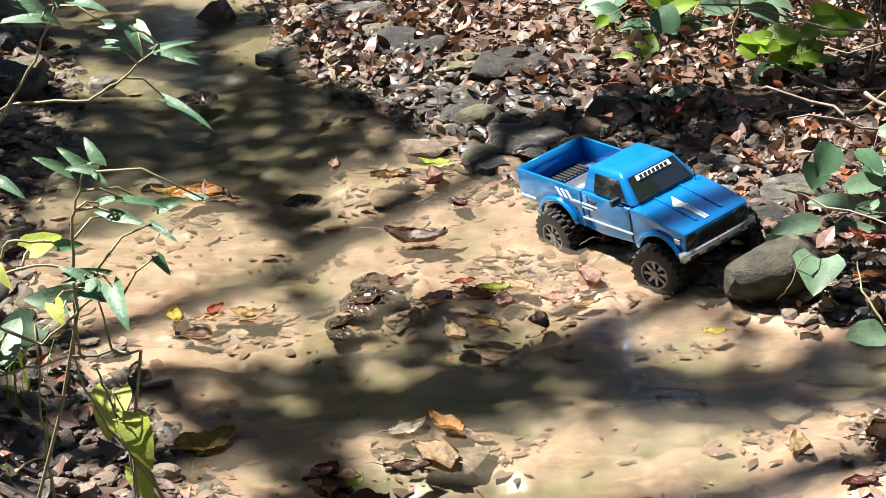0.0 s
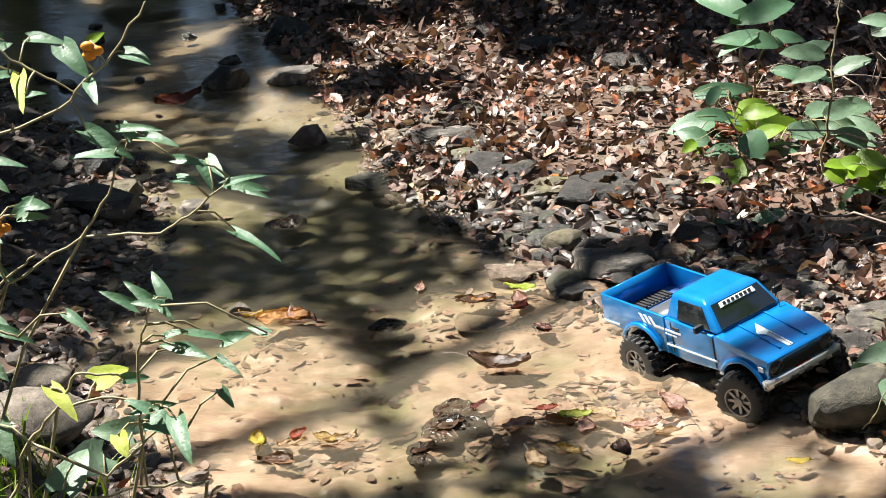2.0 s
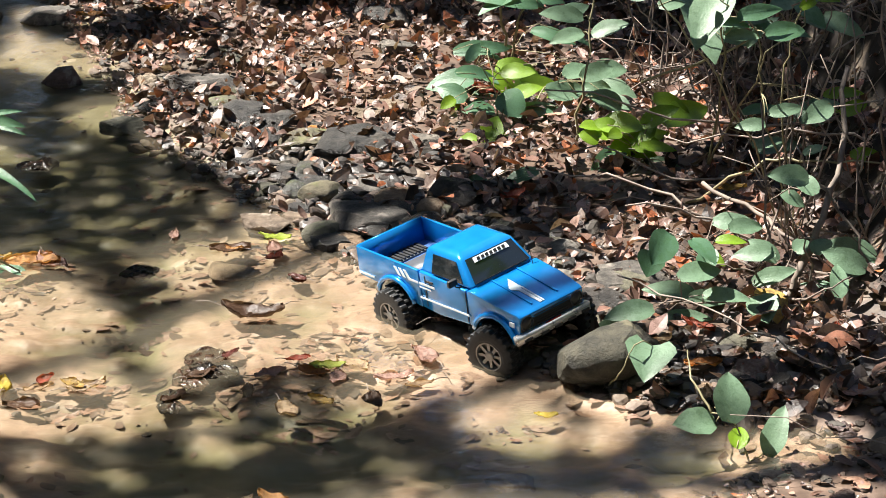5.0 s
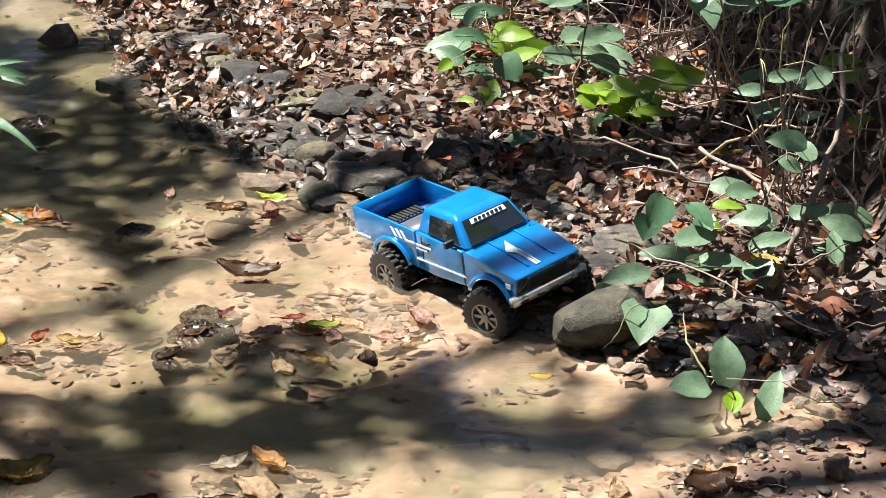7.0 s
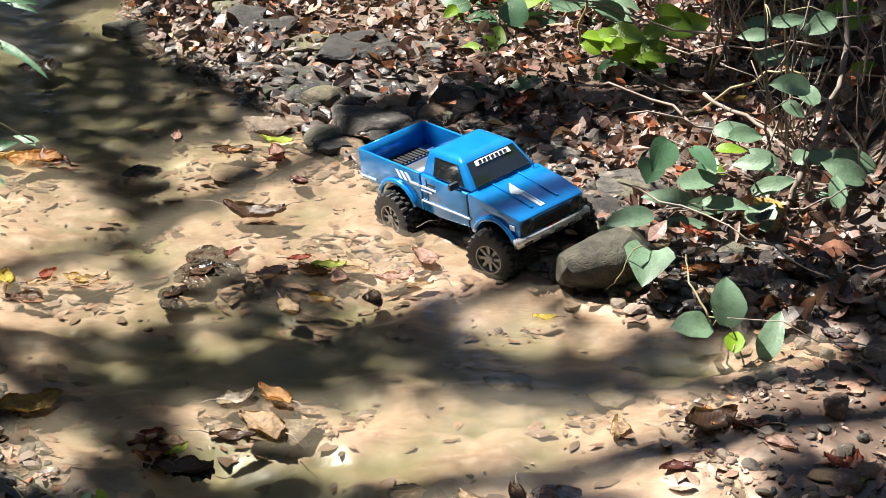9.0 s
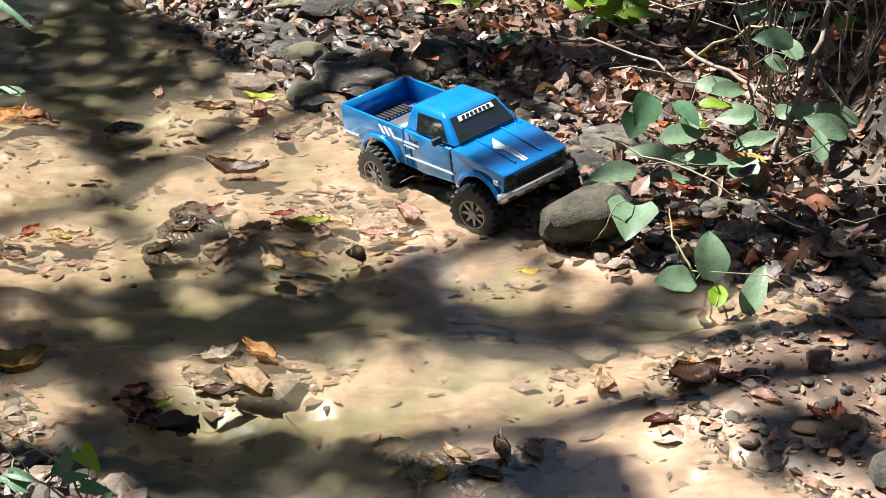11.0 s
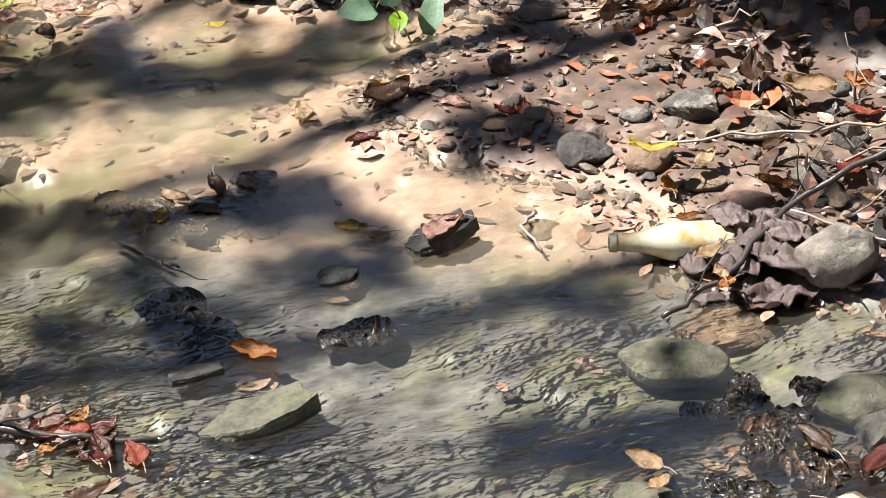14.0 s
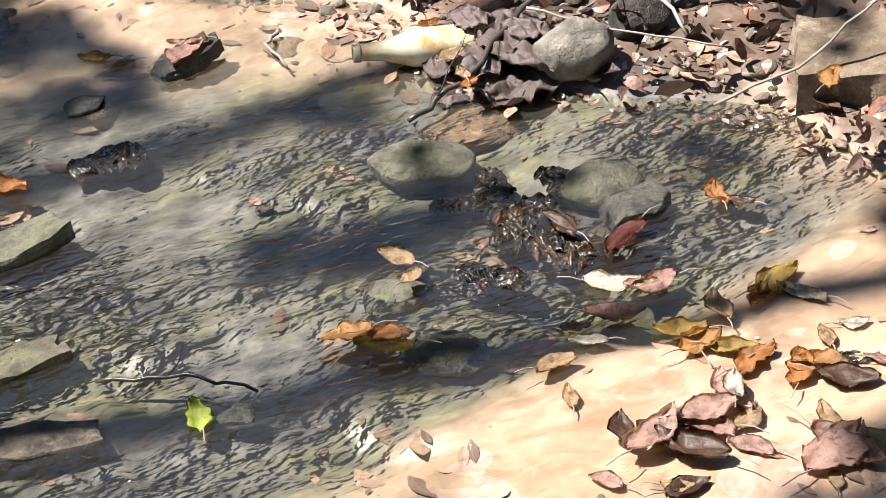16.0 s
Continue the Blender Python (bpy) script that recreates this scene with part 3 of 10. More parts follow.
def scatter_stones():
    """The loose stones of the shale shore and of the far riffle."""
    rnd = random.Random(91)
    names = {"dark": "dark shale stone", "grey": "grey stone", "red": "reddish brown stone", "tan": "tan stone", "moss": "olive mossy stone", "wet": "wet dark stone"}
    for k in range(165):
        y = rnd.uniform(3.2, 4.6) if k < 120 else rnd.uniform(4.4, 5.6)
        x = float(np.interp(y, RY, RX)) + abs(rnd.gauss(0.10, 0.20)) - 0.04
        w = rnd.choice((0.04, 0.05, 0.06, 0.075, 0.09, 0.115))
        tone = rnd.choice(("dark", "dark", "dark", "dark", "wet", "grey", "red", "tan", "moss"))
        stone(x, y, w, w * rnd.uniform(0.6, 0.9), w * rnd.uniform(0.18, 0.42), rnd.uniform(0, 360), rnd.choice(("flat", "flat", "angular", "angular", "round")), tone, names[tone] + " on the leafy shale shore")
    for k in range(16):
        y = rnd.uniform(5.6, 7.4)
        a, b = float(np.interp(y, LY, LX)), float(np.interp(y, RY, RX))
        x = rnd.uniform(a, b + 0.2)
        w = rnd.uniform(0.04, 0.10)
        tone = rnd.choice(("dark", "wet", "wet", "grey", "moss"))
        stone(x, y, w, w * rnd.uniform(0.6, 0.9), w * rnd.uniform(0.3, 0.5), rnd.uniform(0, 360), rnd.choice(("flat", "angular")), tone, names[tone] + " in the far riffle")
    for k in range(46):
        y = rnd.uniform(1.95, 2.95)
        x = float(np.interp(y, RY, RX)) + rnd.uniform(0.12, 0.75)
        w = rnd.choice((0.03, 0.035, 0.045, 0.055, 0.07))
        tone = rnd.choice(("tan", "grey", "red", "grey", "red", "tan", "wet"))
        stone(x, y, w, w * rnd.uniform(0.6, 0.9), w * rnd.uniform(0.22, 0.42), rnd.uniform(0, 360), rnd.choice(("round", "flat", "angular")), tone, names[tone] + " bedded in the muddy gravel bar")
    for k in range(14):
        y = rnd.uniform(3.4, 6.2)
        x = float(np.interp(y, LY, LX)) - rnd.gauss(0.08, 0.15)
        w = rnd.uniform(0.04, 0.10)
        tone = rnd.choice(("dark", "moss", "wet", "grey"))
        stone(x, y, w, w * rnd.uniform(0.6, 0.9), w * rnd.uniform(0.3, 0.5), rnd.uniform(0, 360), rnd.choice(("flat", "angular")), tone, names[tone] + " on the shady shore")


def slab(x, y, length, width, thick, rx, ry, rz, z, tone, label):
    """A thin split slab with chipped edges, tipped as it lies."""
    rnd = random.Random(int(x * 999) + int(y * 777))
    bm = bmesh.new()
    bmesh.ops.create_cube(bm, size=1.0)
    bmesh.ops.subdivide_edges(bm, edges=list(bm.edges), cuts=11, use_grid_fill=True)
    o = Vector((rnd.uniform(0, 30), rnd.uniform(0, 30), 0))
    for v in bm.verts:
        p = v.co.copy()
        n = noise.noise(Vector((p.x * 2.2, p.y * 2.2, 0)) + o)
        taper = 1 - 0.45 * abs(p.x) ** 1.5 * 2
        v.co = Vector((p.x * length * (1 + 0.2 * n), p.y * width * taper * (1 + 0.35 * n), p.z * thick * (1 - 0.5 * max(0, -p.x) + 0.3 * n)))
        v.co += Vector((0.4, 0.6, 1)) * thick * 0.22 * noise.noise(p * 6 + o)
    ob = link_mesh("stone_slab", bm, M_STONE[tone], None, True)
    ob.data.set_sharp_from_angle(angle=radians(35))
    ob.matrix_world = pose(x, y, z, rx, ry, rz)
    return tagged(ob, label, "stone", "creek stones")


scatter_stones()
slab(0.278, 1.885, 0.150, 0.085, 0.022, -9, -4, 12, -0.002, "moss", "thin olive slate slab tipped up in the riffle")
slab(0.200, 1.625, 0.165, 0.065, 0.020, -7, -2, 6, -0.006, "moss", "thin olive slate slab barely above the riffle")
slab(0.195, 1.475, 0.170, 0.070, 0.020, -4, 2, -10, -0.006, "grey", "long grey slab awash in the riffle")
slab(0.215, 2.01, 0.070, 0.040, 0.012, -8, 0, 5, -0.001, "dark", "small dark slate flake awash in the riffle")
slab(0.645, 2.245, 0.120, 0.075, 0.022, -12, -8, 20, 0.006, "dark", "dark wedge of slate carrying a pink leaf")
stone(-0.422, 4.995, 0.152, 0.107, 0.046, 6, "flat", "moss", "flat olive slate stone at the water edge")
stone(-0.214, 5.279, 0.215, 0.150, 0.064, 12, "flat", "grey", "light grey flat-topped stone at the shore")
stone(-0.761, 6.178, 0.213, 0.149, 0.064, 15, "flat", "grey", "grey slab stone in the far riffle")
stone(-0.984, 6.177, 0.176, 0.141, 0.063, 22, "angular", "dark", "dark blocky stone in the far riffle")
stone(-0.856, 6.742, 0.181, 0.144, 0.097, 12, "angular", "wet", "dark bluish wet boulder upstream")
stone(-0.642, 5.461, 0.124, 0.099, 0.047, 21, "angular", "red", "dark reddish stone standing in the water")
stone(-0.122, 4.938, 0.165, 0.132, 0.056, -24, "angular", "dark", "dark shale stone piled at the shore")
stone(-0.031, 4.881, 0.141, 0.113, 0.042, -2, "angular", "dark", "dark shale lump beside the shale pile")
stone(-0.356, 5.120, 0.112, 0.090, 0.027, 22, "angular", "dark", "small dark shale stone at the shore")
stone(0.191, 4.689, 0.248, 0.174, 0.074, 7, "flat", "dark", "long flat dark slab on the leafy shore")
stone(0.063, 4.727, 0.173, 0.121, 0.052, 20, "flat", "moss", "thin flat slab lying on the shore")
stone(0.179, 4.172, 0.211, 0.148, 0.063, -19, "flat", "grey", "grey-tan layered slab at the water edge")
stone(0.324, 4.199, 0.116, 0.081, 0.035, -2, "flat", "dark", "dark slate stone among leaves")
stone(-0.055, 4.214, 0.124, 0.087, 0.037, -13, "flat", "tan", "thin tan slab at the water edge")
stone(0.405, 3.867, 0.156, 0.109, 0.047, 2, "flat", "dark", "dark shale slab among bank stones")
stone(0.076, 4.403, 0.095, 0.066, 0.028, 4, "flat", "dark", "small dark slate in the shallows")
stone(0.334, 5.546, 0.133, 0.106, 0.035, -24, "angular", "grey", "grey stone in the leaf litter")
stone(0.321, 5.898, 0.175, 0.140, 0.048, -14, "angular", "dark", "dark stone in the shaded litter")
stone(0.062, 6.236, 0.167, 0.133, 0.046, -11, "angular", "dark", "dark stone in the upper litter")
stone(-0.146, 6.467, 0.173, 0.138, 0.040, 21, "angular", "dark", "dark stone far up the bank")
stone(0.251, 4.978, 0.165, 0.116, 0.050, 13, "flat", "tan", "tan flat stone in the leaf litter")
stone(-1.035, 3.632, 0.162, 0.122, 0.048, -17, "round", "pale", "pale speckled rounded rock on the near bank")
stone(-0.989, 3.342, 0.278, 0.209, 0.090, 15, "round", "pale", "large pale lichen-speckled boulder on the near bank")
stone(-1.119, 4.754, 0.278, 0.194, 0.083, -18, "flat", "dark", "dark wet slab on the shady shore")
stone(-1.131, 4.941, 0.182, 0.146, 0.036, 6, "angular", "moss", "mossy grey stone on the shady shore")
stone(-1.603, 5.718, 0.209, 0.167, 0.042, -19, "angular", "grey", "grey stone in shady litter")
stone(0.409, 4.276, 0.105, 0.079, 0.030, -25, "round", "dark", "dark rounded bank stone")
stone(0.543, 3.910, 0.085, 0.064, 0.029, 19, "round", "grey", "grey rounded cobble on the bank")
stone(0.585, 3.787, 0.071, 0.053, 0.029, -15, "round", "pale", "pale rounded cobble on the bank")
stone(0.476, 3.762, 0.082, 0.062, 0.020, -14, "round", "tan", "tan rounded cobble on the bank")
stone(0.490, 3.463, 0.147, 0.103, 0.044, 24, "flat", "moss", "flat mossy slab beside the boulder")
stone(1.181, 3.071, 0.140, 0.112, 0.038, 19, "angular", "grey", "blue-grey angular rock at the cove")
stone(1.064, 2.959, 0.095, 0.071, 0.019, -11, "round", "tan", "tan pebble at the cove edge")
stone(0.988, 4.323, 0.122, 0.085, 0.036, 23, "flat", "red", "pinkish flat stone in dark litter")
stone(0.794, 4.452, 0.069, 0.052, 0.034, 2, "round", "red", "brown rounded cobble in dark litter")
stone(0.600, 3.940, 0.087, 0.065, 0.022, 9, "round", "pale", "pale cobble behind the boulder")
stone(0.533, 3.956, 0.075, 0.056, 0.026, -15, "round", "tan", "tan cobble behind the boulder")
stone(0.715, 3.752, 0.178, 0.125, 0.053, 22, "flat", "grey", "long grey slab above the boulder")
stone(1.032, 3.460, 0.123, 0.092, 0.012, 10, "round", "tan", "tan rounded stone under the shrub")
stone(0.980, 3.486, 0.068, 0.051, 0.015, 23, "round", "red", "reddish cobble under the shrub")
stone(0.874, 3.420, 0.100, 0.075, 0.023, 20, "round", "moss", "mossy cobble at the bank foot")
stone(0.941, 3.370, 0.077, 0.058, 0.015, -10, "round", "dark", "dark cobble at the bank foot")
stone(1.027, 3.309, 0.065, 0.049, 0.016, -7, "round", "moss", "mossy pebble at the bank foot")
stone(0.934, 2.399, 0.092, 0.074, 0.043, -17, "angular", "wet", "dark blue-grey angular rock in gravel")
stone(1.159, 2.466, 0.100, 0.080, 0.034, -18, "angular", "grey", "whitish grey stone in the gravel bar")
stone(1.217, 2.362, 0.130, 0.098, 0.026, -22, "round", "tan", "tan rounded stone on the gravel bar")
stone(1.256, 2.260, 0.100, 0.075, 0.021, -10, "round", "tan", "tan cobble on the gravel bar")
stone(1.022, 2.332, 0.087, 0.065, 0.029, 5, "round", "tan", "orange-tan cobble carrying a yellow leaf")
stone(1.115, 2.160, 0.088, 0.066, 0.021, -25, "round", "red", "dark brown rounded cobble")
stone(1.147, 1.918, 0.131, 0.098, 0.080, 9, "round", "pale", "big rounded grey-green rock by the bottle")
stone(1.283, 1.970, 0.101, 0.076, 0.063, -8, "round", "dark", "dark grey rounded rock with pale face")
stone(0.851, 1.816, 0.151, 0.113, 0.030, -10, "round", "moss", "smooth green-grey rock awash in the creek", z=-0.014)
stone(1.047, 1.651, 0.131, 0.098, 0.032, 16, "round", "moss", "smooth mossy rock standing in the creek", z=-0.014)
stone(1.064, 1.572, 0.103, 0.082, 0.030, -1, "angular", "wet", "wet shiny dark rock in the creek", z=-0.014)
stone(0.799, 2.234, 0.080, 0.056, 0.012, 10, "flat", "tan", "orange-tan flat stone just under water")
stone(0.703, 1.407, 0.113, 0.085, 0.023, -22, "round", "moss", "flat green stone carrying a curled leaf", z=-0.014)
stone(-0.023, 2.776, 0.137, 0.096, 0.021, 24, "flat", "tan", "tan flat stone just under the water")
stone(-0.132, 3.962, 0.136, 0.095, 0.020, -24, "flat", "tan", "tan slab just under the water")
stone(0.956, 1.876, 0.159, 0.111, 0.024, 12, "flat", "tan", "orange-tan slab just under the water")
stone(0.696, 1.552, 0.098, 0.074, 0.020, 17, "round", "moss", "mossy stone with stranded leaves", z=-0.014)
stone(0.432, 1.411, 0.047, 0.037, 0.009, -24, "angular", "wet", "small wet dark stone in the riffle")
stone(0.470, 2.198, 0.073, 0.058, 0.015, 14, "angular", "wet", "small wet dark stone in the riffle")
stone(0.383, 2.938, 0.087, 0.061, 0.013, -7, "flat", "tan", "tan pebble slab just under the water")
stone(0.552, 2.858, 0.085, 0.060, 0.013, 4, "flat", "tan", "pale tan slab just under the water")
stone(1.385, 2.275, 0.083, 0.062, 0.017, -25, "round", "tan", "tan cobble on the gravel bar")
stone(1.383, 2.372, 0.076, 0.057, 0.015, -23, "round", "grey", "grey cobble on the gravel bar")
stone(1.060, 2.490, 0.057, 0.043, 0.017, -16, "round", "grey", "grey pebble on the gravel bar")
stone(0.909, 2.553, 0.058, 0.043, 0.013, 23, "round", "tan", "tan pebble on the gravel bar")
stone(0.833, 2.539, 0.057, 0.043, 0.012, -15, "round", "tan", "tan pebble on the gravel bar")
stone(1.082, 2.240, 0.072, 0.054, 0.014, 13, "round", "tan", "tan cobble on the gravel bar")
stone(1.299, 2.439, 0.067, 0.050, 0.020, 21, "round", "red", "reddish cobble on the gravel bar")
stone(1.385, 1.786, 0.067, 0.050, 0.013, 22, "round", "tan", "tan cobble on the mud shore")


# ---------- the toy truck ----------
M_BLUE = plain("metallic_blue_paint", (0.012, 0.22, 0.60), 0.16, 0.35, 0.12, 22, 0, 1.0)
M_BLUEIN = plain("blue_painted_shell", (0.05, 0.13, 0.36), 0.5, 0.1, 0.15, 40)
M_RUBBER = plain("black_rubber", (0.007, 0.007, 0.007), 0.6, 0, 0.3, 80, 0.3)
M_BLACK = plain("black_plastic", (0.009, 0.009, 0.010), 0.5, 0, 0.25, 60)
M_GRATE = plain("dark_grey_bed_plate", (0.06, 0.065, 0.075), 0.5, 0.2, 0.2, 60)
M_CHROME = plain("chrome_plastic", (0.78, 0.77, 0.75), 0.28, 0.55, 0.1, 60)
M_SILVER = plain("silver_rim", (0.24, 0.24, 0.235), 0.42, 0.7, 0.25, 60)
M_STRIPE = plain("silver_stripe_decal", (0.62, 0.70, 0.74), 0.35, 0, 0.08, 60)
M_BANNER = plain("white_banner_decal", (0.85, 0.87, 0.88), 0.4, 0, 0.05, 60)
M_LENS = plain("smoky_lamp_lens", (0.03, 0.03, 0.032), 0.12, 0, 0.2, 60)
M_REDLENS = plain("red_badge", (0.45, 0.02, 0.02), 0.3)
M_SEAT = plain("dark_cab_interior", (0.02, 0.02, 0.022), 0.8)


def glass_mat():
    m, nt, b = node_mat("tinted_window_glass")
    b.inputs["Base Color"].default_value = (0.012, 0.016, 0.018, 1)
    b.inputs["Roughness"].default_value = 0.03
    b.inputs["IOR"].default_value = 2.1
    tr = nt.nodes.new("ShaderNodeBsdfTransparent")
    tr.inputs[0].default_value = (0.5, 0.54, 0.54, 1)
    mx = nt.nodes.new("ShaderNodeMixShader")
    mx.inputs[0].default_value = 0.12
    nt.links.new(b.outputs[0], mx.inputs[1])
    nt.links.new(tr.outputs[0], mx.inputs[2])
    nt.links.new(mx.outputs[0], nt.nodes["Material Output"].inputs["Surface"])
    return m


M_GLASS = glass_mat()


def soften(bm, width=0.003, seg=2, angle=35):
    es = [e for e in bm.edges if len(e.link_faces) == 2 and e.calc_face_angle(0) > radians(angle)]
    bmesh.ops.bevel(bm, geom=es, offset=width, segments=seg, affect="EDGES", profile=0.6, clamp_overlap=True)


def box(bm, x0, x1, y0, y1, z0, z1):
    vs = [bm.verts.new((x, y, z)) for z in (z0, z1) for y in (y0, y1) for x in (x0, x1)]
    for f in ((0, 2, 3, 1), (4, 5, 7, 6), (0, 1, 5, 4), (2, 6, 7, 3), (0, 4, 6, 2), (1, 3, 7, 5)):
        bm.faces.new([vs[i] for i in f])


def prism(outline, y0, y1, taper=None):
    """A side outline (x, z), run from y0 to y1; taper(x, y, z) may move the points."""
    bm = bmesh.new()
    fn = taper or (lambda x, y, z: (x, y, z))
    a = [bm.verts.new(fn(x, y0, z)) for x, z in outline]
    b = [bm.verts.new(fn(x, y1, z)) for x, z in outline]
    n = len(outline)
    bm.faces.new(a)
    bm.faces.new(b[::-1])
    for i in range(n):
        j = (i + 1) % n
        bm.faces.new((a[i], b[i], b[j], a[j]))
    bmesh.ops.recalc_face_normals(bm, faces=bm.faces)
    return bm


def arc(cx, cz, r, a0, a1, n=9):
    return [(cx + r * math.cos(radians(a0 + (a1 - a0) * k / n)), cz + r * math.sin(radians(a0 + (a1 - a0) * k / n))) for k in range(n + 1)]


def quad_panel(c, t=0.0015):
    """A thin panel from its four corners, with thickness inwards."""
    bm = bmesh.new()
    p = [Vector(q) for q in c]
    n = (p[1] - p[0]).cross(p[3] - p[0]).normalized() * t
    a = [bm.verts.new(q + n * 0.5) for q in p]
    b = [bm.verts.new(q - n * 0.5) for q in p]
    bm.faces.new(a)
    bm.faces.new(b[::-1])
    for i in range(4):
        j = (i + 1) % 4
        bm.faces.new((a[i], b[i], b[j], a[j]))
    bmesh.ops.recalc_face_normals(bm, faces=bm.faces)
    return bm


def lathe(bm, prof, seg=28, axis="y"):
    """Profile (radius, along) turned about the y axis."""
    rings = []
    for r, s in prof:
        rings.append([bm.verts.new((r * math.cos(t), s, r * math.sin(t))) for t in [2 * math.pi * k / seg for k in range(seg)]])
    for a, b in zip(rings, rings[1:]):
        for k in range(seg):
            bm.faces.new((a[k], a[(k + 1) % seg], b[(k + 1) % seg], b[k]))
    return rings


def build_wheel(parent, x, y, z, steer=0.0):
    side = 1 if y > 0 else -1
    R, W = 0.057, 0.044
    bm = bmesh.new()
    seg = 88
    prof = [(0.029, -W / 2, 0), (0.036, -W / 2 - 0.001, 0), (0.046, -W / 2 - 0.0005, 0), (0.0515, -W / 2 + 0.001, 1), (0.0525, -W / 2 + 0.003, 1), (0.0525, -0.0075, 1), (0.0525, -0.006, 2),
            (0.0525, 0.006, 2), (0.0525, 0.0075, 1), (0.0525, W / 2 - 0.003, 1), (0.0515, W / 2 - 0.001, 1), (0.046, W / 2 + 0.0005, 0), (0.036, W / 2 + 0.001, 0), (0.029, W / 2, 0)]
    rings = []
    for r, s, kind in prof:
        ring = []
        for k in range(seg):
            t = 2 * math.pi * k / seg
            q = (k + (2 if kind == 2 else 0)) % 4
            rr = r + (0.0045 if kind and q < 2 else 0.0)
            ring.append(bm.verts.new((rr * math.cos(t), s, rr * math.sin(t))))
        rings.append(ring)
    for a, b in zip(rings, rings[1:]):
        for k in range(seg):
            bm.faces.new((a[k], a[(k + 1) % seg], b[(k + 1) % seg], b[k]))
    tyre = part("tyre", bm, M_RUBBER, parent, "knobbly black rubber tyre", True)
    tyre.data.polygons.foreach_set("use_smooth", [False] * len(tyre.data.polygons))
    m = pose(x, y, z, 0, 0, steer)
    tyre.matrix_local = m
    bm = bmesh.new()
    o = side * W / 2
    lathe(bm, [(0.0305, o * 0.98), (0.0305, o * 1.04), (0.028, o * 1.02), (0.026, o * 0.7), (0.024, o * 0.35), (0.0, o * 0.35)], 28)
    for k in range(8):
        sub = bmesh.new()
        box(sub, -0.0032, 0.0032, min(o * 0.55, o * 0.85), max(o * 0.55, o * 0.85), 0.006, 0.027)
        sub.transform(Matrix.Rotation(2 * math.pi * k / 8, 4, "Y"))
        me = bpy.data.meshes.new("spoke")
        sub.to_mesh(me)
        sub.free()
        bm.from_mesh(me)
        bpy.data.meshes.remove(me)
    lathe(bm, [(0.010, o * 0.5), (0.010, o * 0.95), (0.007, o * 1.0), (0.0, o * 1.0)], 14)
    rim = part("rim", bm, M_SILVER, tyre, "silver eight-spoke rim", False)
    return tyre


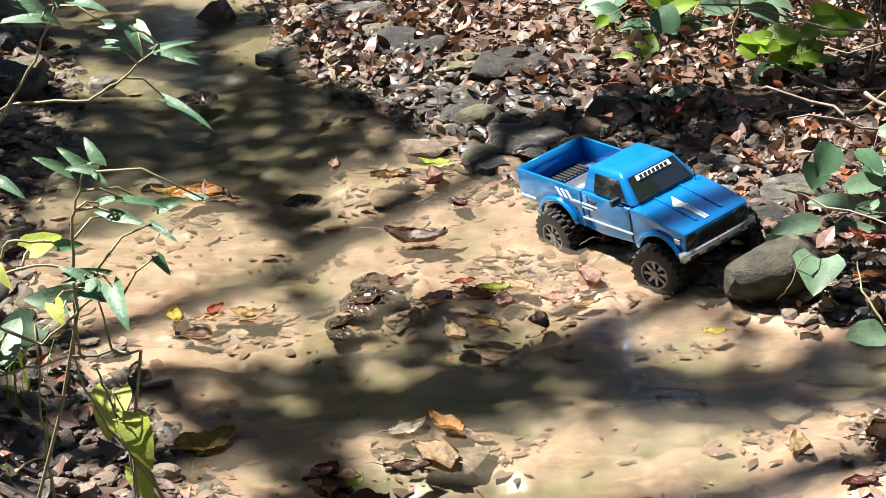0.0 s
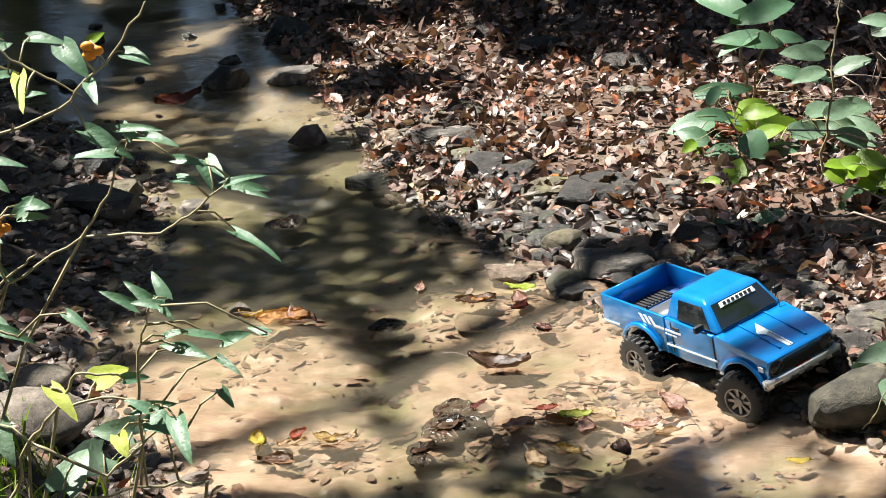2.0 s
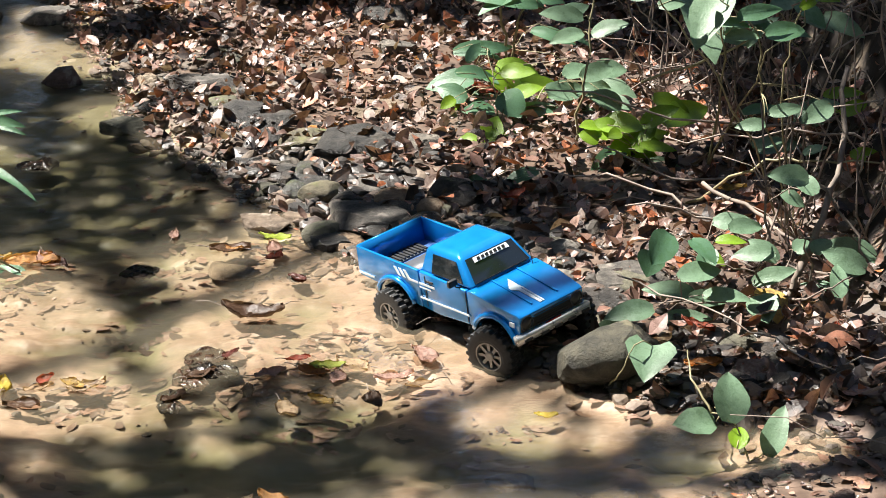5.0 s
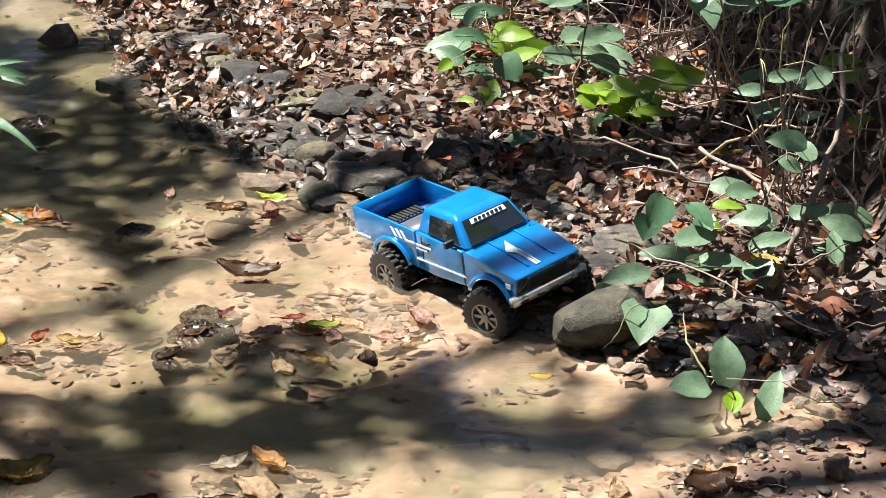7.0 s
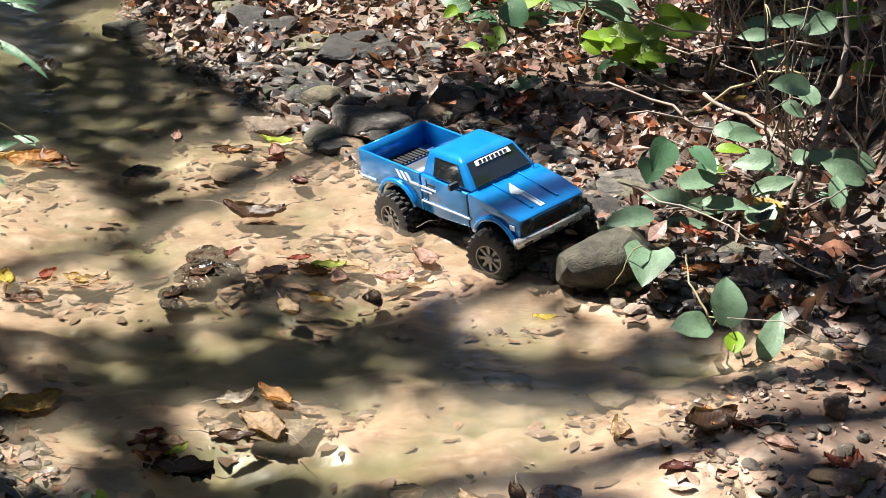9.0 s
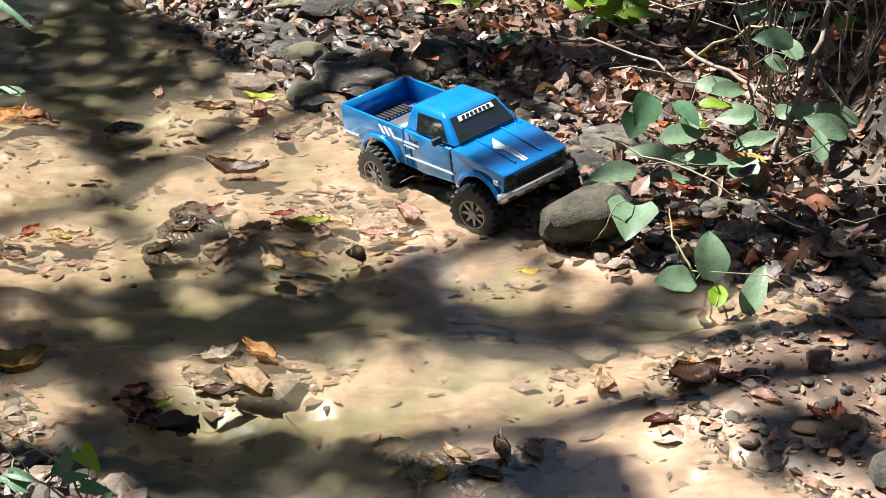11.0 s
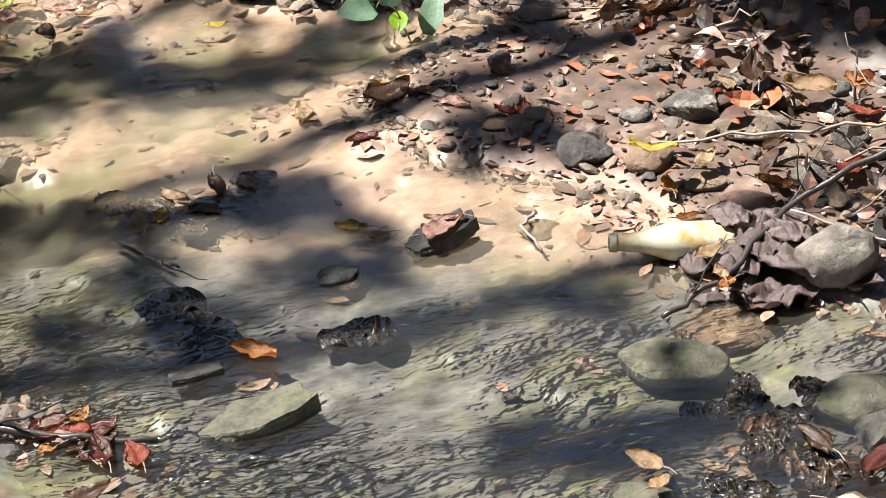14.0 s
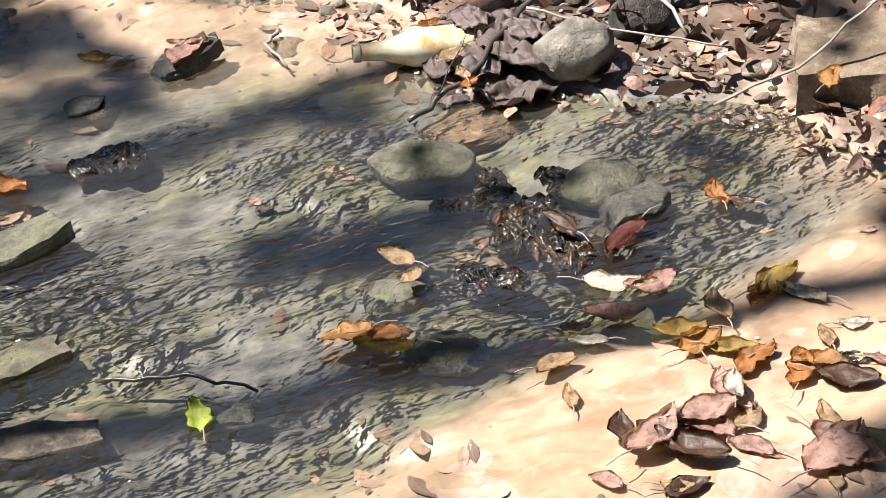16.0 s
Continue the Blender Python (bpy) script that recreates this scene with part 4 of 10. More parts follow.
def build_truck():
    T = thing("toy_pickup_truck", pose(0.398, 3.580, -0.020, 8.0, -3.2, -55.0) @ Matrix.Scale(0.985, 4), "metallic blue radio-control pickup truck standing in the creek against a boulder", "toy truck")
    HW = 0.093

    def tap(x, y, z):
        k = 1 - 0.55 * max(0.0, z - 0.135)          # sides lean in above the belt line
        k *= 1 - 0.10 * max(0.0, (x - 0.15) / 0.08) if x > 0.15 else 1
        return x, y * k, z

    # front clip with bonnet, wheel opening cut away
    front = [(0.222, 0.112), (0.226, 0.142), (0.219, 0.147), (0.16, 0.158), (0.088, 0.169), (0.080, 0.166), (0.079, 0.092), (0.095, 0.088)]
    front += arc(0.155, 0.068, 0.062, 160, 24, 10) + [(0.216, 0.098)]
    bm = prism(front, -HW, HW, tap)
    soften(bm, 0.0045, 3, 30)
    part("bonnet", bm, M_BLUE, T, "glossy blue bonnet and front wings", True)
    # two raised creases of the bonnet
    for y in (-0.034, 0.034):
        bm = quad_panel([(0.092, y - 0.002, 0.1702), (0.208, y - 0.002 * 1.2, 0.1512), (0.208, y + 0.0025, 0.1512), (0.092, y + 0.002, 0.1702)], 0.0022)
        part("bonnet_crease", bm, M_BLUE, T)
    # cab lower half
    cab = [(0.0775, 0.092), (0.0775, 0.166), (-0.070, 0.172), (-0.070, 0.090), (-0.02, 0.086)]
    bm = prism(cab, -HW, HW, tap)
    soften(bm, 0.003, 2, 30)
    part("cab_body", bm, M_BLUE, T, "", True)
    # greenhouse: pillars and roof
    zb, zt = 0.170, 0.2175
    fb, ft, rb, rt = 0.090, 0.045, -0.070, -0.060
    hb, ht = 0.0855, 0.069
    bm = bmesh.new()
    lo = [bm.verts.new(p) for p in ((fb, -hb, zb - 0.002), (fb, hb, zb - 0.002), (rb, hb, zb), (rb, -hb, zb))]
    hi = [bm.verts.new(p) for p in ((ft, -ht, zt), (ft, ht, zt), (rt, ht, zt + 0.001), (rt, -ht, zt + 0.001))]
    top = [bm.verts.new(p) for p in ((ft - 0.016, -ht * 0.8, zt + 0.0065), (ft - 0.016, ht * 0.8, zt + 0.0065), (rt + 0.012, ht * 0.8, zt + 0.0065), (rt + 0.012, -ht * 0.8, zt + 0.0065))]
    for a, b in ((lo, hi), (hi, top)):
        for i in range(4):
            j = (i + 1) % 4
            bm.faces.new((a[i], a[j], b[j], b[i]))
    bm.faces.new(top)
    bm.faces.new(lo[::-1])
    bmesh.ops.recalc_face_normals(bm, faces=bm.faces)
    soften(bm, 0.006, 3, 20)
    part("roof", bm, M_BLUE, T, "rounded blue cab roof and pillars", True)

    def lerp4(a, b, c, d, u, v):
        a, b, c, d = (Vector(p) for p in (a, b, c, d))
        return a.lerp(b, u).lerp(d.lerp(c, u), v)

    def pane(name, a, b, c, d, u0, u1, v0, v1, push, label):
        q = [lerp4(a, b, c, d, u, v) + Vector(push) for u, v in ((u0, v0), (u1, v0), (u1, v1), (u0, v1))]
        bm = quad_panel(q, 0.002)
        return part(name, bm, M_GLASS, T, label), q

    FLb, FRb, FLt, FRt = (fb, hb, zb), (fb, -hb, zb), (ft, ht, zt), (ft, -ht, zt)
    ws, q = pane("windscreen", FRb, FLb, FLt, FRt, 0.07, 0.93, 0.07, 0.90, (0.0016, 0, 0.0016), "dark tinted windscreen")
    # white strip along the top of the windscreen with dark marks
    a, b, c, d = q
    out = Vector((0.0016, 0, 0.0016))
    s = [lerp4(a, b, c, d, u, v) + out for u, v in ((0.14, 0.74), (0.86, 0.74), (0.86, 0.95), (0.14, 0.95))]
    ban = part("sun_strip", quad_panel(s, 0.001), M_BANNER, ws, "white sun strip with dark marks")
    for k in range(7):
        u0 = 0.20 + k * 0.088
        s2 = [lerp4(a, b, c, d, u, v) + out * 1.6 for u, v in ((u0, 0.785), (u0 + 0.06, 0.785), (u0 + 0.068, 0.905), (u0 + 0.008, 0.905))]
        part("mark", quad_panel(s2, 0.0006), M_BLACK, ws)
    bm = bmesh.new()
    tube(bm, [Vector(a) + out * 1.2, Vector(a).lerp(Vector(b), 0.45) + Vector((0.003, 0, 0.004))], 0.0008, 0.0006, 5)
    part("wiper", bm, M_BLACK, ws)
    bm = bmesh.new()
    tube(bm, [Vector(a).lerp(Vector(b), 0.5) + out * 1.2, Vector(a).lerp(Vector(b), 0.93) + Vector((0.003, 0, 0.004))], 0.0008, 0.0006, 5)
    part("wiper", bm, M_BLACK, ws)
    for sg in (1, -1):
        A, B = (fb, hb * sg, zb), (rb, hb * sg, zb)
        C, D_ = (rt, ht * sg, zt), (ft, ht * sg, zt)
        pane("side_window", A, B, C, D_, 0.13, 0.76, 0.08, 0.86, (0, 0.0016 * sg, 0.0008), "dark tinted side window")
        # mirror on an arm
        bm = bmesh.new()
        box(bm, 0.052, 0.061, 0.094, 0.116, 0.176, 0.190)
        for v in bm.verts:
            v.co.y *= sg
        bmesh.ops.recalc_face_normals(bm, faces=bm.faces)
        soften(bm, 0.002, 2, 30)
        mir = part("wing_mirror", bm, M_BLACK, T, "black wing mirror", True)
        bm = bmesh.new()
        tube(bm, [(0.058, 0.086 * sg, 0.166), (0.058, 0.098 * sg, 0.172), (0.057, 0.104 * sg, 0.180)], 0.002, 0.0018, 6)
        part("mirror_arm", bm, M_BLACK, mir)
        # door shut lines, handle
        for x in (0.0765, -0.052):
            bm = quad_panel([(x - 0.0008, (HW + 0.0006) * sg, 0.098), (x + 0.0008, (HW + 0.0006) * sg, 0.098), (x + 0.0008, 0.0915 * sg, 0.165), (x - 0.0008, 0.0915 * sg, 0.165)], 0.0012)
            part("door_gap", bm, M_BLACK, T)
        bm = bmesh.new()
        box(bm, -0.046, -0.026, 0.0915, 0.0945, 0.153, 0.157)
        for v in bm.verts:
            v.co.y *= sg
        bmesh.ops.recalc_face_normals(bm, faces=bm.faces)
        part("door_handle", bm, M_BLACK, T, "black door handle")
        # silver stripes: long lower line, short upper bars, slanted bars before the rear wheel
        ys = (HW + 0.0012) * sg
        for x0, x1, z0, z1 in ((-0.072, 0.085, 0.1115, 0.1155), (0.006 - 0.075, 0.02 - 0.04, 0.1435, 0.1485), (-0.070, -0.034, 0.1360, 0.1395)):
            part("side_stripe", quad_panel([(x0, ys, z0), (x1, ys, z0), (x1, ys * 0.998, z1), (x0, ys * 0.998, z1)], 0.001), M_STRIPE, T, "thin silver side stripe")
        # bed side with wheel opening
        bed = [(-0.073, 0.172), (-0.280, 0.176), (-0.281, 0.122), (-0.276, 0.110)] + arc(-0.155, 0.070, 0.063, 145, 20, 10) + [(-0.073, 0.090)]
        bm = prism(bed, (HW - 0.006) * sg, HW * sg, tap)
        soften(bm, 0.0018, 2, 40)
        part("bed_side", bm, M_BLUE, T, "blue bed side with wheel opening", True)
        for k in range(3):
            x0 = -0.106 - 0.016 * k
            part("slant_stripe", quad_panel([(x0, ys, 0.146), (x0 + 0.009, ys, 0.146), (x0 - 0.006, ys * 0.985, 0.163), (x0 - 0.015, ys * 0.985, 0.163)], 0.001), M_STRIPE, T)
        part("side_stripe", quad_panel([(-0.105, ys, 0.1435), (-0.073, ys, 0.1435), (-0.073, ys * 0.998, 0.1485), (-0.105, ys * 0.998, 0.1485)], 0.001), M_STRIPE, T)
        part("side_stripe", quad_panel([(-0.278, ys, 0.1155), (-0.226, ys, 0.1155), (-0.226, ys * 0.998, 0.1195), (-0.278, ys * 0.998, 0.1195)], 0.001), M_STRIPE, T)
        # flares over both wheel openings
        for cx, cz in ((0.155, 0.068), (-0.155, 0.070)):
            bm = bmesh.new()
            tube(bm, [(x, (HW + 0.002) * sg * (0.97 if cx > 0 and x > cx else 1), z) for x, z in arc(cx, cz, 0.0645, 158, 20, 14)], 0.0062, 0.0055, 8)
            part("wheel_arch_flare", bm, M_BLUE, T, "rounded blue wheel arch flare", True)
        # lamps
        bm = bmesh.new()
        rg = lathe(bm, [(0.0, 0.004), (0.0125, 0.003), (0.0145, 0.0), (0.0145, -0.004)], 22)
        bm.transform(Matrix.Translation((0.2245, 0.066 * sg, 0.126)) @ Matrix.Rotation(radians(-90), 4, "Z"))
        lamp = part("headlight", bm, M_LENS, T, "round smoky headlight", True)
        bm = bmesh.new()
        lathe(bm, [(0.0145, 0.0015), (0.0165, 0.0015), (0.0165, -0.003), (0.0145, -0.003)], 22)
        bm.transform(Matrix.Translation((0.2245, 0.066 * sg, 0.126)) @ Matrix.Rotation(radians(-90), 4, "Z"))
        part("lamp_ring", bm, M_GRATE, lamp, "", True)
        bm = bmesh.new()
        box(bm, 0.200, 0.214, 0.0915, 0.0935, 0.122, 0.132)
        for v in bm.verts:
            v.co.y *= sg * 0.965
        bmesh.ops.recalc_face_normals(bm, faces=bm.faces)
        part("corner_lamp", bm, M_STRIPE, T, "small clear corner lamp")
        bm = bmesh.new()
        box(bm, -0.2835, -0.280, 0.068, 0.088, 0.120, 0.150)
        for v in bm.verts:
            v.co.y *= sg
        bmesh.ops.recalc_face_normals(bm, faces=bm.faces)
        part("tail_lamp", bm, M_REDLENS, T, "dark red tail lamp")
    # bed floor, front wall, tailgate
    bm = bmesh.new()
    box(bm, -0.277, -0.074, -0.0865, 0.0865, 0.118, 0.122)
    floor = part("bed_floor", bm, M_BLUEIN, T, "dull blue bed floor")
    for sg in (1, -1):
        bm = bmesh.new()
        box(bm, -0.206, -0.104, 0.066, 0.0862, 0.1225, 0.140)
        for v in bm.verts:
            v.co.y *= sg
        bmesh.ops.recalc_face_normals(bm, faces=bm.faces)
        soften(bm, 0.006, 3, 40)
        part("wheel_box", bm, M_BLUEIN, floor, "", True)
    bm = bmesh.new()
    box(bm, -0.0775, -0.0735, -0.0862, 0.0862, 0.1225, 0.171)
    part("bed_front_wall", bm, M_BLUEIN, T)
    bm = bmesh.new()
    box(bm, -0.2825, -0.2765, -0.0865, 0.0865, 0.112, 0.176)
    soften(bm, 0.002, 2, 40)
    gate = part("tailgate", bm, M_BLUE, T, "blue tailgate", True)
    for k in range(6):
        bm = bmesh.new()
        box(bm, -0.2838, -0.2826, -0.052 + k * 0.018, -0.040 + k * 0.018, 0.138, 0.152)
        part("mark", bm, M_BLACK, gate)
    # dark plates lying in the bed: one ribbed, one framed
    bm = bmesh.new()
    box(bm, -0.268, -0.222, -0.055, 0.055, 0.1225, 0.126)
    ribbed = part("ribbed_plate", bm, M_GRATE, floor, "dark ribbed bed plate")
    for k in range(11):
        bm = bmesh.new()
        box(bm, -0.266, -0.224, -0.053 + k * 0.01, -0.047 + k * 0.01, 0.1262, 0.130)
        part("rib", bm, M_BLACK, ribbed)
    bm = bmesh.new()
    box(bm, -0.196, -0.130, -0.050, 0.050, 0.1225, 0.134)
    soften(bm, 0.003, 2, 40)
    part("storage_box", bm, M_GRATE, floor, "dark grey flat box in the bed", True)
    bm = bmesh.new()
    box(bm, -0.108, -0.092, -0.020, 0.020, 0.1225, 0.142)
    soften(bm, 0.003, 2, 40)
    part("receiver_box", bm, M_BLACK, floor, "", True)
    # grille and chrome bumper
    bm = bmesh.new()
    box(bm, 0.217, 0.2245, -0.0815, 0.0815, 0.1105, 0.1405)
    grille = part("grille", bm, M_BLACK, T, "black grille")
    for k in range(5):
        bm = bmesh.new()
        box(bm, 0.2246, 0.2262, -0.047, 0.047, 0.1135 + k * 0.005, 0.1155 + k * 0.005)
        part("grille_bar", bm, M_BLACK, grille)
    bm = bmesh.new()
    box(bm, 0.226, 0.2275, -0.02, 0.02, 0.1055, 0.1095)
    part("badge", bm, M_REDLENS, grille, "small red badge bar")
    bm = bmesh.new()
    box(bm, 0.228, 0.241, -0.097, 0.097, 0.089, 0.1065)
    soften(bm, 0.003, 2, 40)
    for v in bm.verts:
        v.co.x -= 0.6 * max(0.0, abs(v.co.y) - 0.075)
    bumper = part("front_bumper", bm, M_CHROME, T, "chrome front bumper with dark slots", True)
    for y0, y1 in ((-0.086, -0.066), (-0.046, -0.026), (-0.010, 0.010), (0.026, 0.046), (0.066, 0.086)):
        bm = bmesh.new()
        box(bm, 0.2392 - (0.004 if abs(y0 + y1) > 0.12 else 0), 0.2418 - (0.004 if abs(y0 + y1) > 0.12 else 0), y0, y1, 0.0955, 0.1005)
        part("bumper_slot", bm, M_BLACK, bumper)
    # bonnet decal: a swept flag running out into two stripes
    def on_bonnet(x, y):
        return x, y, float(np.interp(x, (0.088, 0.16, 0.219), (0.169, 0.158, 0.147))) + 0.0012

    for q in (((0.110, -0.007), (0.142, -0.033), (0.158, -0.021), (0.150, -0.007)), ((0.151, -0.021), (0.214, -0.018), (0.214, -0.0115), (0.151, -0.0115)), ((0.151, -0.0095), (0.214, -0.0095), (0.214, -0.0055), (0.151, -0.0055))):
        part("bonnet_stripe", quad_panel([on_bonnet(x, y) for x, y in q], 0.0012), M_STRIPE, T, "pale bonnet stripe decal")
    bm = bmesh.new()
    tube(bm, [(0.100, 0.070, 0.1665), (0.093, 0.074, 0.185), (0.080, 0.080, 0.215)], 0.0009, 0.0006, 5)
    part("aerial", bm, M_BLACK, T)
    # inside the cab
    bm = bmesh.new()
    box(bm, -0.060, -0.030, -0.065, 0.065, 0.172, 0.200)
    soften(bm, 0.005, 2, 40)
    part("bench_seat", bm, M_SEAT, T, "", True)
    bm = bmesh.new()
    box(bm, 0.055, 0.080, -0.075, 0.075, 0.168, 0.176)
    part("dashboard", bm, M_SEAT, T)
    # frame, axles, gearbox, springs
    bm = bmesh.new()
    box(bm, -0.26, 0.20, -0.032, -0.022, 0.076, 0.092)
    box(bm, -0.26, 0.20, 0.022, 0.032, 0.076, 0.092)
    box(bm, -0.03, 0.05, -0.030, 0.030, 0.062, 0.090)
    part("ladder_frame", bm, M_BLACK, T)
    for x in (0.155, -0.155):
        bm = bmesh.new()
        tube(bm, [(x, -0.085, 0.057), (x, 0.085, 0.057)], 0.009, 0.009, 10)
        bmesh.ops.create_icosphere(bm, subdivisions=2, radius=0.02, matrix=Matrix.Translation((x, 0.015, 0.057)))
        part("axle", bm, M_BLACK, T, "", True)
        for y in (-0.062, 0.062):
            bm = bmesh.new()
            tube(bm, [(x, y, 0.060), (x - 0.012, y * 0.85, 0.135)], 0.0075, 0.0065, 10)
            part("shock_absorber", bm, M_BLACK, T, "", True)
    bm = bmesh.new()
    box(bm, -0.215, 0.21, -0.080, 0.080, 0.092, 0.095)
    part("inner_floor", bm, M_BLACK, T)
    for sg in (1, -1):
        build_wheel(T, 0.155, 0.1 * sg, 0.057, 14)
        build_wheel(T, -0.155, 0.1 * sg, 0.057, 0)


build_truck()


# ---------- trees overhead and around ----------
def leaf_card(verts, faces, c, size, rnd, up=None):
    """A small folded leaf of four triangles, turned at random, added to the lists."""
    d = Vector((rnd.gauss(0, 1), rnd.gauss(0, 1), rnd.gauss(0, 0.45))).normalized()
    s = d.cross(Vector((rnd.gauss(0, 0.5), rnd.gauss(0, 0.5), 1))).normalized()
    n = d.cross(s)
    k = len(verts)
    c = Vector(c)
    for a, b, e in ((-0.5, 0, 0), (-0.05, 0.32, 0.1), (0.5, 0, 0), (-0.05, -0.32, 0.1)):
        verts.append(tuple(c + size * (a * d + b * s + e * n)))
    faces.append((k, k + 1, k + 2))
    faces.append((k, k + 2, k + 3))


# patches of ground that the sun reaches through gaps, and patches that stay in shade: x, y, half sizes, turn
LIT, SHADE = [], []


def lit(x, y, rx, ry, w=0.85):
    LIT.append((x, y, rx, ry, w))


def shade(x, y, rx, ry, w=0.9):
    SHADE.append((x, y, rx, ry, w))


lit(0.10, 1.60, 0.45, 0.35)
lit(-0.17, 5.90, 0.59, 0.96)
lit(0.10, 4.91, 0.30, 0.39)
lit(-0.64, 6.32, 0.25, 0.31)
lit(-0.66, 5.76, 0.21, 0.20)
lit(-0.73, 4.84, 0.17, 0.15)
lit(-0.04, 3.77, 0.32, 0.25)
lit(-0.50, 3.41, 0.31, 0.21)
lit(0.44, 3.64, 0.17, 0.17)
lit(0.53, 5.01, 0.14, 0.30)
lit(-0.03, 3.99, 0.25, 0.21)
lit(-0.60, 3.77, 0.21, 0.19)
lit(-0.45, 3.30, 0.21, 0.12)
lit(0.05, 5.36, 0.49, 0.69)
lit(-0.40, 3.57, 0.17, 0.14)
lit(-0.40, 3.29, 0.13, 0.10)
lit(0.11, 3.70, 0.29, 0.27)
lit(-0.09, 4.03, 0.19, 0.14)
lit(0.37, 2.83, 0.30, 0.11)
lit(1.03, 5.16, 0.19, 0.28)
lit(0.99, 3.91, 0.25, 0.24)
lit(0.37, 4.88, 0.34, 0.49)
lit(0.20, 2.74, 0.39, 0.10)
lit(0.61, 2.70, 0.23, 0.15)
lit(-0.15, 3.61, 0.29, 0.16)
lit(0.71, 2.51, 0.19, 0.14)
lit(0.08, 2.80, 0.24, 0.09)
lit(0.64, 2.50, 0.23, 0.17)
lit(0.99, 2.68, 0.25, 0.13)
lit(1.00, 2.31, 0.17, 0.23)
lit(0.04, 2.38, 0.09, 0.06)
lit(0.32, 2.66, 0.29, 0.17)
lit(1.15, 2.20, 0.31, 0.35)
lit(0.11, 2.43, 0.09, 0.11)
lit(0.81, 2.24, 0.13, 0.18)
lit(0.32, 2.29, 0.10, 0.14)
lit(0.90, 1.12, 0.21, 0.12)
lit(1.13, 1.25, 0.10, 0.08)
lit(0.76, 2.26, 0.22, 0.11)
lit(1.13, 2.00, 0.17, 0.14)
lit(1.34, 1.78, 0.18, 0.13)
lit(1.27, 1.51, 0.13, 0.06)
lit(-0.97, 3.43, 0.18, 0.30)
lit(0.97, 3.81, 0.27, 0.20)
lit(0.76, 5.17, 0.32, 0.33)
lit(-0.63, 4.09, 0.26, 0.22)
lit(0.57, 1.26, 0.21, 0.11)
lit(0.90, 1.49, 0.18, 0.11)
shade(-1.08, 4.32, 0.41, 0.45)
shade(-0.39, 4.23, 0.24, 0.42)
shade(-0.89, 5.45, 0.33, 0.33)
shade(0.52, 6.36, 0.66, 0.47)
shade(-0.11, 3.14, 0.36, 0.10)
shade(-0.35, 3.73, 0.14, 0.18)
shade(-0.66, 4.57, 0.35, 0.43)
shade(-0.42, 3.50, 0.13, 0.10)
shade(-0.03, 3.11, 0.30, 0.11)
shade(1.21, 5.82, 0.44, 0.76)
shade(-0.01, 3.08, 0.35, 0.11)
shade(1.02, 4.36, 0.34, 0.23)
shade(1.39, 4.89, 0.27, 0.62)
shade(0.66, 4.21, 0.24, 0.19)
shade(-0.34, 4.42, 0.27, 0.25)
shade(-0.30, 3.54, 0.06, 0.20)
shade(0.78, 3.20, 0.21, 0.10)
shade(-0.16, 3.07, 0.33, 0.10)
shade(0.76, 2.96, 0.20, 0.09)
shade(-0.12, 2.57, 0.20, 0.10)
shade(0.10, 2.54, 0.13, 0.09)
shade(0.04, 3.15, 0.24, 0.12)
shade(-0.07, 2.57, 0.18, 0.11)
shade(0.32, 2.24, 0.19, 0.11)
shade(1.29, 3.39, 0.26, 0.15)
shade(0.33, 2.99, 0.31, 0.09)
shade(0.61, 1.72, 0.15, 0.08)
shade(1.63, 5.43, 0.25, 0.76)
shade(1.40, 5.73, 0.46, 0.75)
shade(1.40, 4.86, 0.20, 0.41)
shade(1.11, 6.13, 0.46, 0.30)
shade(0.62, 6.42, 0.57, 0.48)
lit(0.42, 3.56, 0.27, 0.22, 1.6)
lit(0.72, 3.23, 0.15, 0.09, 2.2)
lit(1.05, 3.55, 0.36, 0.20, 1.8)
lit(0.88, 3.06, 0.12, 0.08, 2.2)
lit(-0.05, 4.02, 0.19, 0.16, 1.3)
lit(-0.48, 3.72, 0.23, 0.14, 1.3)
lit(0.66, 5.47, 0.22, 0.24, 1.2)
lit(1.01, 5.06, 0.17, 0.22, 1.4)
lit(1.67, 5.91, 0.14, 0.29, 1.2)
lit(0.36, 2.73, 0.28, 0.10, 1.0)
lit(0.70, 1.42, 0.32, 0.16, 1.0)
lit(0.35, 1.35, 0.3, 0.12, 0.8)
shade(1.5, 3.95, 0.35, 0.5, 1.0)
lit(-0.40, 3.36, 0.30, 0.14, 1.0)
lit(-0.12, 2.82, 0.45, 0.09, 1.0)
lit(-0.28, 3.60, 0.28, 0.11, 0.8)
lit(0.97, 1.20, 0.30, 0.15, 1.6)
lit(0.80, 1.16, 0.14, 0.10, 1.2)
lit(0.69, 3.18, 0.06, 0.06, 1.5)
lit(0.81, 3.02, 0.15, 0.10, 1.9)
shade(0.42, 3.95, 0.22, 0.22, 1.0)
shade(0.30, 4.25, 0.20, 0.16, 0.8)
shade(0.62, 3.62, 0.16, 0.12, 0.9)
shade(2.0, 4.2, 0.7, 0.7, 1.1)
shade(1.75, 5.3, 0.7, 0.6, 1.0)
shade(1.9, 3.0, 0.4, 0.7, 1.2)
shade(0.42, 6.32, 0.75, 0.47, 1.2)
shade(0.60, 4.22, 0.26, 0.19, 1.1)
shade(1.01, 4.32, 0.34, 0.20, 1.1)

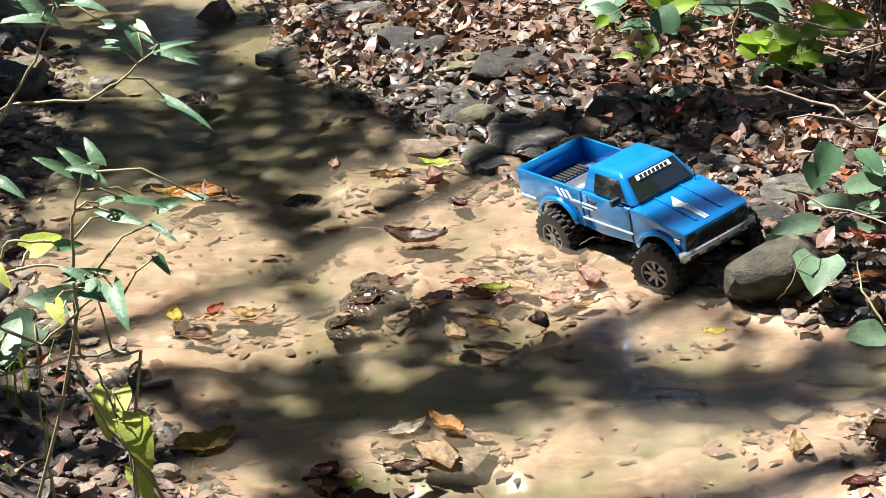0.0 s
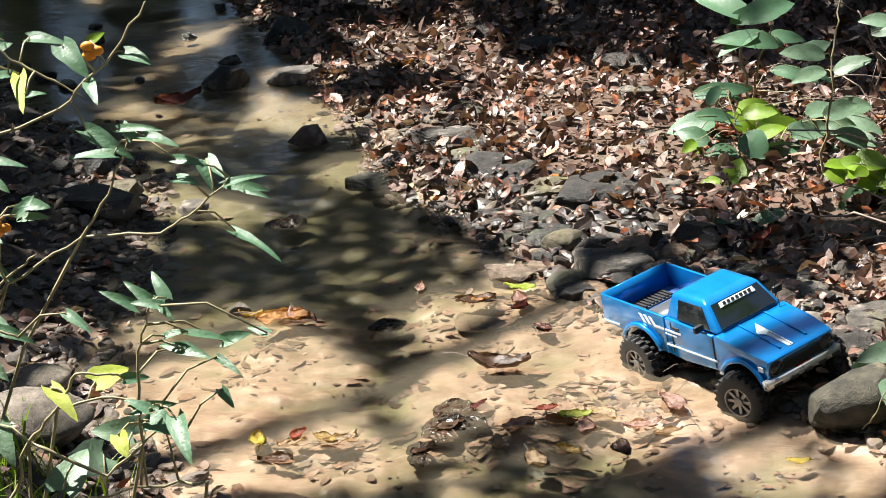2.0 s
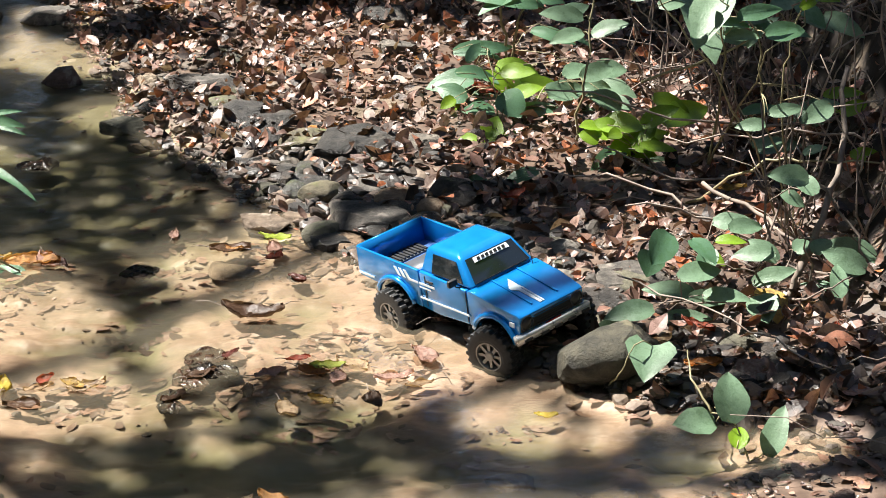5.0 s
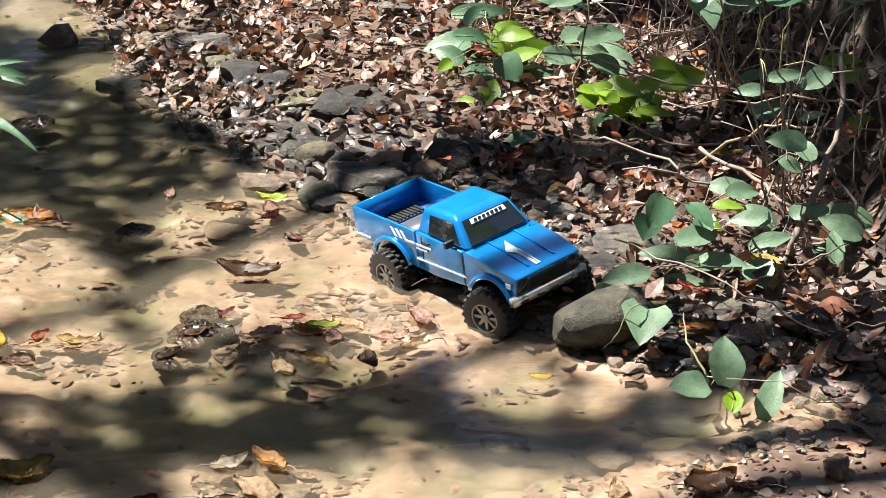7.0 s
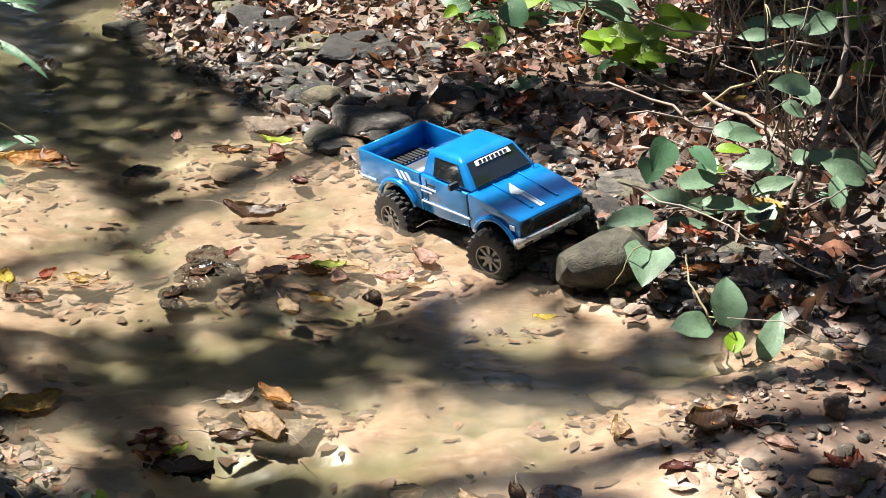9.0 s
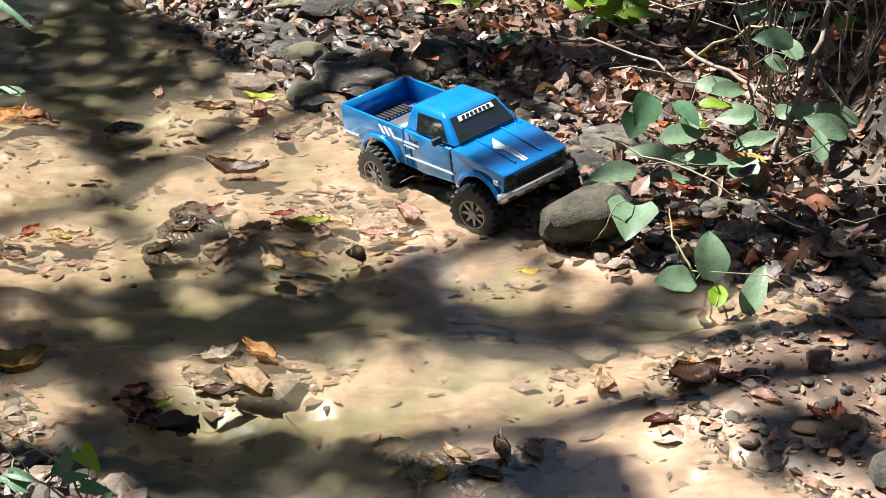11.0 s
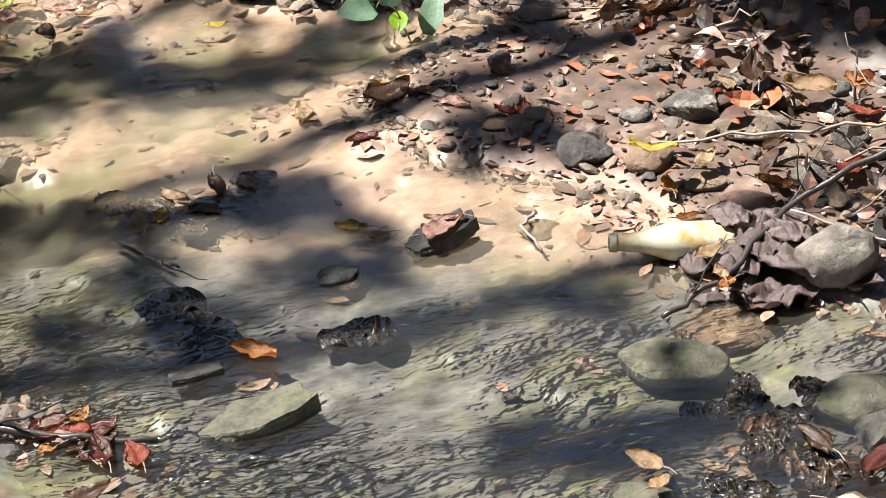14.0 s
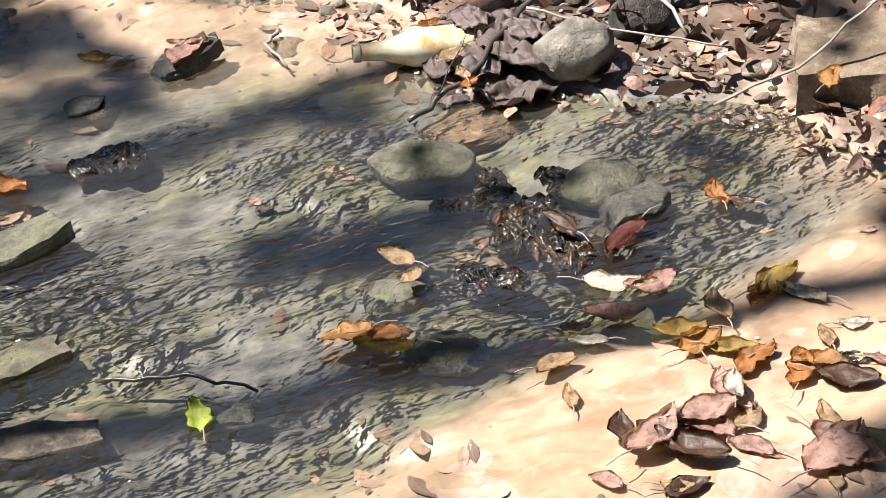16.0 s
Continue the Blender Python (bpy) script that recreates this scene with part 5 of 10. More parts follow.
lit(-1.23, 6.64, 0.21, 0.71, 0.72)
lit(-0.84, 6.56, 0.21, 0.70, 0.88)
lit(-0.07, 6.41, 0.20, 0.67, 0.28)
shade(-0.72, 5.52, 0.17, 0.50, 0.33)
shade(-0.39, 5.46, 0.17, 0.49, 0.44)
lit(-0.93, 4.78, 0.15, 0.38, 0.28)
shade(-0.63, 4.74, 0.15, 0.38, 0.33)
shade(1.39, 6.14, 0.18, 0.61, 0.28)
lit(1.19, 5.20, 0.16, 0.45, 0.50)
lit(0.77, 4.54, 0.14, 0.35, 1.00)
lit(1.04, 4.50, 0.14, 0.34, 0.55)
lit(-0.83, 4.17, 0.14, 0.30, 0.39)
lit(-0.31, 4.10, 0.13, 0.29, 0.50)
shade(-0.28, 3.63, 0.12, 0.23, 0.39)
shade(-0.26, 3.25, 0.11, 0.19, 0.33)
lit(0.15, 3.20, 0.11, 0.19, 0.61)
lit(0.35, 3.18, 0.11, 0.19, 0.77)
shade(0.75, 3.14, 0.10, 0.18, 0.61)
shade(-0.60, 4.67, 0.15, 0.37, 0.28)
lit(0.24, 4.68, 0.15, 0.38, 0.72)
lit(-0.29, 4.07, 0.13, 0.29, 0.28)
shade(-0.26, 3.59, 0.12, 0.24, 0.33)
lit(0.52, 4.68, 0.15, 0.38, 0.83)
lit(0.81, 4.68, 0.15, 0.38, 0.77)
lit(1.10, 4.68, 0.15, 0.38, 0.66)
shade(-0.24, 3.20, 0.11, 0.19, 0.28)
shade(-0.22, 2.87, 0.10, 0.16, 0.39)
shade(0.14, 2.59, 0.09, 0.14, 0.39)
shade(0.79, 3.18, 0.11, 0.20, 0.66)
shade(1.00, 3.18, 0.11, 0.20, 0.72)
shade(0.54, 2.86, 0.10, 0.16, 0.44)
lit(0.78, 2.74, 0.10, 0.18, 0.33)
lit(0.93, 2.06, 0.08, 0.12, 0.33)
shade(-0.44, 3.29, 0.16, 0.31, 0.50)
shade(-0.02, 3.23, 0.16, 0.29, 0.20)
lit(1.04, 4.04, 0.19, 0.44, 0.25)
shade(-0.39, 3.32, 0.16, 0.31, 0.20)
lit(0.69, 4.65, 0.22, 0.59, 0.30)
lit(1.26, 4.63, 0.22, 0.59, 0.20)
lit(1.00, 3.55, 0.18, 0.37, 0.25)
shade(-0.29, 2.90, 0.14, 0.25, 0.30)
shade(0.08, 2.88, 0.14, 0.25, 0.25)
lit(0.72, 4.01, 0.19, 0.45, 0.25)
shade(-0.24, 3.22, 0.16, 0.30, 0.20)
shade(0.13, 2.57, 0.13, 0.21, 0.30)
shade(0.48, 2.54, 0.13, 0.21, 0.60)
shade(0.82, 2.50, 0.13, 0.21, 0.20)
shade(0.80, 2.31, 0.13, 0.21, 0.20)
shade(-0.22, 2.89, 0.14, 0.19, 0.40)
shade(-0.28, 3.71, 0.18, 0.32, 0.30)
shade(-0.66, 3.80, 0.15, 0.30, 0.25)
shade(0.82, 2.56, 0.14, 0.10, 0.50)
shade(0.80, 2.50, 0.17, 0.13, 0.80)
shade(0.16, 2.45, 0.13, 0.19, 0.25)
shade(0.49, 2.39, 0.13, 0.19, 0.40)
shade(0.82, 2.33, 0.13, 0.18, 0.25)
shade(-0.41, 3.90, 0.19, 0.40, 0.35)
shade(-0.35, 3.05, 0.15, 0.21, 0.25)
shade(0.42, 2.57, 0.13, 0.23, 0.20)
lit(0.71, 4.80, 0.22, 0.59, 0.30)
lit(1.03, 3.66, 0.18, 0.36, 0.25)
lit(0.50, 4.22, 0.17, 0.41, 0.30)
shade(0.82, 2.53, 0.13, 0.10, 0.50)
lit(-0.47, 4.21, 0.20, 0.45, 0.30)
lit(0.04, 4.31, 0.17, 0.38, 0.20)
lit(1.24, 2.90, 0.15, 0.20, 0.45)
lit(1.45, 3.21, 0.16, 0.17, 0.30)
lit(0.48, 4.26, 0.16, 0.37, 0.30)
lit(0.50, 3.52, 0.26, 0.20, 0.90)
lit(0.55, 1.72, 0.20, 0.14, 0.45)


def build_overhang():
    """The tree on the left bank, out of view, whose boughs throw the dappled shade."""
    rnd = random.Random(11)
    tree = thing("overhanging_tree", pose(-4.6, 3.4, land(-4.6, 3.4) - 0.05), "broadleaf tree leaning over the creek", "tree")
    bm = bmesh.new()
    tube(bm, wander((0, 0, 0), (0.5, 0.3, 4.4), 8, 0, 0.06, rnd), 0.22, 0.12, 12)
    boughs = []
    for k in range(9):
        a = radians(-75 + 150 * k / 8)
        e = (0.5 + 5.6 * math.cos(a) * rnd.uniform(0.7, 1.0), 0.3 + 4.6 * math.sin(a), 4.6 + rnd.uniform(0.2, 0.7))
        pts = wander((0.35, 0.2, 3.2 + 0.12 * k), e, 9, 0.25, 0.08, rnd)
        tube(bm, pts, 0.06, 0.012, 7)
        boughs.append(pts)
    part("trunk", bm, M_BARK, tree, "rough brown trunk with spreading boughs", True)
    verts, faces = [], []
    base = tree.matrix_world.translation
    n = 0
    while n < 17000:
        gx, gy = rnd.uniform(-2.6, 2.8), rnd.uniform(0.4, 8.6)
        hgt = rnd.uniform(4.3, 5.2)
        # how dense the boughs are over this spot
        s = fbm(gx * 1.0, gy * 1.25, 1.15, 3.3, 2) * 0.55 + fbm(gx, gy, 4.2, 8.8, 2) * 0.55
        for x, y, rx, ry, w in LIT:
            q = ((gx - x) / rx) ** 2 + ((gy - y) / ry) ** 2
            s -= w * math.exp(-q * q)
        for x, y, rx, ry, w in SHADE:
            q = ((gx - x) / rx) ** 2 + ((gy - y) / ry) ** 2
            s += w * math.exp(-q * q)
        if rnd.random() > 0.34 + 2.8 * s:
            n += 0.12
            continue
        p = Vector((gx, gy, 0)) + SUN_TO * (hgt / SUN_TO.z) - base
        leaf_card(verts, faces, p, rnd.uniform(0.09, 0.15), rnd)
        n += 1
    me = bpy.data.meshes.new("crown")
    me.from_pydata(verts, [], faces)
    me.materials.append(M_CANOPY)
    crown = new("crown", me)
    crown.parent = tree
    tagged(crown, "loose green foliage with gaps", kind="stuff")


def build_tree(x, y, hgt, spread_r, seed):
    rnd = random.Random(seed)
    z = land(x, y)
    tree = thing("forest_tree", pose(x, y, z - 0.1), "leafy woodland tree on the bank", "tree", "woodland trees")
    bm = bmesh.new()
    tube(bm, wander((0, 0, 0), (rnd.uniform(-0.4, 0.4), rnd.uniform(-0.4, 0.4), hgt * 0.8), 8, 0, 0.07, rnd), 0.17, 0.05, 10)
    ends = []
    for k in range(9):
        a = rnd.uniform(0, 2 * math.pi)
        h0 = hgt * rnd.uniform(0.15, 0.7)
        e = Vector((math.cos(a) * spread_r * rnd.uniform(0.5, 1), math.sin(a) * spread_r * rnd.uniform(0.5, 1), h0 + rnd.uniform(0.2, 1.4)))
        tube(bm, wander((0, 0, h0), e, 6, 0.1, 0.06, rnd), 0.05, 0.012, 6)
        ends.append(e)
    part("trunk", bm, M_BARK, tree, "", True)
    verts, faces = [], []
    for e in ends + [Vector((0, 0, hgt * 0.8)), Vector((0, 0, hgt * 0.9)), Vector((0.3, 0.2, hgt * 0.25))]:
        for _ in range(130):
            p = e + Vector((rnd.gauss(0, 0.65), rnd.gauss(0, 0.65), rnd.gauss(0, 0.5)))
            p.z = max(p.z, 0.35)
            leaf_card(verts, faces, p, rnd.uniform(0.16, 0.30), rnd)
    me = bpy.data.meshes.new("crown")
    me.from_pydata(verts, [], faces)
    me.materials.append(M_CANOPY)
    crown = new("crown", me)
    crown.parent = tree
    tagged(crown, "", kind="stuff")


def build_woods_screen():
    """Unseen undergrowth added all round to hold back sky light; it shows only in the water and on the paint."""
    rnd = random.Random(77)
    verts, faces = [], []
    for _ in range(16000):
        a = rnd.uniform(-math.pi, math.pi)
        r = rnd.uniform(6.8, 11.0)
        x, y = 0.3 + r * math.cos(a), 3 + r * math.sin(a)
        # kept low towards the far right, so the near riffle reflects open sky
        top = 1.8 if radians(15) < a < radians(85) else 5.5 if radians(85) <= a < radians(105) else 7.0
        z = land(x, y) + rnd.uniform(0.0, top)
        leaf_card(verts, faces, (x, y, z), rnd.uniform(0.35, 0.8), rnd)
    ob = data_mesh("undergrowth", verts, faces, M_CANOPY, False)
    tagged(ob, "dense green undergrowth added all round, out of view, to hold back sky light", "woods", kind="stuff")


build_overhang()
build_woods_screen()
for k, (x, y, h, r) in enumerate(((-6.5, 11.5, 7.5, 2.2), (-3.6, 13.5, 8.5, 2.4), (-0.6, 12.2, 7.0, 2.2), (8.6, 6.0, 6.0, 2.0),
                                  (9.0, 2.6, 6.0, 2.2), (-8.2, 8.0, 8.0, 2.4), (-7.4, -2.5, 8.0, 2.4), (3.5, -5.5, 7.5, 2.2), (-1.5, -7.0, 8.0, 2.4))):
    build_tree(x, y, h, r, 40 + k)


# ---------- fallen leaves, litter, gravel ----------
def leaf_grid(length, width, curl, fold, rnd, n=5, tipw=0.0):
    """Points of one dry leaf: an oval blade, curled along its length and folded at the midrib; with faces."""
    shape = (0.10, 0.78, 1.0, 0.70, 0.04)
    vs, fs = [], []
    tw = rnd.uniform(-0.5, 0.5)
    for i in range(n):
        t = i / (n - 1) - 0.5
        w = width * 0.5 * shape[i] * rnd.uniform(0.85, 1.1)
        z = curl * length * (t * t * 4 - 0.4) + tw * 0.06 * length * t
        for s in (-1, 0, 1):
            vs.append((t * length, s * w, z + fold * w * abs(s) + s * w * tw * t))
    for i in range(n - 1):
        for j in range(2):
            a = i * 3 + j
            fs.append((a, a + 3, a + 4, a + 1))
    return vs, fs


def scatter_mesh(name, spots, maker, mat, label, category):
    verts, faces = [], []
    for p, m in spots:
        vs, fs = maker()
        k = len(verts)
        for v in vs:
            q = m @ Vector(v)
            verts.append((q.x + p[0], q.y + p[1], q.z + p[2]))
        faces.extend(tuple(i + k for i in f) for f in fs)
    ob = data_mesh(name, verts, faces, mat, False)
    return tagged(ob, label, category, kind="stuff")


def tilt_m(rnd, amount):
    return Euler((rnd.gauss(0, amount), rnd.gauss(0, amount), rnd.uniform(0, 6.283))).to_matrix()


def right_bank(y):
    return float(np.interp(y, RY, RX))


def left_bank(y):
    return float(np.interp(y, LY, LX))


def build_litter():
    rnd = random.Random(21)
    spots = []
    while len(spots) < 26500:
        y = rnd.uniform(3.1, 8.6) if rnd.random() < 0.86 else rnd.uniform(1.5, 3.1)
        d = rnd.uniform(-0.05, 2.4)
        x = right_bank(y) + d
        if y < 3.1 and (x < 1.15 or rnd.random() < 0.2):
            continue
        if 3.2 < y < 4.7 and d < 0.42 - 0.12 * max(0.0, y - 3.9) and rnd.random() < 0.62:
            continue
        if x > 1.35 and y > 3.5 and rnd.random() < 0.35:
            continue
        spots.append(((x, y, land(x, y) + rnd.uniform(0.002, 0.044)), tilt_m(rnd, 0.6)))
    while len(spots) < 29500:
        y = rnd.uniform(2.1, 8.0)
        x = left_bank(y) - rnd.uniform(-0.06, 1.1)
        spots.append(((x, y, land(x, y) + rnd.uniform(0.002, 0.02)), tilt_m(rnd, 0.4)))
    scatter_mesh("leaf_litter", spots, lambda: leaf_grid(*rnd.choice(((0.012, 0.008), (0.016, 0.010), (0.022, 0.012), (0.028, 0.016), (0.040, 0.022), (0.062, 0.034))), rnd.uniform(-0.25, 0.3), rnd.uniform(-0.1, 0.5), rnd),
                 M_LITTER, "dry brown and pinkish fallen leaves covering the bank", "leaf litter")


M_SUNK = leaf_mat("sunken_leaf", [(0.0, (0.06, 0.042, 0.03)), (0.25, (0.22, 0.15, 0.105)), (0.45, (0.36, 0.25, 0.18)), (0.6, (0.13, 0.088, 0.06)), (0.75, (0.38, 0.24, 0.18)), (0.88, (0.27, 0.14, 0.08)), (1.0, (0.42, 0.31, 0.23))], 0.45, True, 0.0)


# where the current drops its leaves: x, y, half sizes, how thick
DRIFTS = []


def drift(x, y, rx, ry, w):
    DRIFTS.append((x, y, rx, ry, w))


drift(-0.19, 3.35, 0.07, 0.06, 1.0)
drift(-0.06, 3.37, 0.08, 0.08, 1.0)
drift(0.06, 3.36, 0.06, 0.09, 1.1)
drift(0.20, 3.33, 0.06, 0.08, 0.9)
drift(-0.25, 4.04, 0.15, 0.22, 0.3)
drift(-0.07, 3.99, 0.09, 0.16, 0.7)
drift(0.02, 3.87, 0.06, 0.05, 0.8)
drift(-0.06, 3.67, 0.07, 0.05, 0.8)
drift(-0.55, 4.02, 0.07, 0.11, 0.7)
drift(-0.33, 3.94, 0.07, 0.07, 0.6)
drift(0.02, 3.22, 0.11, 0.06, 0.8)
drift(0.09, 2.87, 0.06, 0.06, 0.9)
drift(-0.06, 2.82, 0.06, 0.06, 0.9)
drift(0.51, 2.80, 0.08, 0.06, 0.7)
drift(0.70, 2.81, 0.09, 0.08, 0.9)
drift(-0.47, 3.34, 0.06, 0.06, 0.6)
drift(-0.42, 2.86, 0.06, 0.06, 0.7)
drift(-0.03, 4.36, 0.16, 0.10, 0.6)
drift(0.18, 4.31, 0.09, 0.10, 0.7)
drift(-0.02, 2.82, 0.11, 0.09, 1.1)
drift(-0.10, 2.28, 0.05, 0.05, 0.8)
drift(0.72, 2.74, 0.08, 0.05, 0.9)
drift(0.23, 2.18, 0.07, 0.04, 0.7)
drift(0.42, 2.05, 0.06, 0.05, 0.6)
drift(0.86, 2.72, 0.08, 0.06, 0.8)
drift(1.23, 2.87, 0.14, 0.12, 0.9)
drift(0.56, 2.30, 0.05, 0.04, 0.6)
drift(0.29, 2.00, 0.06, 0.04, 0.5)
drift(0.33, 2.49, 0.11, 0.09, 0.9)
drift(0.24, 2.16, 0.08, 0.05, 0.5)
drift(0.10, 1.79, 0.06, 0.10, 0.9)
drift(0.07, 1.64, 0.05, 0.06, 0.9)
drift(0.91, 1.58, 0.12, 0.08, 0.8)
drift(0.83, 1.34, 0.07, 0.06, 0.7)
drift(1.00, 1.30, 0.06, 0.06, 0.8)
drift(0.67, 1.59, 0.08, 0.05, 0.6)
drift(0.09, 3.49, 0.18, 0.14, 1.0)
drift(-0.11, 3.47, 0.10, 0.08, 1.0)
drift(-0.41, 3.35, 0.15, 0.09, 0.7)
drift(-0.02, 3.99, 0.20, 0.14, 0.5)
drift(-0.32, 3.66, 0.09, 0.09, 0.5)
drift(0.42, 3.17, 0.10, 0.05, 0.5)


def drift_at(x, y):
    v = 0.0
    for cx, cy, rx, ry, w in DRIFTS:
        q = ((x - cx) / rx) ** 2 + ((y - cy) / ry) ** 2
        v = max(v, w * math.exp(-q * q))
    return v


def build_sunken():
    rnd = random.Random(22)
    spots = []
    while len(spots) < 4200:
        y = rnd.uniform(0.8, 7.6) if rnd.random() < 0.35 else rnd.uniform(0.9, 4.6)
        a, b = left_bank(y), right_bank(y)
        x = rnd.uniform(a, b)
        dens = max(0.012, 0.45 * noise.noise((x * 2.6 + 3, y * 3.4, 2.0)) - 0.06)
        edge = min(x - a, b - x)
        dens += 0.35 * math.exp(-edge / 0.08)
        dens = max(dens, drift_at(x, y) * (0.6 + 0.8 * noise.noise((x * 9, y * 12, 7.0))))
        if y + 0.45 * x < 2.45:
            dens *= 0.35
        if rnd.random() > dens:
            continue
        spots.append(((x, y, land(x, y) + rnd.uniform(0.0005, 0.0035)), tilt_m(rnd, 0.10)))
    scatter_mesh("sunken_leaves", spots, lambda: leaf_grid(*rnd.choice(((0.008, 0.005), (0.012, 0.006), (0.018, 0.008), (0.026, 0.011), (0.036, 0.016), (0.052, 0.026))), rnd.uniform(-0.05, 0.07), rnd.uniform(-0.1, 0.12), rnd),
                 M_SUNK, "waterlogged leaves lying on the creek bed", "leaf litter")


def pebble_shapes(rnd, count, sub):
    out = []
    for _ in range(count):
        bm = bmesh.new()
        bmesh.ops.create_icosphere(bm, subdivisions=sub, radius=0.5)
        o = Vector((rnd.uniform(0, 50),) * 3)
        for v in bm.verts:
            v.co *= 1 + 0.5 * noise.noise(v.co * 1.8 + o) + 0.12 * noise.noise(v.co * 4 + o)
        bm.verts.ensure_lookup_table()
        out.append(([tuple(v.co) for v in bm.verts], [tuple(v.index for v in f.verts) for f in bm.faces]))
        bm.free()
    return out


def gravel_mat():
    m, nt, b = node_mat("creek_gravel")
    v = world_pos(nt)
    c = ramp(nt, island_random(nt), [(0.0, (0.04, 0.037, 0.034)), (0.25, (0.12, 0.095, 0.07)), (0.45, (0.20, 0.145, 0.10)), (0.65, (0.08, 0.06, 0.045)), (0.85, (0.27, 0.205, 0.15)), (1.0, (0.18, 0.12, 0.09))])
    c = mixc(nt, noise_tex(nt, 120, 4, 0.7, v), c, mixc(nt, 1.0, c, (0.5, 0.5, 0.5), "MULTIPLY"))
    nt.links.new(c, b.inputs["Base Color"])
    b.inputs["Roughness"].default_value = 0.7
    bump(nt, b, noise_tex(nt, 160, 4, 0.7, v), 0.6, 0.003)
    return m


M_GRAVEL = gravel_mat()


def build_gravel():
    rnd = random.Random(23)
    shapes = pebble_shapes(rnd, 14, 2)
    spots = []
    # banks: flat shards and cobbles among the leaves; bar: rounded gravel
    while len(spots) < 4300:
        r = rnd.random()
        if r < 0.30:
            y = rnd.uniform(3.0, 7.5)
            d = abs(rnd.gauss(0, 0.35)) - 0.08
            x, s = right_bank(y) + d, rnd.uniform(0.012, 0.05)
        elif r < 0.42:
            y = rnd.uniform(1.5, 3.1)
            d = abs(rnd.gauss(0, 0.3)) - 0.06
            x, s = right_bank(y) + d, rnd.choice((0.005, 0.007, 0.009, 0.012, 0.016, 0.026))
        elif r < 0.44:
            y = rnd.uniform(0.8, 7.0)
            x, s = rnd.uniform(left_bank(y), right_bank(y)), rnd.uniform(0.006, 0.022)
        else:
            y = rnd.uniform(1.9, 7.0)
            x, s = left_bank(y) - abs(rnd.gauss(0, 0.3)) + 0.08, rnd.uniform(0.010, 0.045)
        if s > 0.03 and rnd.random() < 0.5:
            continue
        m = tilt_m(rnd, 0.25) @ Matrix.Diagonal((s * rnd.uniform(0.9, 1.5), s * rnd.uniform(0.7, 1.1), s * rnd.uniform(0.35, 0.7)))
        spots.append(((x, y, land(x, y) + s * 0.12), m))
    it = iter(range(10 ** 9))
    scatter_mesh("gravel", spots, lambda: shapes[next(it) % 14], M_GRAVEL, "mixed tan, grey and dark creek gravel", "gravel")


def build_rubble():
    """Small water-worn shale rubble heaped along both shores."""
    rnd = random.Random(27)
    shapes = pebble_shapes(rnd, 16, 2)
    spots = []
    while len(spots) < 1500:
        if rnd.random() < 0.82:
            y = rnd.uniform(3.15, 4.7) if rnd.random() < 0.9 else rnd.uniform(4.7, 6.6)
            d = abs(rnd.gauss(0.10, 0.22)) - 0.03
            x = right_bank(y) + d
        else:
            y = rnd.uniform(2.2, 7.0)
            d = abs(rnd.gauss(0.0, 0.2))
            x = left_bank(y) - d
        s = rnd.choice((0.014, 0.018, 0.022, 0.028, 0.036, 0.046))
        m = tilt_m(rnd, 0.3) @ Matrix.Diagonal((s * rnd.uniform(1.0, 1.6), s * rnd.uniform(0.7, 1.0), s * rnd.uniform(0.3, 0.65)))
        spots.append(((x, y, land(x, y) + s * rnd.uniform(0.08, 0.35)), m))
    it = iter(range(10 ** 9))
    scatter_mesh("shale_rubble", spots, lambda: shapes[next(it) % 16], M_CHIP, "small dark water-worn shale rubble along the shore", "gravel")


def build_wet_leaves():
    """Flat soaked leaves lying on the mud of the bar and in its shallows."""
    rnd = random.Random(33)
    spots = []
    while len(spots) < 170:
        y = rnd.uniform(1.45, 3.2)
        x = right_bank(y) + rnd.gauss(0.22, 0.28)
        if x < right_bank(y) - 0.12 or noise.noise((x * 4, y * 4, 3.0)) < -0.1:
            continue
        spots.append(((x, y, max(0.0, land(x, y)) + rnd.uniform(0.003, 0.009)), tilt_m(rnd, 0.16)))
    scatter_mesh("wet_leaves", spots, lambda: leaf_grid(rnd.uniform(0.02, 0.06), rnd.uniform(0.010, 0.028), rnd.uniform(-0.12, 0.14), rnd.uniform(-0.1, 0.35), rnd), M_WETLEAF,
                 "soaked tan, pink and brown leaves plastered on the mud", "leaf litter")


M_WETLEAF = leaf_mat("soaked_leaf", [(0.0, (0.30, 0.20, 0.13)), (0.3, (0.42, 0.27, 0.20)), (0.5, (0.10, 0.06, 0.045)), (0.75, (0.36, 0.15, 0.08)), (1.0, (0.46, 0.34, 0.25))], 0.35, True, 0.05)


M_CHIP = leaf_mat("shale_chip", [(0.0, (0.018, 0.017, 0.016)), (0.35, (0.075, 0.065, 0.056)), (0.6, (0.035, 0.031, 0.028)), (0.85, (0.13, 0.095, 0.075)), (1.0, (0.22, 0.16, 0.12))], 0.42, True, 0.0, (0.05, 0.04, 0.035))


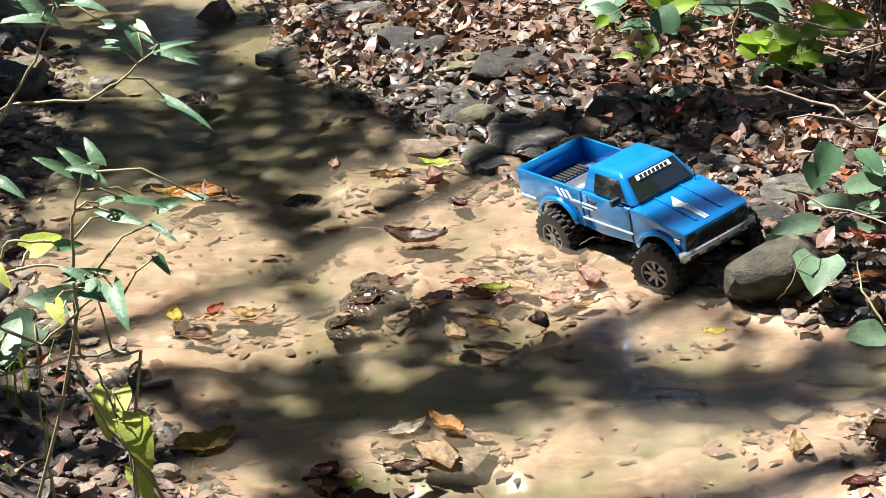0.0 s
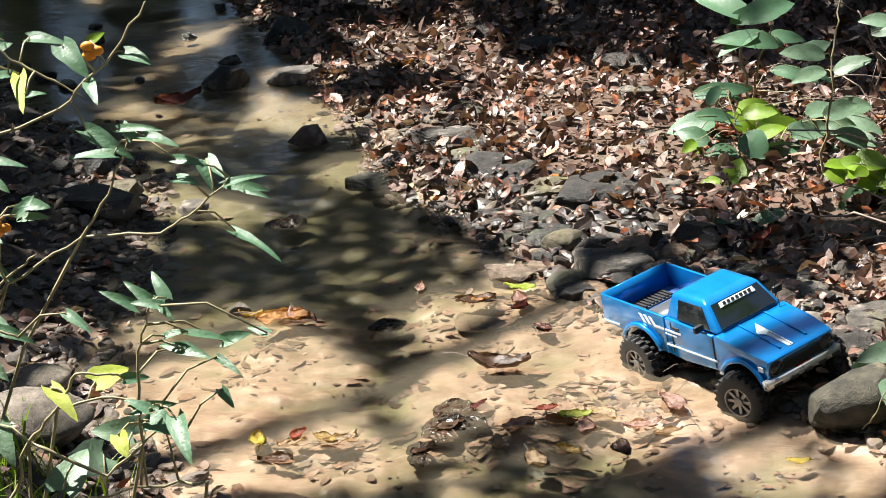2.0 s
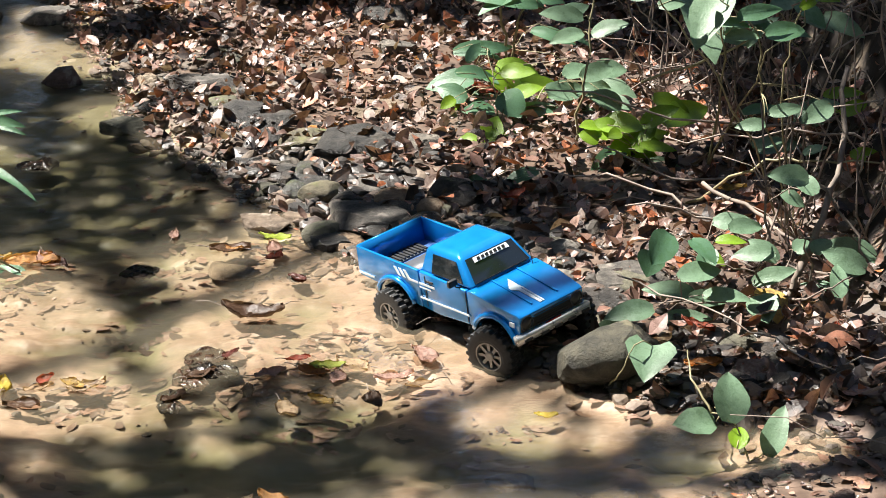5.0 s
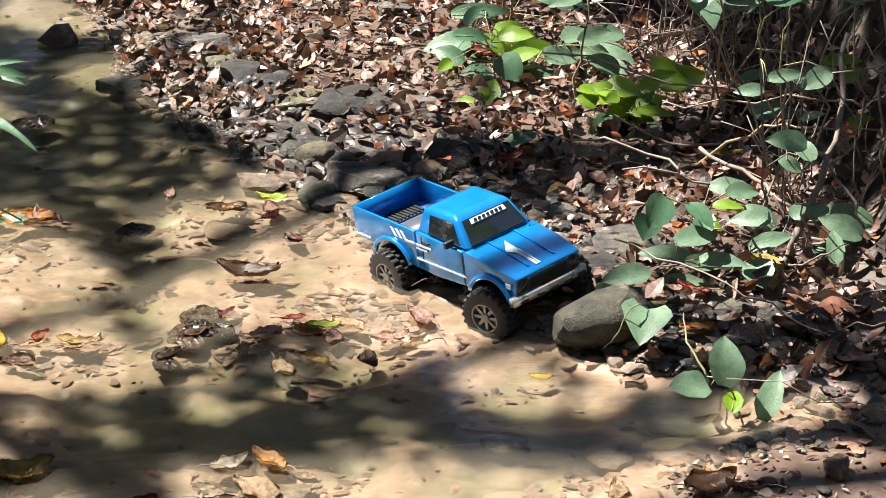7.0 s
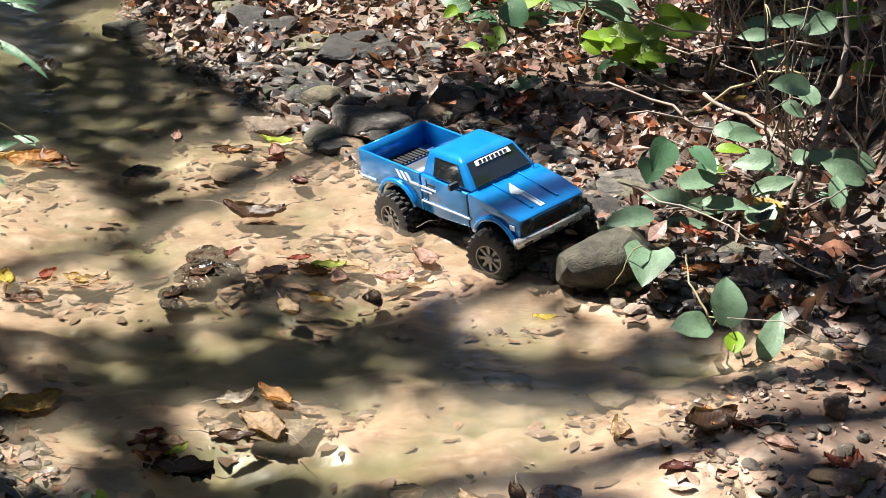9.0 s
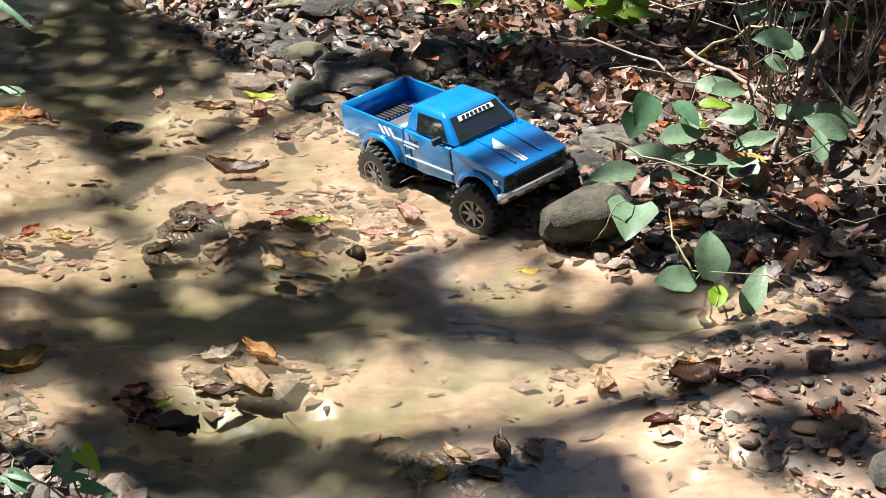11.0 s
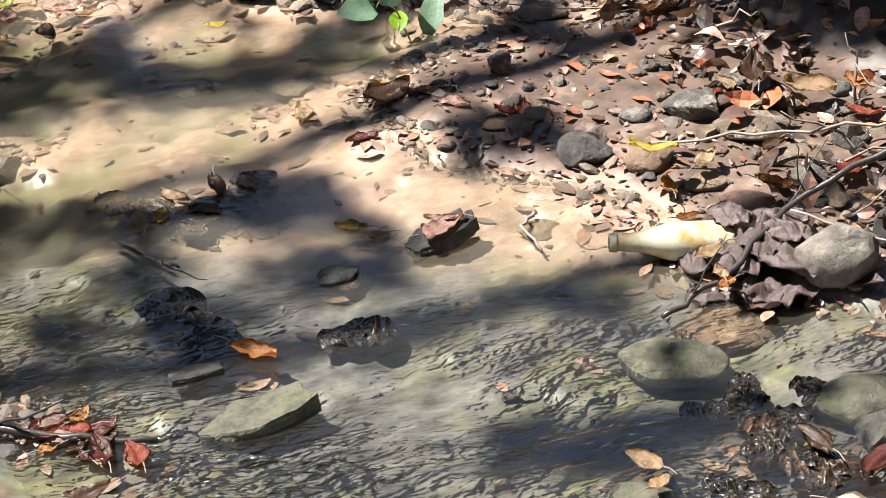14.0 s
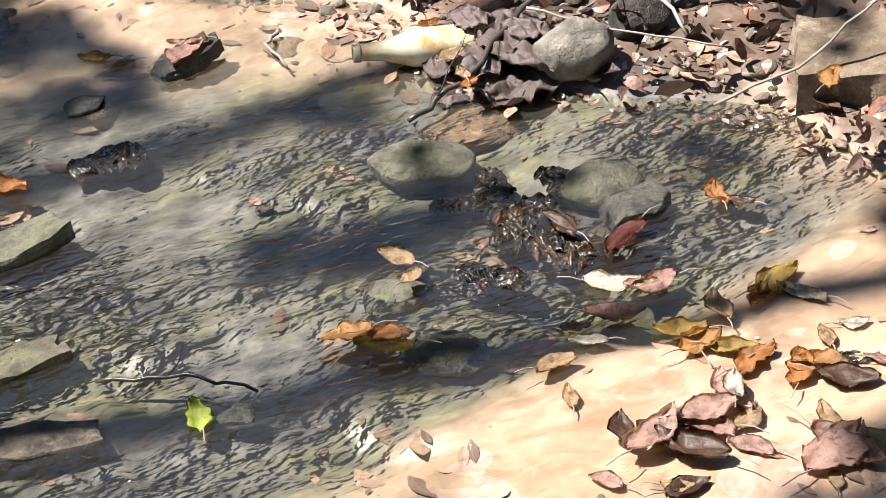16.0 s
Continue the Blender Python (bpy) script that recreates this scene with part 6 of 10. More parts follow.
def build_debris():
    """Small broken bits of leaf and bark over the shores and the gravel bar."""
    rnd = random.Random(29)
    spots = []
    while len(spots) < 6800:
        r = rnd.random()
        if r < 0.2:
            y = rnd.uniform(1.5, 3.2)
            x = right_bank(y) + abs(rnd.gauss(0, 0.35)) - 0.05
        elif r < 0.85:
            y = rnd.uniform(3.1, 7.0)
            x = right_bank(y) + abs(rnd.gauss(0, 0.5)) - 0.06
        else:
            y = rnd.uniform(1.9, 6.5)
            x = left_bank(y) - abs(rnd.gauss(0, 0.25)) + 0.05
        spots.append(((x, y, max(0.0, land(x, y)) + rnd.uniform(0.001, 0.006)), tilt_m(rnd, 0.3)))
    scatter_mesh("leaf_debris", spots, lambda: leaf_grid(rnd.uniform(0.006, 0.022), rnd.uniform(0.004, 0.011), rnd.uniform(-0.2, 0.2), rnd.uniform(-0.2, 0.3), rnd, 5), M_LITTER,
                 "broken bits of leaf and bark strewn on the shore", "leaf litter")


build_debris()
build_wet_leaves()
build_litter()
build_sunken()
build_gravel()
build_rubble()


def fallen_leaf(x, y, z, length, width, rz, tilt, curl, tone, label):
    """One fallen leaf with its stalk, lying on water, ground or a stone."""
    rnd = random.Random(int(x * 1000) * 31 + int(y * 1000))
    n = 17
    bm = bmesh.new()
    rows = []
    lobed = tone in ("red", "lime", "orange") and length > 0.05
    o = rnd.uniform(0, 60)
    bend = rnd.uniform(-0.16, 0.16) * length
    for i in range(n):
        t = i / (n - 1)
        w = width * 0.5 * (math.sin(math.pi * min(1, t * 0.96 + 0.03)) ** 0.75) * (1 - 0.25 * t)
        side = []
        for e in (0, 1):
            k = 1 + 0.22 * noise.noise((t * 5 + o, e * 9, 0.3)) + 0.12 * noise.noise((t * 17 + o, e * 9, 2.3))
            if lobed:
                k *= 0.72 + 0.38 * abs(math.sin(t * 9.4 + o))
            side.append(w * k)
        row = []
        for j in range(9):
            s = j / 4 - 1
            ww = side[0] if s < 0 else side[1]
            zz = 0.35 * curl * length * ((2 * t - 1) ** 2 - 0.35) + 0.2 * abs(curl) * length * s * s + 0.11 * length * noise.noise((x * 9 + t * 3, y * 9 + s * 2, 1.0))
            zz += 0.05 * length * abs(s) * noise.noise((t * 9 + o, s * 4, 5.0)) + 0.022 * length * noise.noise((t * 16 + o, s * 7, 8.0))
            row.append(bm.verts.new(((t - 0.5) * length, s * ww + bend * (t - 0.5) ** 2 * 4, zz - 0.03 * length * (1 - abs(s)))))
        rows.append(row)
    for a, b in zip(rows, rows[1:]):
        for j in range(8):
            bm.faces.new((a[j], b[j], b[j + 1], a[j + 1]))
    low = min(v.co.z for v in bm.verts)
    bmesh.ops.solidify(bm, geom=list(bm.faces), thickness=0.0007)
    T = link_mesh("fallen_leaf", bm, M_LEAF[tone], None, True)
    base = max(land(x, y), 0.0) if z is None else z
    T.matrix_world = pose(x, y, base - low + 0.0005, tilt * 0.5, 0, rz)
    bm = bmesh.new()
    e = Vector((-0.5 * length, 0, rows and curl * length * 0.22))
    tube(bm, [e, e + Vector((-0.2 * length, 0.02 * length, 0.05 * length)), e + Vector((-0.42 * length, 0.06 * length, 0.02 * length))], 0.0011, 0.0007, 5)
    part("stalk", bm, M_TWIG, T)
    return tagged(T, label, "fallen leaf", "fallen leaves")


fallen_leaf(0.044, 3.395, None, 0.069, 0.046, -29, -3, 0.10, "orange", "orange-red leaf floating beside a green one")
fallen_leaf(0.074, 3.414, None, 0.071, 0.037, 1, 8, 0.15, "lime", "yellow-green maple leaf floating on the creek")
fallen_leaf(-0.030, 4.129, None, 0.078, 0.040, 163, -2, 0.05, "lime", "yellow-green leaf lying on a shallow stone")
fallen_leaf(-0.092, 2.865, None, 0.071, 0.047, 29, -12, 0.35, "cream", "cream curled leaf stranded on sand")
fallen_leaf(-0.026, 2.870, None, 0.084, 0.049, 130, 12, 0.25, "orange", "orange-brown curled leaf stranded on sand")
fallen_leaf(-0.042, 2.775, None, 0.106, 0.065, 128, -2, 0.05, "tan", "wet tan leaf lying flat on sand")
fallen_leaf(-0.234, 2.732, None, 0.072, 0.048, 216, 6, 0.15, "maroon", "dark red leaf at the water edge")
fallen_leaf(-0.224, 2.679, None, 0.066, 0.035, 138, -3, 0.12, "orange", "wet orange leaf at the water edge")
fallen_leaf(-0.169, 2.640, None, 0.094, 0.063, 1, -2, 0.10, "brown", "dark wet leaf in the shallows")
fallen_leaf(0.398, 5.418, 0.050, 0.062, 0.040, 28, -9, 0.20, "orange", "orange leaf on the dark litter")
fallen_leaf(0.468, 3.169, None, 0.045, 0.030, 171, 3, 0.10, "yellow", "small yellow leaf under the water")
fallen_leaf(-0.545, 3.386, None, 0.058, 0.039, 96, 3, 0.10, "yellow", "yellow leaf lying on sand")
fallen_leaf(-0.468, 3.397, None, 0.048, 0.032, 62, -5, 0.20, "red", "small red leaf lying on sand")
fallen_leaf(-0.382, 3.360, None, 0.080, 0.044, 25, 3, 0.10, "tan", "narrow tan leaf lying on sand")
fallen_leaf(0.877, 2.518, 0.020, 0.035, 0.021, 24, 5, 0.10, "lime", "pale yellow-green leaf on gravel")
fallen_leaf(0.863, 2.571, 0.020, 0.059, 0.034, 111, 12, 0.25, "red", "red-brown leaf on gravel")
fallen_leaf(0.694, 2.742, None, 0.102, 0.065, 22, 18, 0.30, "brown", "curled brown leaf stranded in shallows")
fallen_leaf(0.747, 2.715, None, 0.071, 0.039, 161, 25, 0.30, "pink", "pinkish curled leaf stranded in shallows")
fallen_leaf(1.002, 2.265, 0.075, 0.080, 0.050, 153, 30, 0.15, "yellow", "yellow leaf draped on a tan cobble")
fallen_leaf(1.015, 2.232, 0.020, 0.056, 0.030, 83, 25, 0.30, "orange", "orange curled leaf among cobbles")
fallen_leaf(1.011, 2.142, 0.015, 0.037, 0.022, -2, 20, 0.20, "orange", "small orange leaf beside the bottle")
fallen_leaf(1.153, 2.132, 0.050, 0.064, 0.033, -37, 18, 0.25, "orange", "orange-brown leaf under the stick")
fallen_leaf(1.342, 2.404, 0.060, 0.090, 0.054, -39, 20, 0.30, "tan", "tan curled leaf on the gravel bar")
fallen_leaf(1.274, 2.481, 0.060, 0.111, 0.070, 73, -9, 0.30, "brown", "brown curled leaf on the gravel bar")
fallen_leaf(1.401, 2.357, 0.080, 0.059, 0.034, 101, -18, 0.30, "orange", "orange leaf caught in twigs")
fallen_leaf(0.890, 2.588, 0.010, 0.071, 0.044, 54, -8, 0.25, "red", "red-brown leaf on wet gravel")
fallen_leaf(0.879, 2.523, 0.010, 0.040, 0.026, 66, 6, 0.10, "lime", "pale yellow-green leaf on wet gravel")
fallen_leaf(0.608, 2.604, None, 0.060, 0.031, 188, 8, 0.15, "maroon", "dark red leaf in the shallows")
fallen_leaf(0.651, 2.264, 0.020, 0.055, 0.034, 155, 25, 0.30, "pink", "pinkish leaf lying against slate")
fallen_leaf(0.640, 2.235, 0.022, 0.088, 0.055, 30, -16, 0.12, "pink", "pink-red leaf draped on the slate wedge")
fallen_leaf(0.521, 2.325, None, 0.054, 0.033, 146, -6, 0.25, "ochre", "ochre leaf lying on sand")
fallen_leaf(0.551, 2.287, None, 0.044, 0.029, 170, 6, 0.15, "tan", "tan leaf lying on sand")
fallen_leaf(0.025, 1.926, None, 0.071, 0.047, 175, 10, 0.20, "red", "bright red-brown leaf at the water edge")
fallen_leaf(0.066, 1.869, None, 0.070, 0.037, 97, 12, 0.20, "maroon", "maroon wet leaf at the water edge")
fallen_leaf(0.128, 1.691, None, 0.048, 0.031, 141, 3, 0.10, "yellow", "small yellow star-shaped leaf under water")
fallen_leaf(0.716, 1.583, 0.020, 0.056, 0.038, 122, -5, 0.20, "tan", "tan leaf stranded on a mossy stone")
fallen_leaf(0.717, 1.539, 0.020, 0.037, 0.025, 27, 8, 0.15, "tan", "round tan leaf stranded on a mossy stone")
fallen_leaf(0.600, 1.478, 0.010, 0.072, 0.046, 170, 12, 0.15, "orange", "light orange leaf in the riffle")
fallen_leaf(0.649, 1.452, 0.010, 0.057, 0.034, -19, 16, 0.20, "orange", "orange-brown leaf in the riffle")
fallen_leaf(0.716, 1.438, 0.010, 0.029, 0.018, 8, 10, 0.15, "cream", "small cream leaf in the riffle")
fallen_leaf(1.000, 1.502, 0.006, 0.090, 0.046, 206, 8, 0.15, "maroon", "dark maroon curled leaf beside a wet rock")
fallen_leaf(0.946, 1.570, 0.006, 0.069, 0.042, 102, -4, 0.15, "brown", "dark wet leaf in a stranded mat")
fallen_leaf(0.633, 1.428, 0.010, 0.076, 0.042, 148, 55, 0.30, "ochre", "yellow-brown leaf standing curled against a stone")
fallen_leaf(0.610, 1.477, 0.005, 0.051, 0.029, 158, 8, 0.10, "pink", "pinkish leaf lying in the riffle")
fallen_leaf(0.700, 1.391, 0.050, 0.026, 0.017, 175, 15, 0.30, "cream", "small cream leaf on the green stone")
fallen_leaf(0.391, 1.426, None, 0.060, 0.039, 83, -6, 0.15, "lime", "pale yellow-green leaf floating in the riffle")
fallen_leaf(1.166, 1.544, None, 0.056, 0.038, 80, 18, 0.30, "orange", "orange curled leaf in the shallows")
fallen_leaf(1.187, 1.513, None, 0.040, 0.025, 135, -6, 0.20, "brown", "dark leaf in the shallows")
fallen_leaf(1.345, 1.554, 0.125, 0.060, 0.036, 41, 15, 0.20, "orange", "orange leaf resting on the stone slab")
fallen_leaf(1.131, 1.340, None, 0.079, 0.046, 19, 6, 0.12, "ochre", "ochre leaf stranded on the sandbar")
fallen_leaf(1.149, 1.303, None, 0.067, 0.034, 126, -3, 0.15, "cream", "bleached leaf stranded on the sandbar")
fallen_leaf(0.972, 1.300, None, 0.069, 0.045, 155, -5, 0.15, "ochre", "ochre curled leaf on the sandbar")
fallen_leaf(0.984, 1.272, None, 0.069, 0.042, 13, 6, 0.12, "orange", "orange-brown leaf on the sandbar")
fallen_leaf(0.807, 1.320, None, 0.057, 0.035, 4, -4, 0.12, "tan", "tan torn leaf at the sandbar edge")
fallen_leaf(0.966, 1.171, 0.015, 0.052, 0.028, 66, 10, 0.10, "cream", "white bleached leaf with a long stalk")
fallen_leaf(0.925, 1.151, 0.008, 0.079, 0.049, 0, 5, 0.07, "pink", "pink wet leaf on the sandbar")
fallen_leaf(0.845, 1.137, 0.010, 0.095, 0.048, 25, 7, 0.15, "pink", "large pinkish leaf crumpled on the sandbar")
fallen_leaf(0.816, 1.166, 0.010, 0.054, 0.036, 73, 15, 0.20, "brown", "dark brown crumpled leaf on the sandbar")
fallen_leaf(0.869, 1.103, 0.006, 0.094, 0.048, 127, 6, 0.10, "brown", "dark brown leaf on the sandbar")
fallen_leaf(1.065, 1.173, None, 0.071, 0.045, 49, -2, 0.07, "orange", "orange-brown leaf in shallow water")
fallen_leaf(1.101, 1.132, None, 0.077, 0.046, -39, 6, 0.10, "brown", "black wet leaf in shallow water")
fallen_leaf(1.019, 1.027, None, 0.107, 0.071, 21, 3, 0.06, "pink", "large pink-tan leaf in shallow water")
fallen_leaf(0.963, 1.123, None, 0.055, 0.035, 30, -3, 0.10, "tan", "tan leaf on the sandbar")
fallen_leaf(0.797, 1.255, None, 0.042, 0.023, 71, 5, 0.10, "tan", "small tan leaf at the sandbar edge")
fallen_leaf(0.306, 2.028, None, 0.075, 0.042, -39, -8, 0.30, "orange", "orange-brown leaf in the riffle")
fallen_leaf(0.830, 1.061, None, 0.040, 0.024, -29, 5, 0.10, "tan", "tan leaf on the sandbar")
fallen_leaf(-0.560, 4.014, None, 0.126, 0.074, -1, 6, 0.15, "orange", "orange-brown leaf on the creek bed")
fallen_leaf(-0.640, 4.051, None, 0.060, 0.036, 170, -4, 0.20, "ochre", "ochre leaf on the creek bed")
fallen_leaf(0.269, 3.442, None, 0.087, 0.049, 112, 8, 0.20, "pink", "pinkish curled leaf lying on sand")
fallen_leaf(0.347, 3.638, 0.010, 0.146, 0.074, 50, -7, 0.20, "pink", "large pinkish leaf caked on the shore")
fallen_leaf(0.462, 3.544, 0.020, 0.059, 0.040, -5, -12, 0.30, "orange", "orange-red leaf on the shore")
fallen_leaf(0.315, 3.605, 0.010, 0.096, 0.053, 147, -8, 0.30, "brown", "brown curled leaf on the shore")
fallen_leaf(-0.429, 2.860, None, 0.110, 0.074, 27, 3, 0.10, "ochre", "ochre leaf lying under the water")
fallen_leaf(-0.787, 3.262, 0.020, 0.055, 0.037, 215, 14, 0.30, "red", "red-brown leaf on the shore")
fallen_leaf(-0.650, 2.888, 0.020, 0.080, 0.041, 29, 20, 0.40, "brown", "brown curled leaf on the shore")
fallen_leaf(-0.214, 2.694, None, 0.076, 0.046, 86, -6, 0.20, "maroon", "dark red wet leaf at the near shore")
fallen_leaf(-0.182, 2.699, None, 0.048, 0.025, 44, 10, 0.20, "lime", "green-yellow leaf at the near shore")
fallen_leaf(-0.617, 6.083, 0.030, 0.096, 0.058, 174, -8, 0.20, "orange", "orange leaf on the far riffle stones")
fallen_leaf(-1.102, 5.906, 0.010, 0.170, 0.093, 36, 14, 0.35, "maroon", "dark red wet leaf clump in the creek")
fallen_leaf(-0.404, 6.094, 0.040, 0.096, 0.057, 189, 20, 0.30, "orange", "orange leaf on the upper litter")
fallen_leaf(0.098, 4.847, 0.020, 0.125, 0.069, 18, 12, 0.20, "orange", "orange leaf at the damp shore")
fallen_leaf(0.018, 4.547, None, 0.088, 0.060, -38, -2, 0.10, "orange", "orange leaf under the shallow water")
fallen_leaf(0.550, 5.035, 0.060, 0.097, 0.055, 129, -11, 0.30, "red", "red-brown leaf on the litter")
fallen_leaf(0.522, 4.217, 0.050, 0.083, 0.055, 44, -10, 0.30, "red", "red-brown leaf on dark litter")
fallen_leaf(0.809, 3.451, 0.040, 0.082, 0.043, 132, 16, 0.30, "red", "red leaf under the shrub")
fallen_leaf(1.026, 4.150, 0.080, 0.069, 0.038, 5, 18, 0.30, "ochre", "ochre leaf on dark litter")
fallen_leaf(-0.074, 3.674, None, 0.134, 0.079, -14, -5, 0.25, "brown", "thin curled brown leaf in the shallows")
fallen_leaf(-0.525, 4.011, None, 0.104, 0.064, 126, 4, 0.10, "pink", "pinkish leaf under the water")
fallen_leaf(-0.130, 4.062, None, 0.093, 0.058, 8, 8, 0.20, "brown", "brown leaf on a sand spit")
fallen_leaf(-0.029, 4.050, None, 0.066, 0.042, 91, -6, 0.25, "pink", "pinkish leaf on a sand spit")
fallen_leaf(0.939, 1.083, None, 0.056, 0.033, 128, 3, 0.08, "pink", "pinkish leaf lying on the wet sandbar")
fallen_leaf(1.170, 1.218, None, 0.041, 0.022, -18, 3, 0.08, "cream", "bleached leaf lying on the wet sandbar")
fallen_leaf(1.043, 1.085, None, 0.054, 0.029, 83, 3, 0.08, "tan", "tan leaf lying on the wet sandbar")
fallen_leaf(0.991, 1.402, None, 0.073, 0.046, 178, 3, 0.08, "pink", "pinkish leaf lying on the wet sandbar")
fallen_leaf(1.156, 1.147, None, 0.038, 0.020, 119, 3, 0.08, "pink", "pinkish leaf lying on the wet sandbar")
fallen_leaf(1.095, 1.322, None, 0.051, 0.034, 220, 3, 0.08, "orange", "orange-brown leaf lying on the wet sandbar")
fallen_leaf(0.989, 1.404, None, 0.044, 0.029, 161, 3, 0.08, "tan", "tan leaf lying on the wet sandbar")
fallen_leaf(1.070, 1.021, None, 0.061, 0.041, 114, 3, 0.08, "tan", "tan leaf lying on the wet sandbar")
fallen_leaf(0.865, 1.339, None, 0.049, 0.026, 153, 3, 0.08, "cream", "bleached leaf lying on the wet sandbar")
fallen_leaf(0.766, 1.108, None, 0.042, 0.027, 127, 3, 0.08, "pink", "pinkish leaf lying on the wet sandbar")
fallen_leaf(0.945, 1.429, None, 0.075, 0.047, -29, 3, 0.08, "cream", "bleached leaf lying on the wet sandbar")
fallen_leaf(0.838, 1.057, None, 0.058, 0.036, 2, 3, 0.08, "brown", "soaked brown leaf lying on the wet sandbar")
fallen_leaf(0.919, 1.371, None, 0.078, 0.043, -26, 3, 0.08, "pink", "pinkish leaf lying on the wet sandbar")
fallen_leaf(1.049, 1.226, None, 0.035, 0.018, 16, 3, 0.08, "pink", "pinkish leaf lying on the wet sandbar")
fallen_leaf(0.864, 1.371, None, 0.039, 0.023, -18, 3, 0.08, "pink", "pinkish leaf lying on the wet sandbar")
fallen_leaf(0.992, 0.992, None, 0.033, 0.022, 63, 3, 0.08, "tan", "tan leaf lying on the wet sandbar")
fallen_leaf(1.126, 1.213, None, 0.042, 0.026, 76, 3, 0.08, "tan", "tan leaf lying on the wet sandbar")
fallen_leaf(1.039, 1.325, None, 0.063, 0.037, 82, 3, 0.08, "tan", "tan leaf lying on the wet sandbar")
fallen_leaf(0.876, 3.290, 0.035, 0.052, 0.030, 213, 7, 0.16, "red", "red-brown leaf under the bank shrub")
fallen_leaf(0.761, 3.154, 0.035, 0.064, 0.033, 67, -3, 0.26, "tan", "tan leaf under the bank shrub")
fallen_leaf(1.075, 3.426, 0.035, 0.054, 0.033, 53, 13, 0.25, "red", "red-brown leaf under the bank shrub")
fallen_leaf(0.965, 3.288, 0.035, 0.082, 0.053, 134, -10, 0.22, "brown", "dark brown leaf under the bank shrub")
fallen_leaf(0.782, 3.291, 0.035, 0.075, 0.047, 183, 13, 0.20, "orange", "orange leaf under the bank shrub")
fallen_leaf(0.710, 3.235, 0.035, 0.063, 0.039, 195, 5, 0.29, "brown", "dark brown leaf under the bank shrub")
fallen_leaf(0.713, 3.384, 0.035, 0.049, 0.032, 185, 4, 0.18, "tan", "tan leaf under the bank shrub")
fallen_leaf(1.190, 3.535, 0.035, 0.049, 0.029, 217, -7, 0.27, "orange", "orange leaf under the bank shrub")
fallen_leaf(0.701, 3.342, 0.035, 0.064, 0.040, 168, 14, 0.28, "tan", "tan leaf under the bank shrub")
fallen_leaf(0.699, 3.579, 0.035, 0.049, 0.029, 44, 13, 0.26, "tan", "tan leaf under the bank shrub")
fallen_leaf(1.084, 3.295, 0.035, 0.054, 0.034, 199, -7, 0.24, "orange", "orange leaf under the bank shrub")
fallen_leaf(0.806, 3.179, 0.035, 0.067, 0.044, 214, -10, 0.25, "orange", "orange leaf under the bank shrub")
fallen_leaf(0.956, 3.518, 0.035, 0.070, 0.044, 94, 7, 0.29, "orange", "orange leaf under the bank shrub")
fallen_leaf(1.121, 3.434, 0.035, 0.080, 0.040, 124, 9, 0.29, "brown", "dark brown leaf under the bank shrub")
fallen_leaf(1.052, 3.554, 0.035, 0.057, 0.031, 54, 14, 0.15, "tan", "tan leaf under the bank shrub")
fallen_leaf(0.725, 3.403, 0.035, 0.054, 0.035, 36, 8, 0.26, "tan", "tan leaf under the bank shrub")
fallen_leaf(0.044, 1.865, None, 0.032, 0.020, 118, 10, 0.15, "maroon", "maroon leaf at the near water edge")
fallen_leaf(0.072, 1.910, None, 0.033, 0.020, 182, 11, 0.21, "maroon", "maroon leaf at the near water edge")
fallen_leaf(0.110, 1.847, None, 0.057, 0.038, 97, -6, 0.14, "red", "red-brown leaf at the near water edge")
fallen_leaf(0.037, 1.780, None, 0.064, 0.034, 8, -4, 0.17, "brown", "dark brown leaf at the near water edge")
fallen_leaf(0.035, 1.887, None, 0.032, 0.020, 210, 14, 0.11, "brown", "dark brown leaf at the near water edge")
fallen_leaf(0.070, 1.886, None, 0.050, 0.026, 38, -8, 0.13, "brown", "dark brown leaf at the near water edge")
fallen_leaf(0.070, 1.915, None, 0.064, 0.043, 24, -8, 0.15, "maroon", "maroon leaf at the near water edge")
fallen_leaf(0.050, 1.958, None, 0.042, 0.025, 40, 12, 0.25, "orange", "orange leaf at the near water edge")
fallen_leaf(0.039, 1.738, None, 0.048, 0.024, -32, 13, 0.25, "maroon", "maroon leaf at the near water edge")
fallen_leaf(0.012, 1.691, None, 0.030, 0.015, 9, 9, 0.12, "orange", "orange leaf at the near water edge")
fallen_leaf(0.000, 1.903, None, 0.034, 0.022, 24, 13, 0.15, "orange", "orange leaf at the near water edge")
fallen_leaf(0.004, 1.955, None, 0.058, 0.035, 194, 7, 0.19, "maroon", "maroon leaf at the near water edge")
fallen_leaf(0.043, 1.963, None, 0.038, 0.021, 31, 8, 0.16, "brown", "dark brown leaf at the near water edge")
fallen_leaf(0.036, 1.716, None, 0.030, 0.016, 111, -4, 0.24, "orange", "orange leaf at the near water edge")
fallen_leaf(1.089, 1.965, 0.040, 0.059, 0.038, -17, 16, 0.18, "tan", "tan leaf on the gravel bar")
fallen_leaf(1.091, 1.963, 0.040, 0.040, 0.026, 47, -8, 0.26, "orange", "orange leaf on the gravel bar")
fallen_leaf(0.979, 1.994, 0.040, 0.056, 0.033, 199, 6, 0.21, "tan", "tan leaf on the gravel bar")
fallen_leaf(0.973, 1.937, 0.040, 0.040, 0.024, 85, 8, 0.22, "tan", "tan leaf on the gravel bar")
fallen_leaf(0.969, 1.909, 0.040, 0.036, 0.020, 199, -4, 0.24, "orange", "orange leaf on the gravel bar")
fallen_leaf(1.190, 2.482, 0.040, 0.051, 0.034, 6, 11, 0.15, "red", "red-brown leaf on the gravel bar")
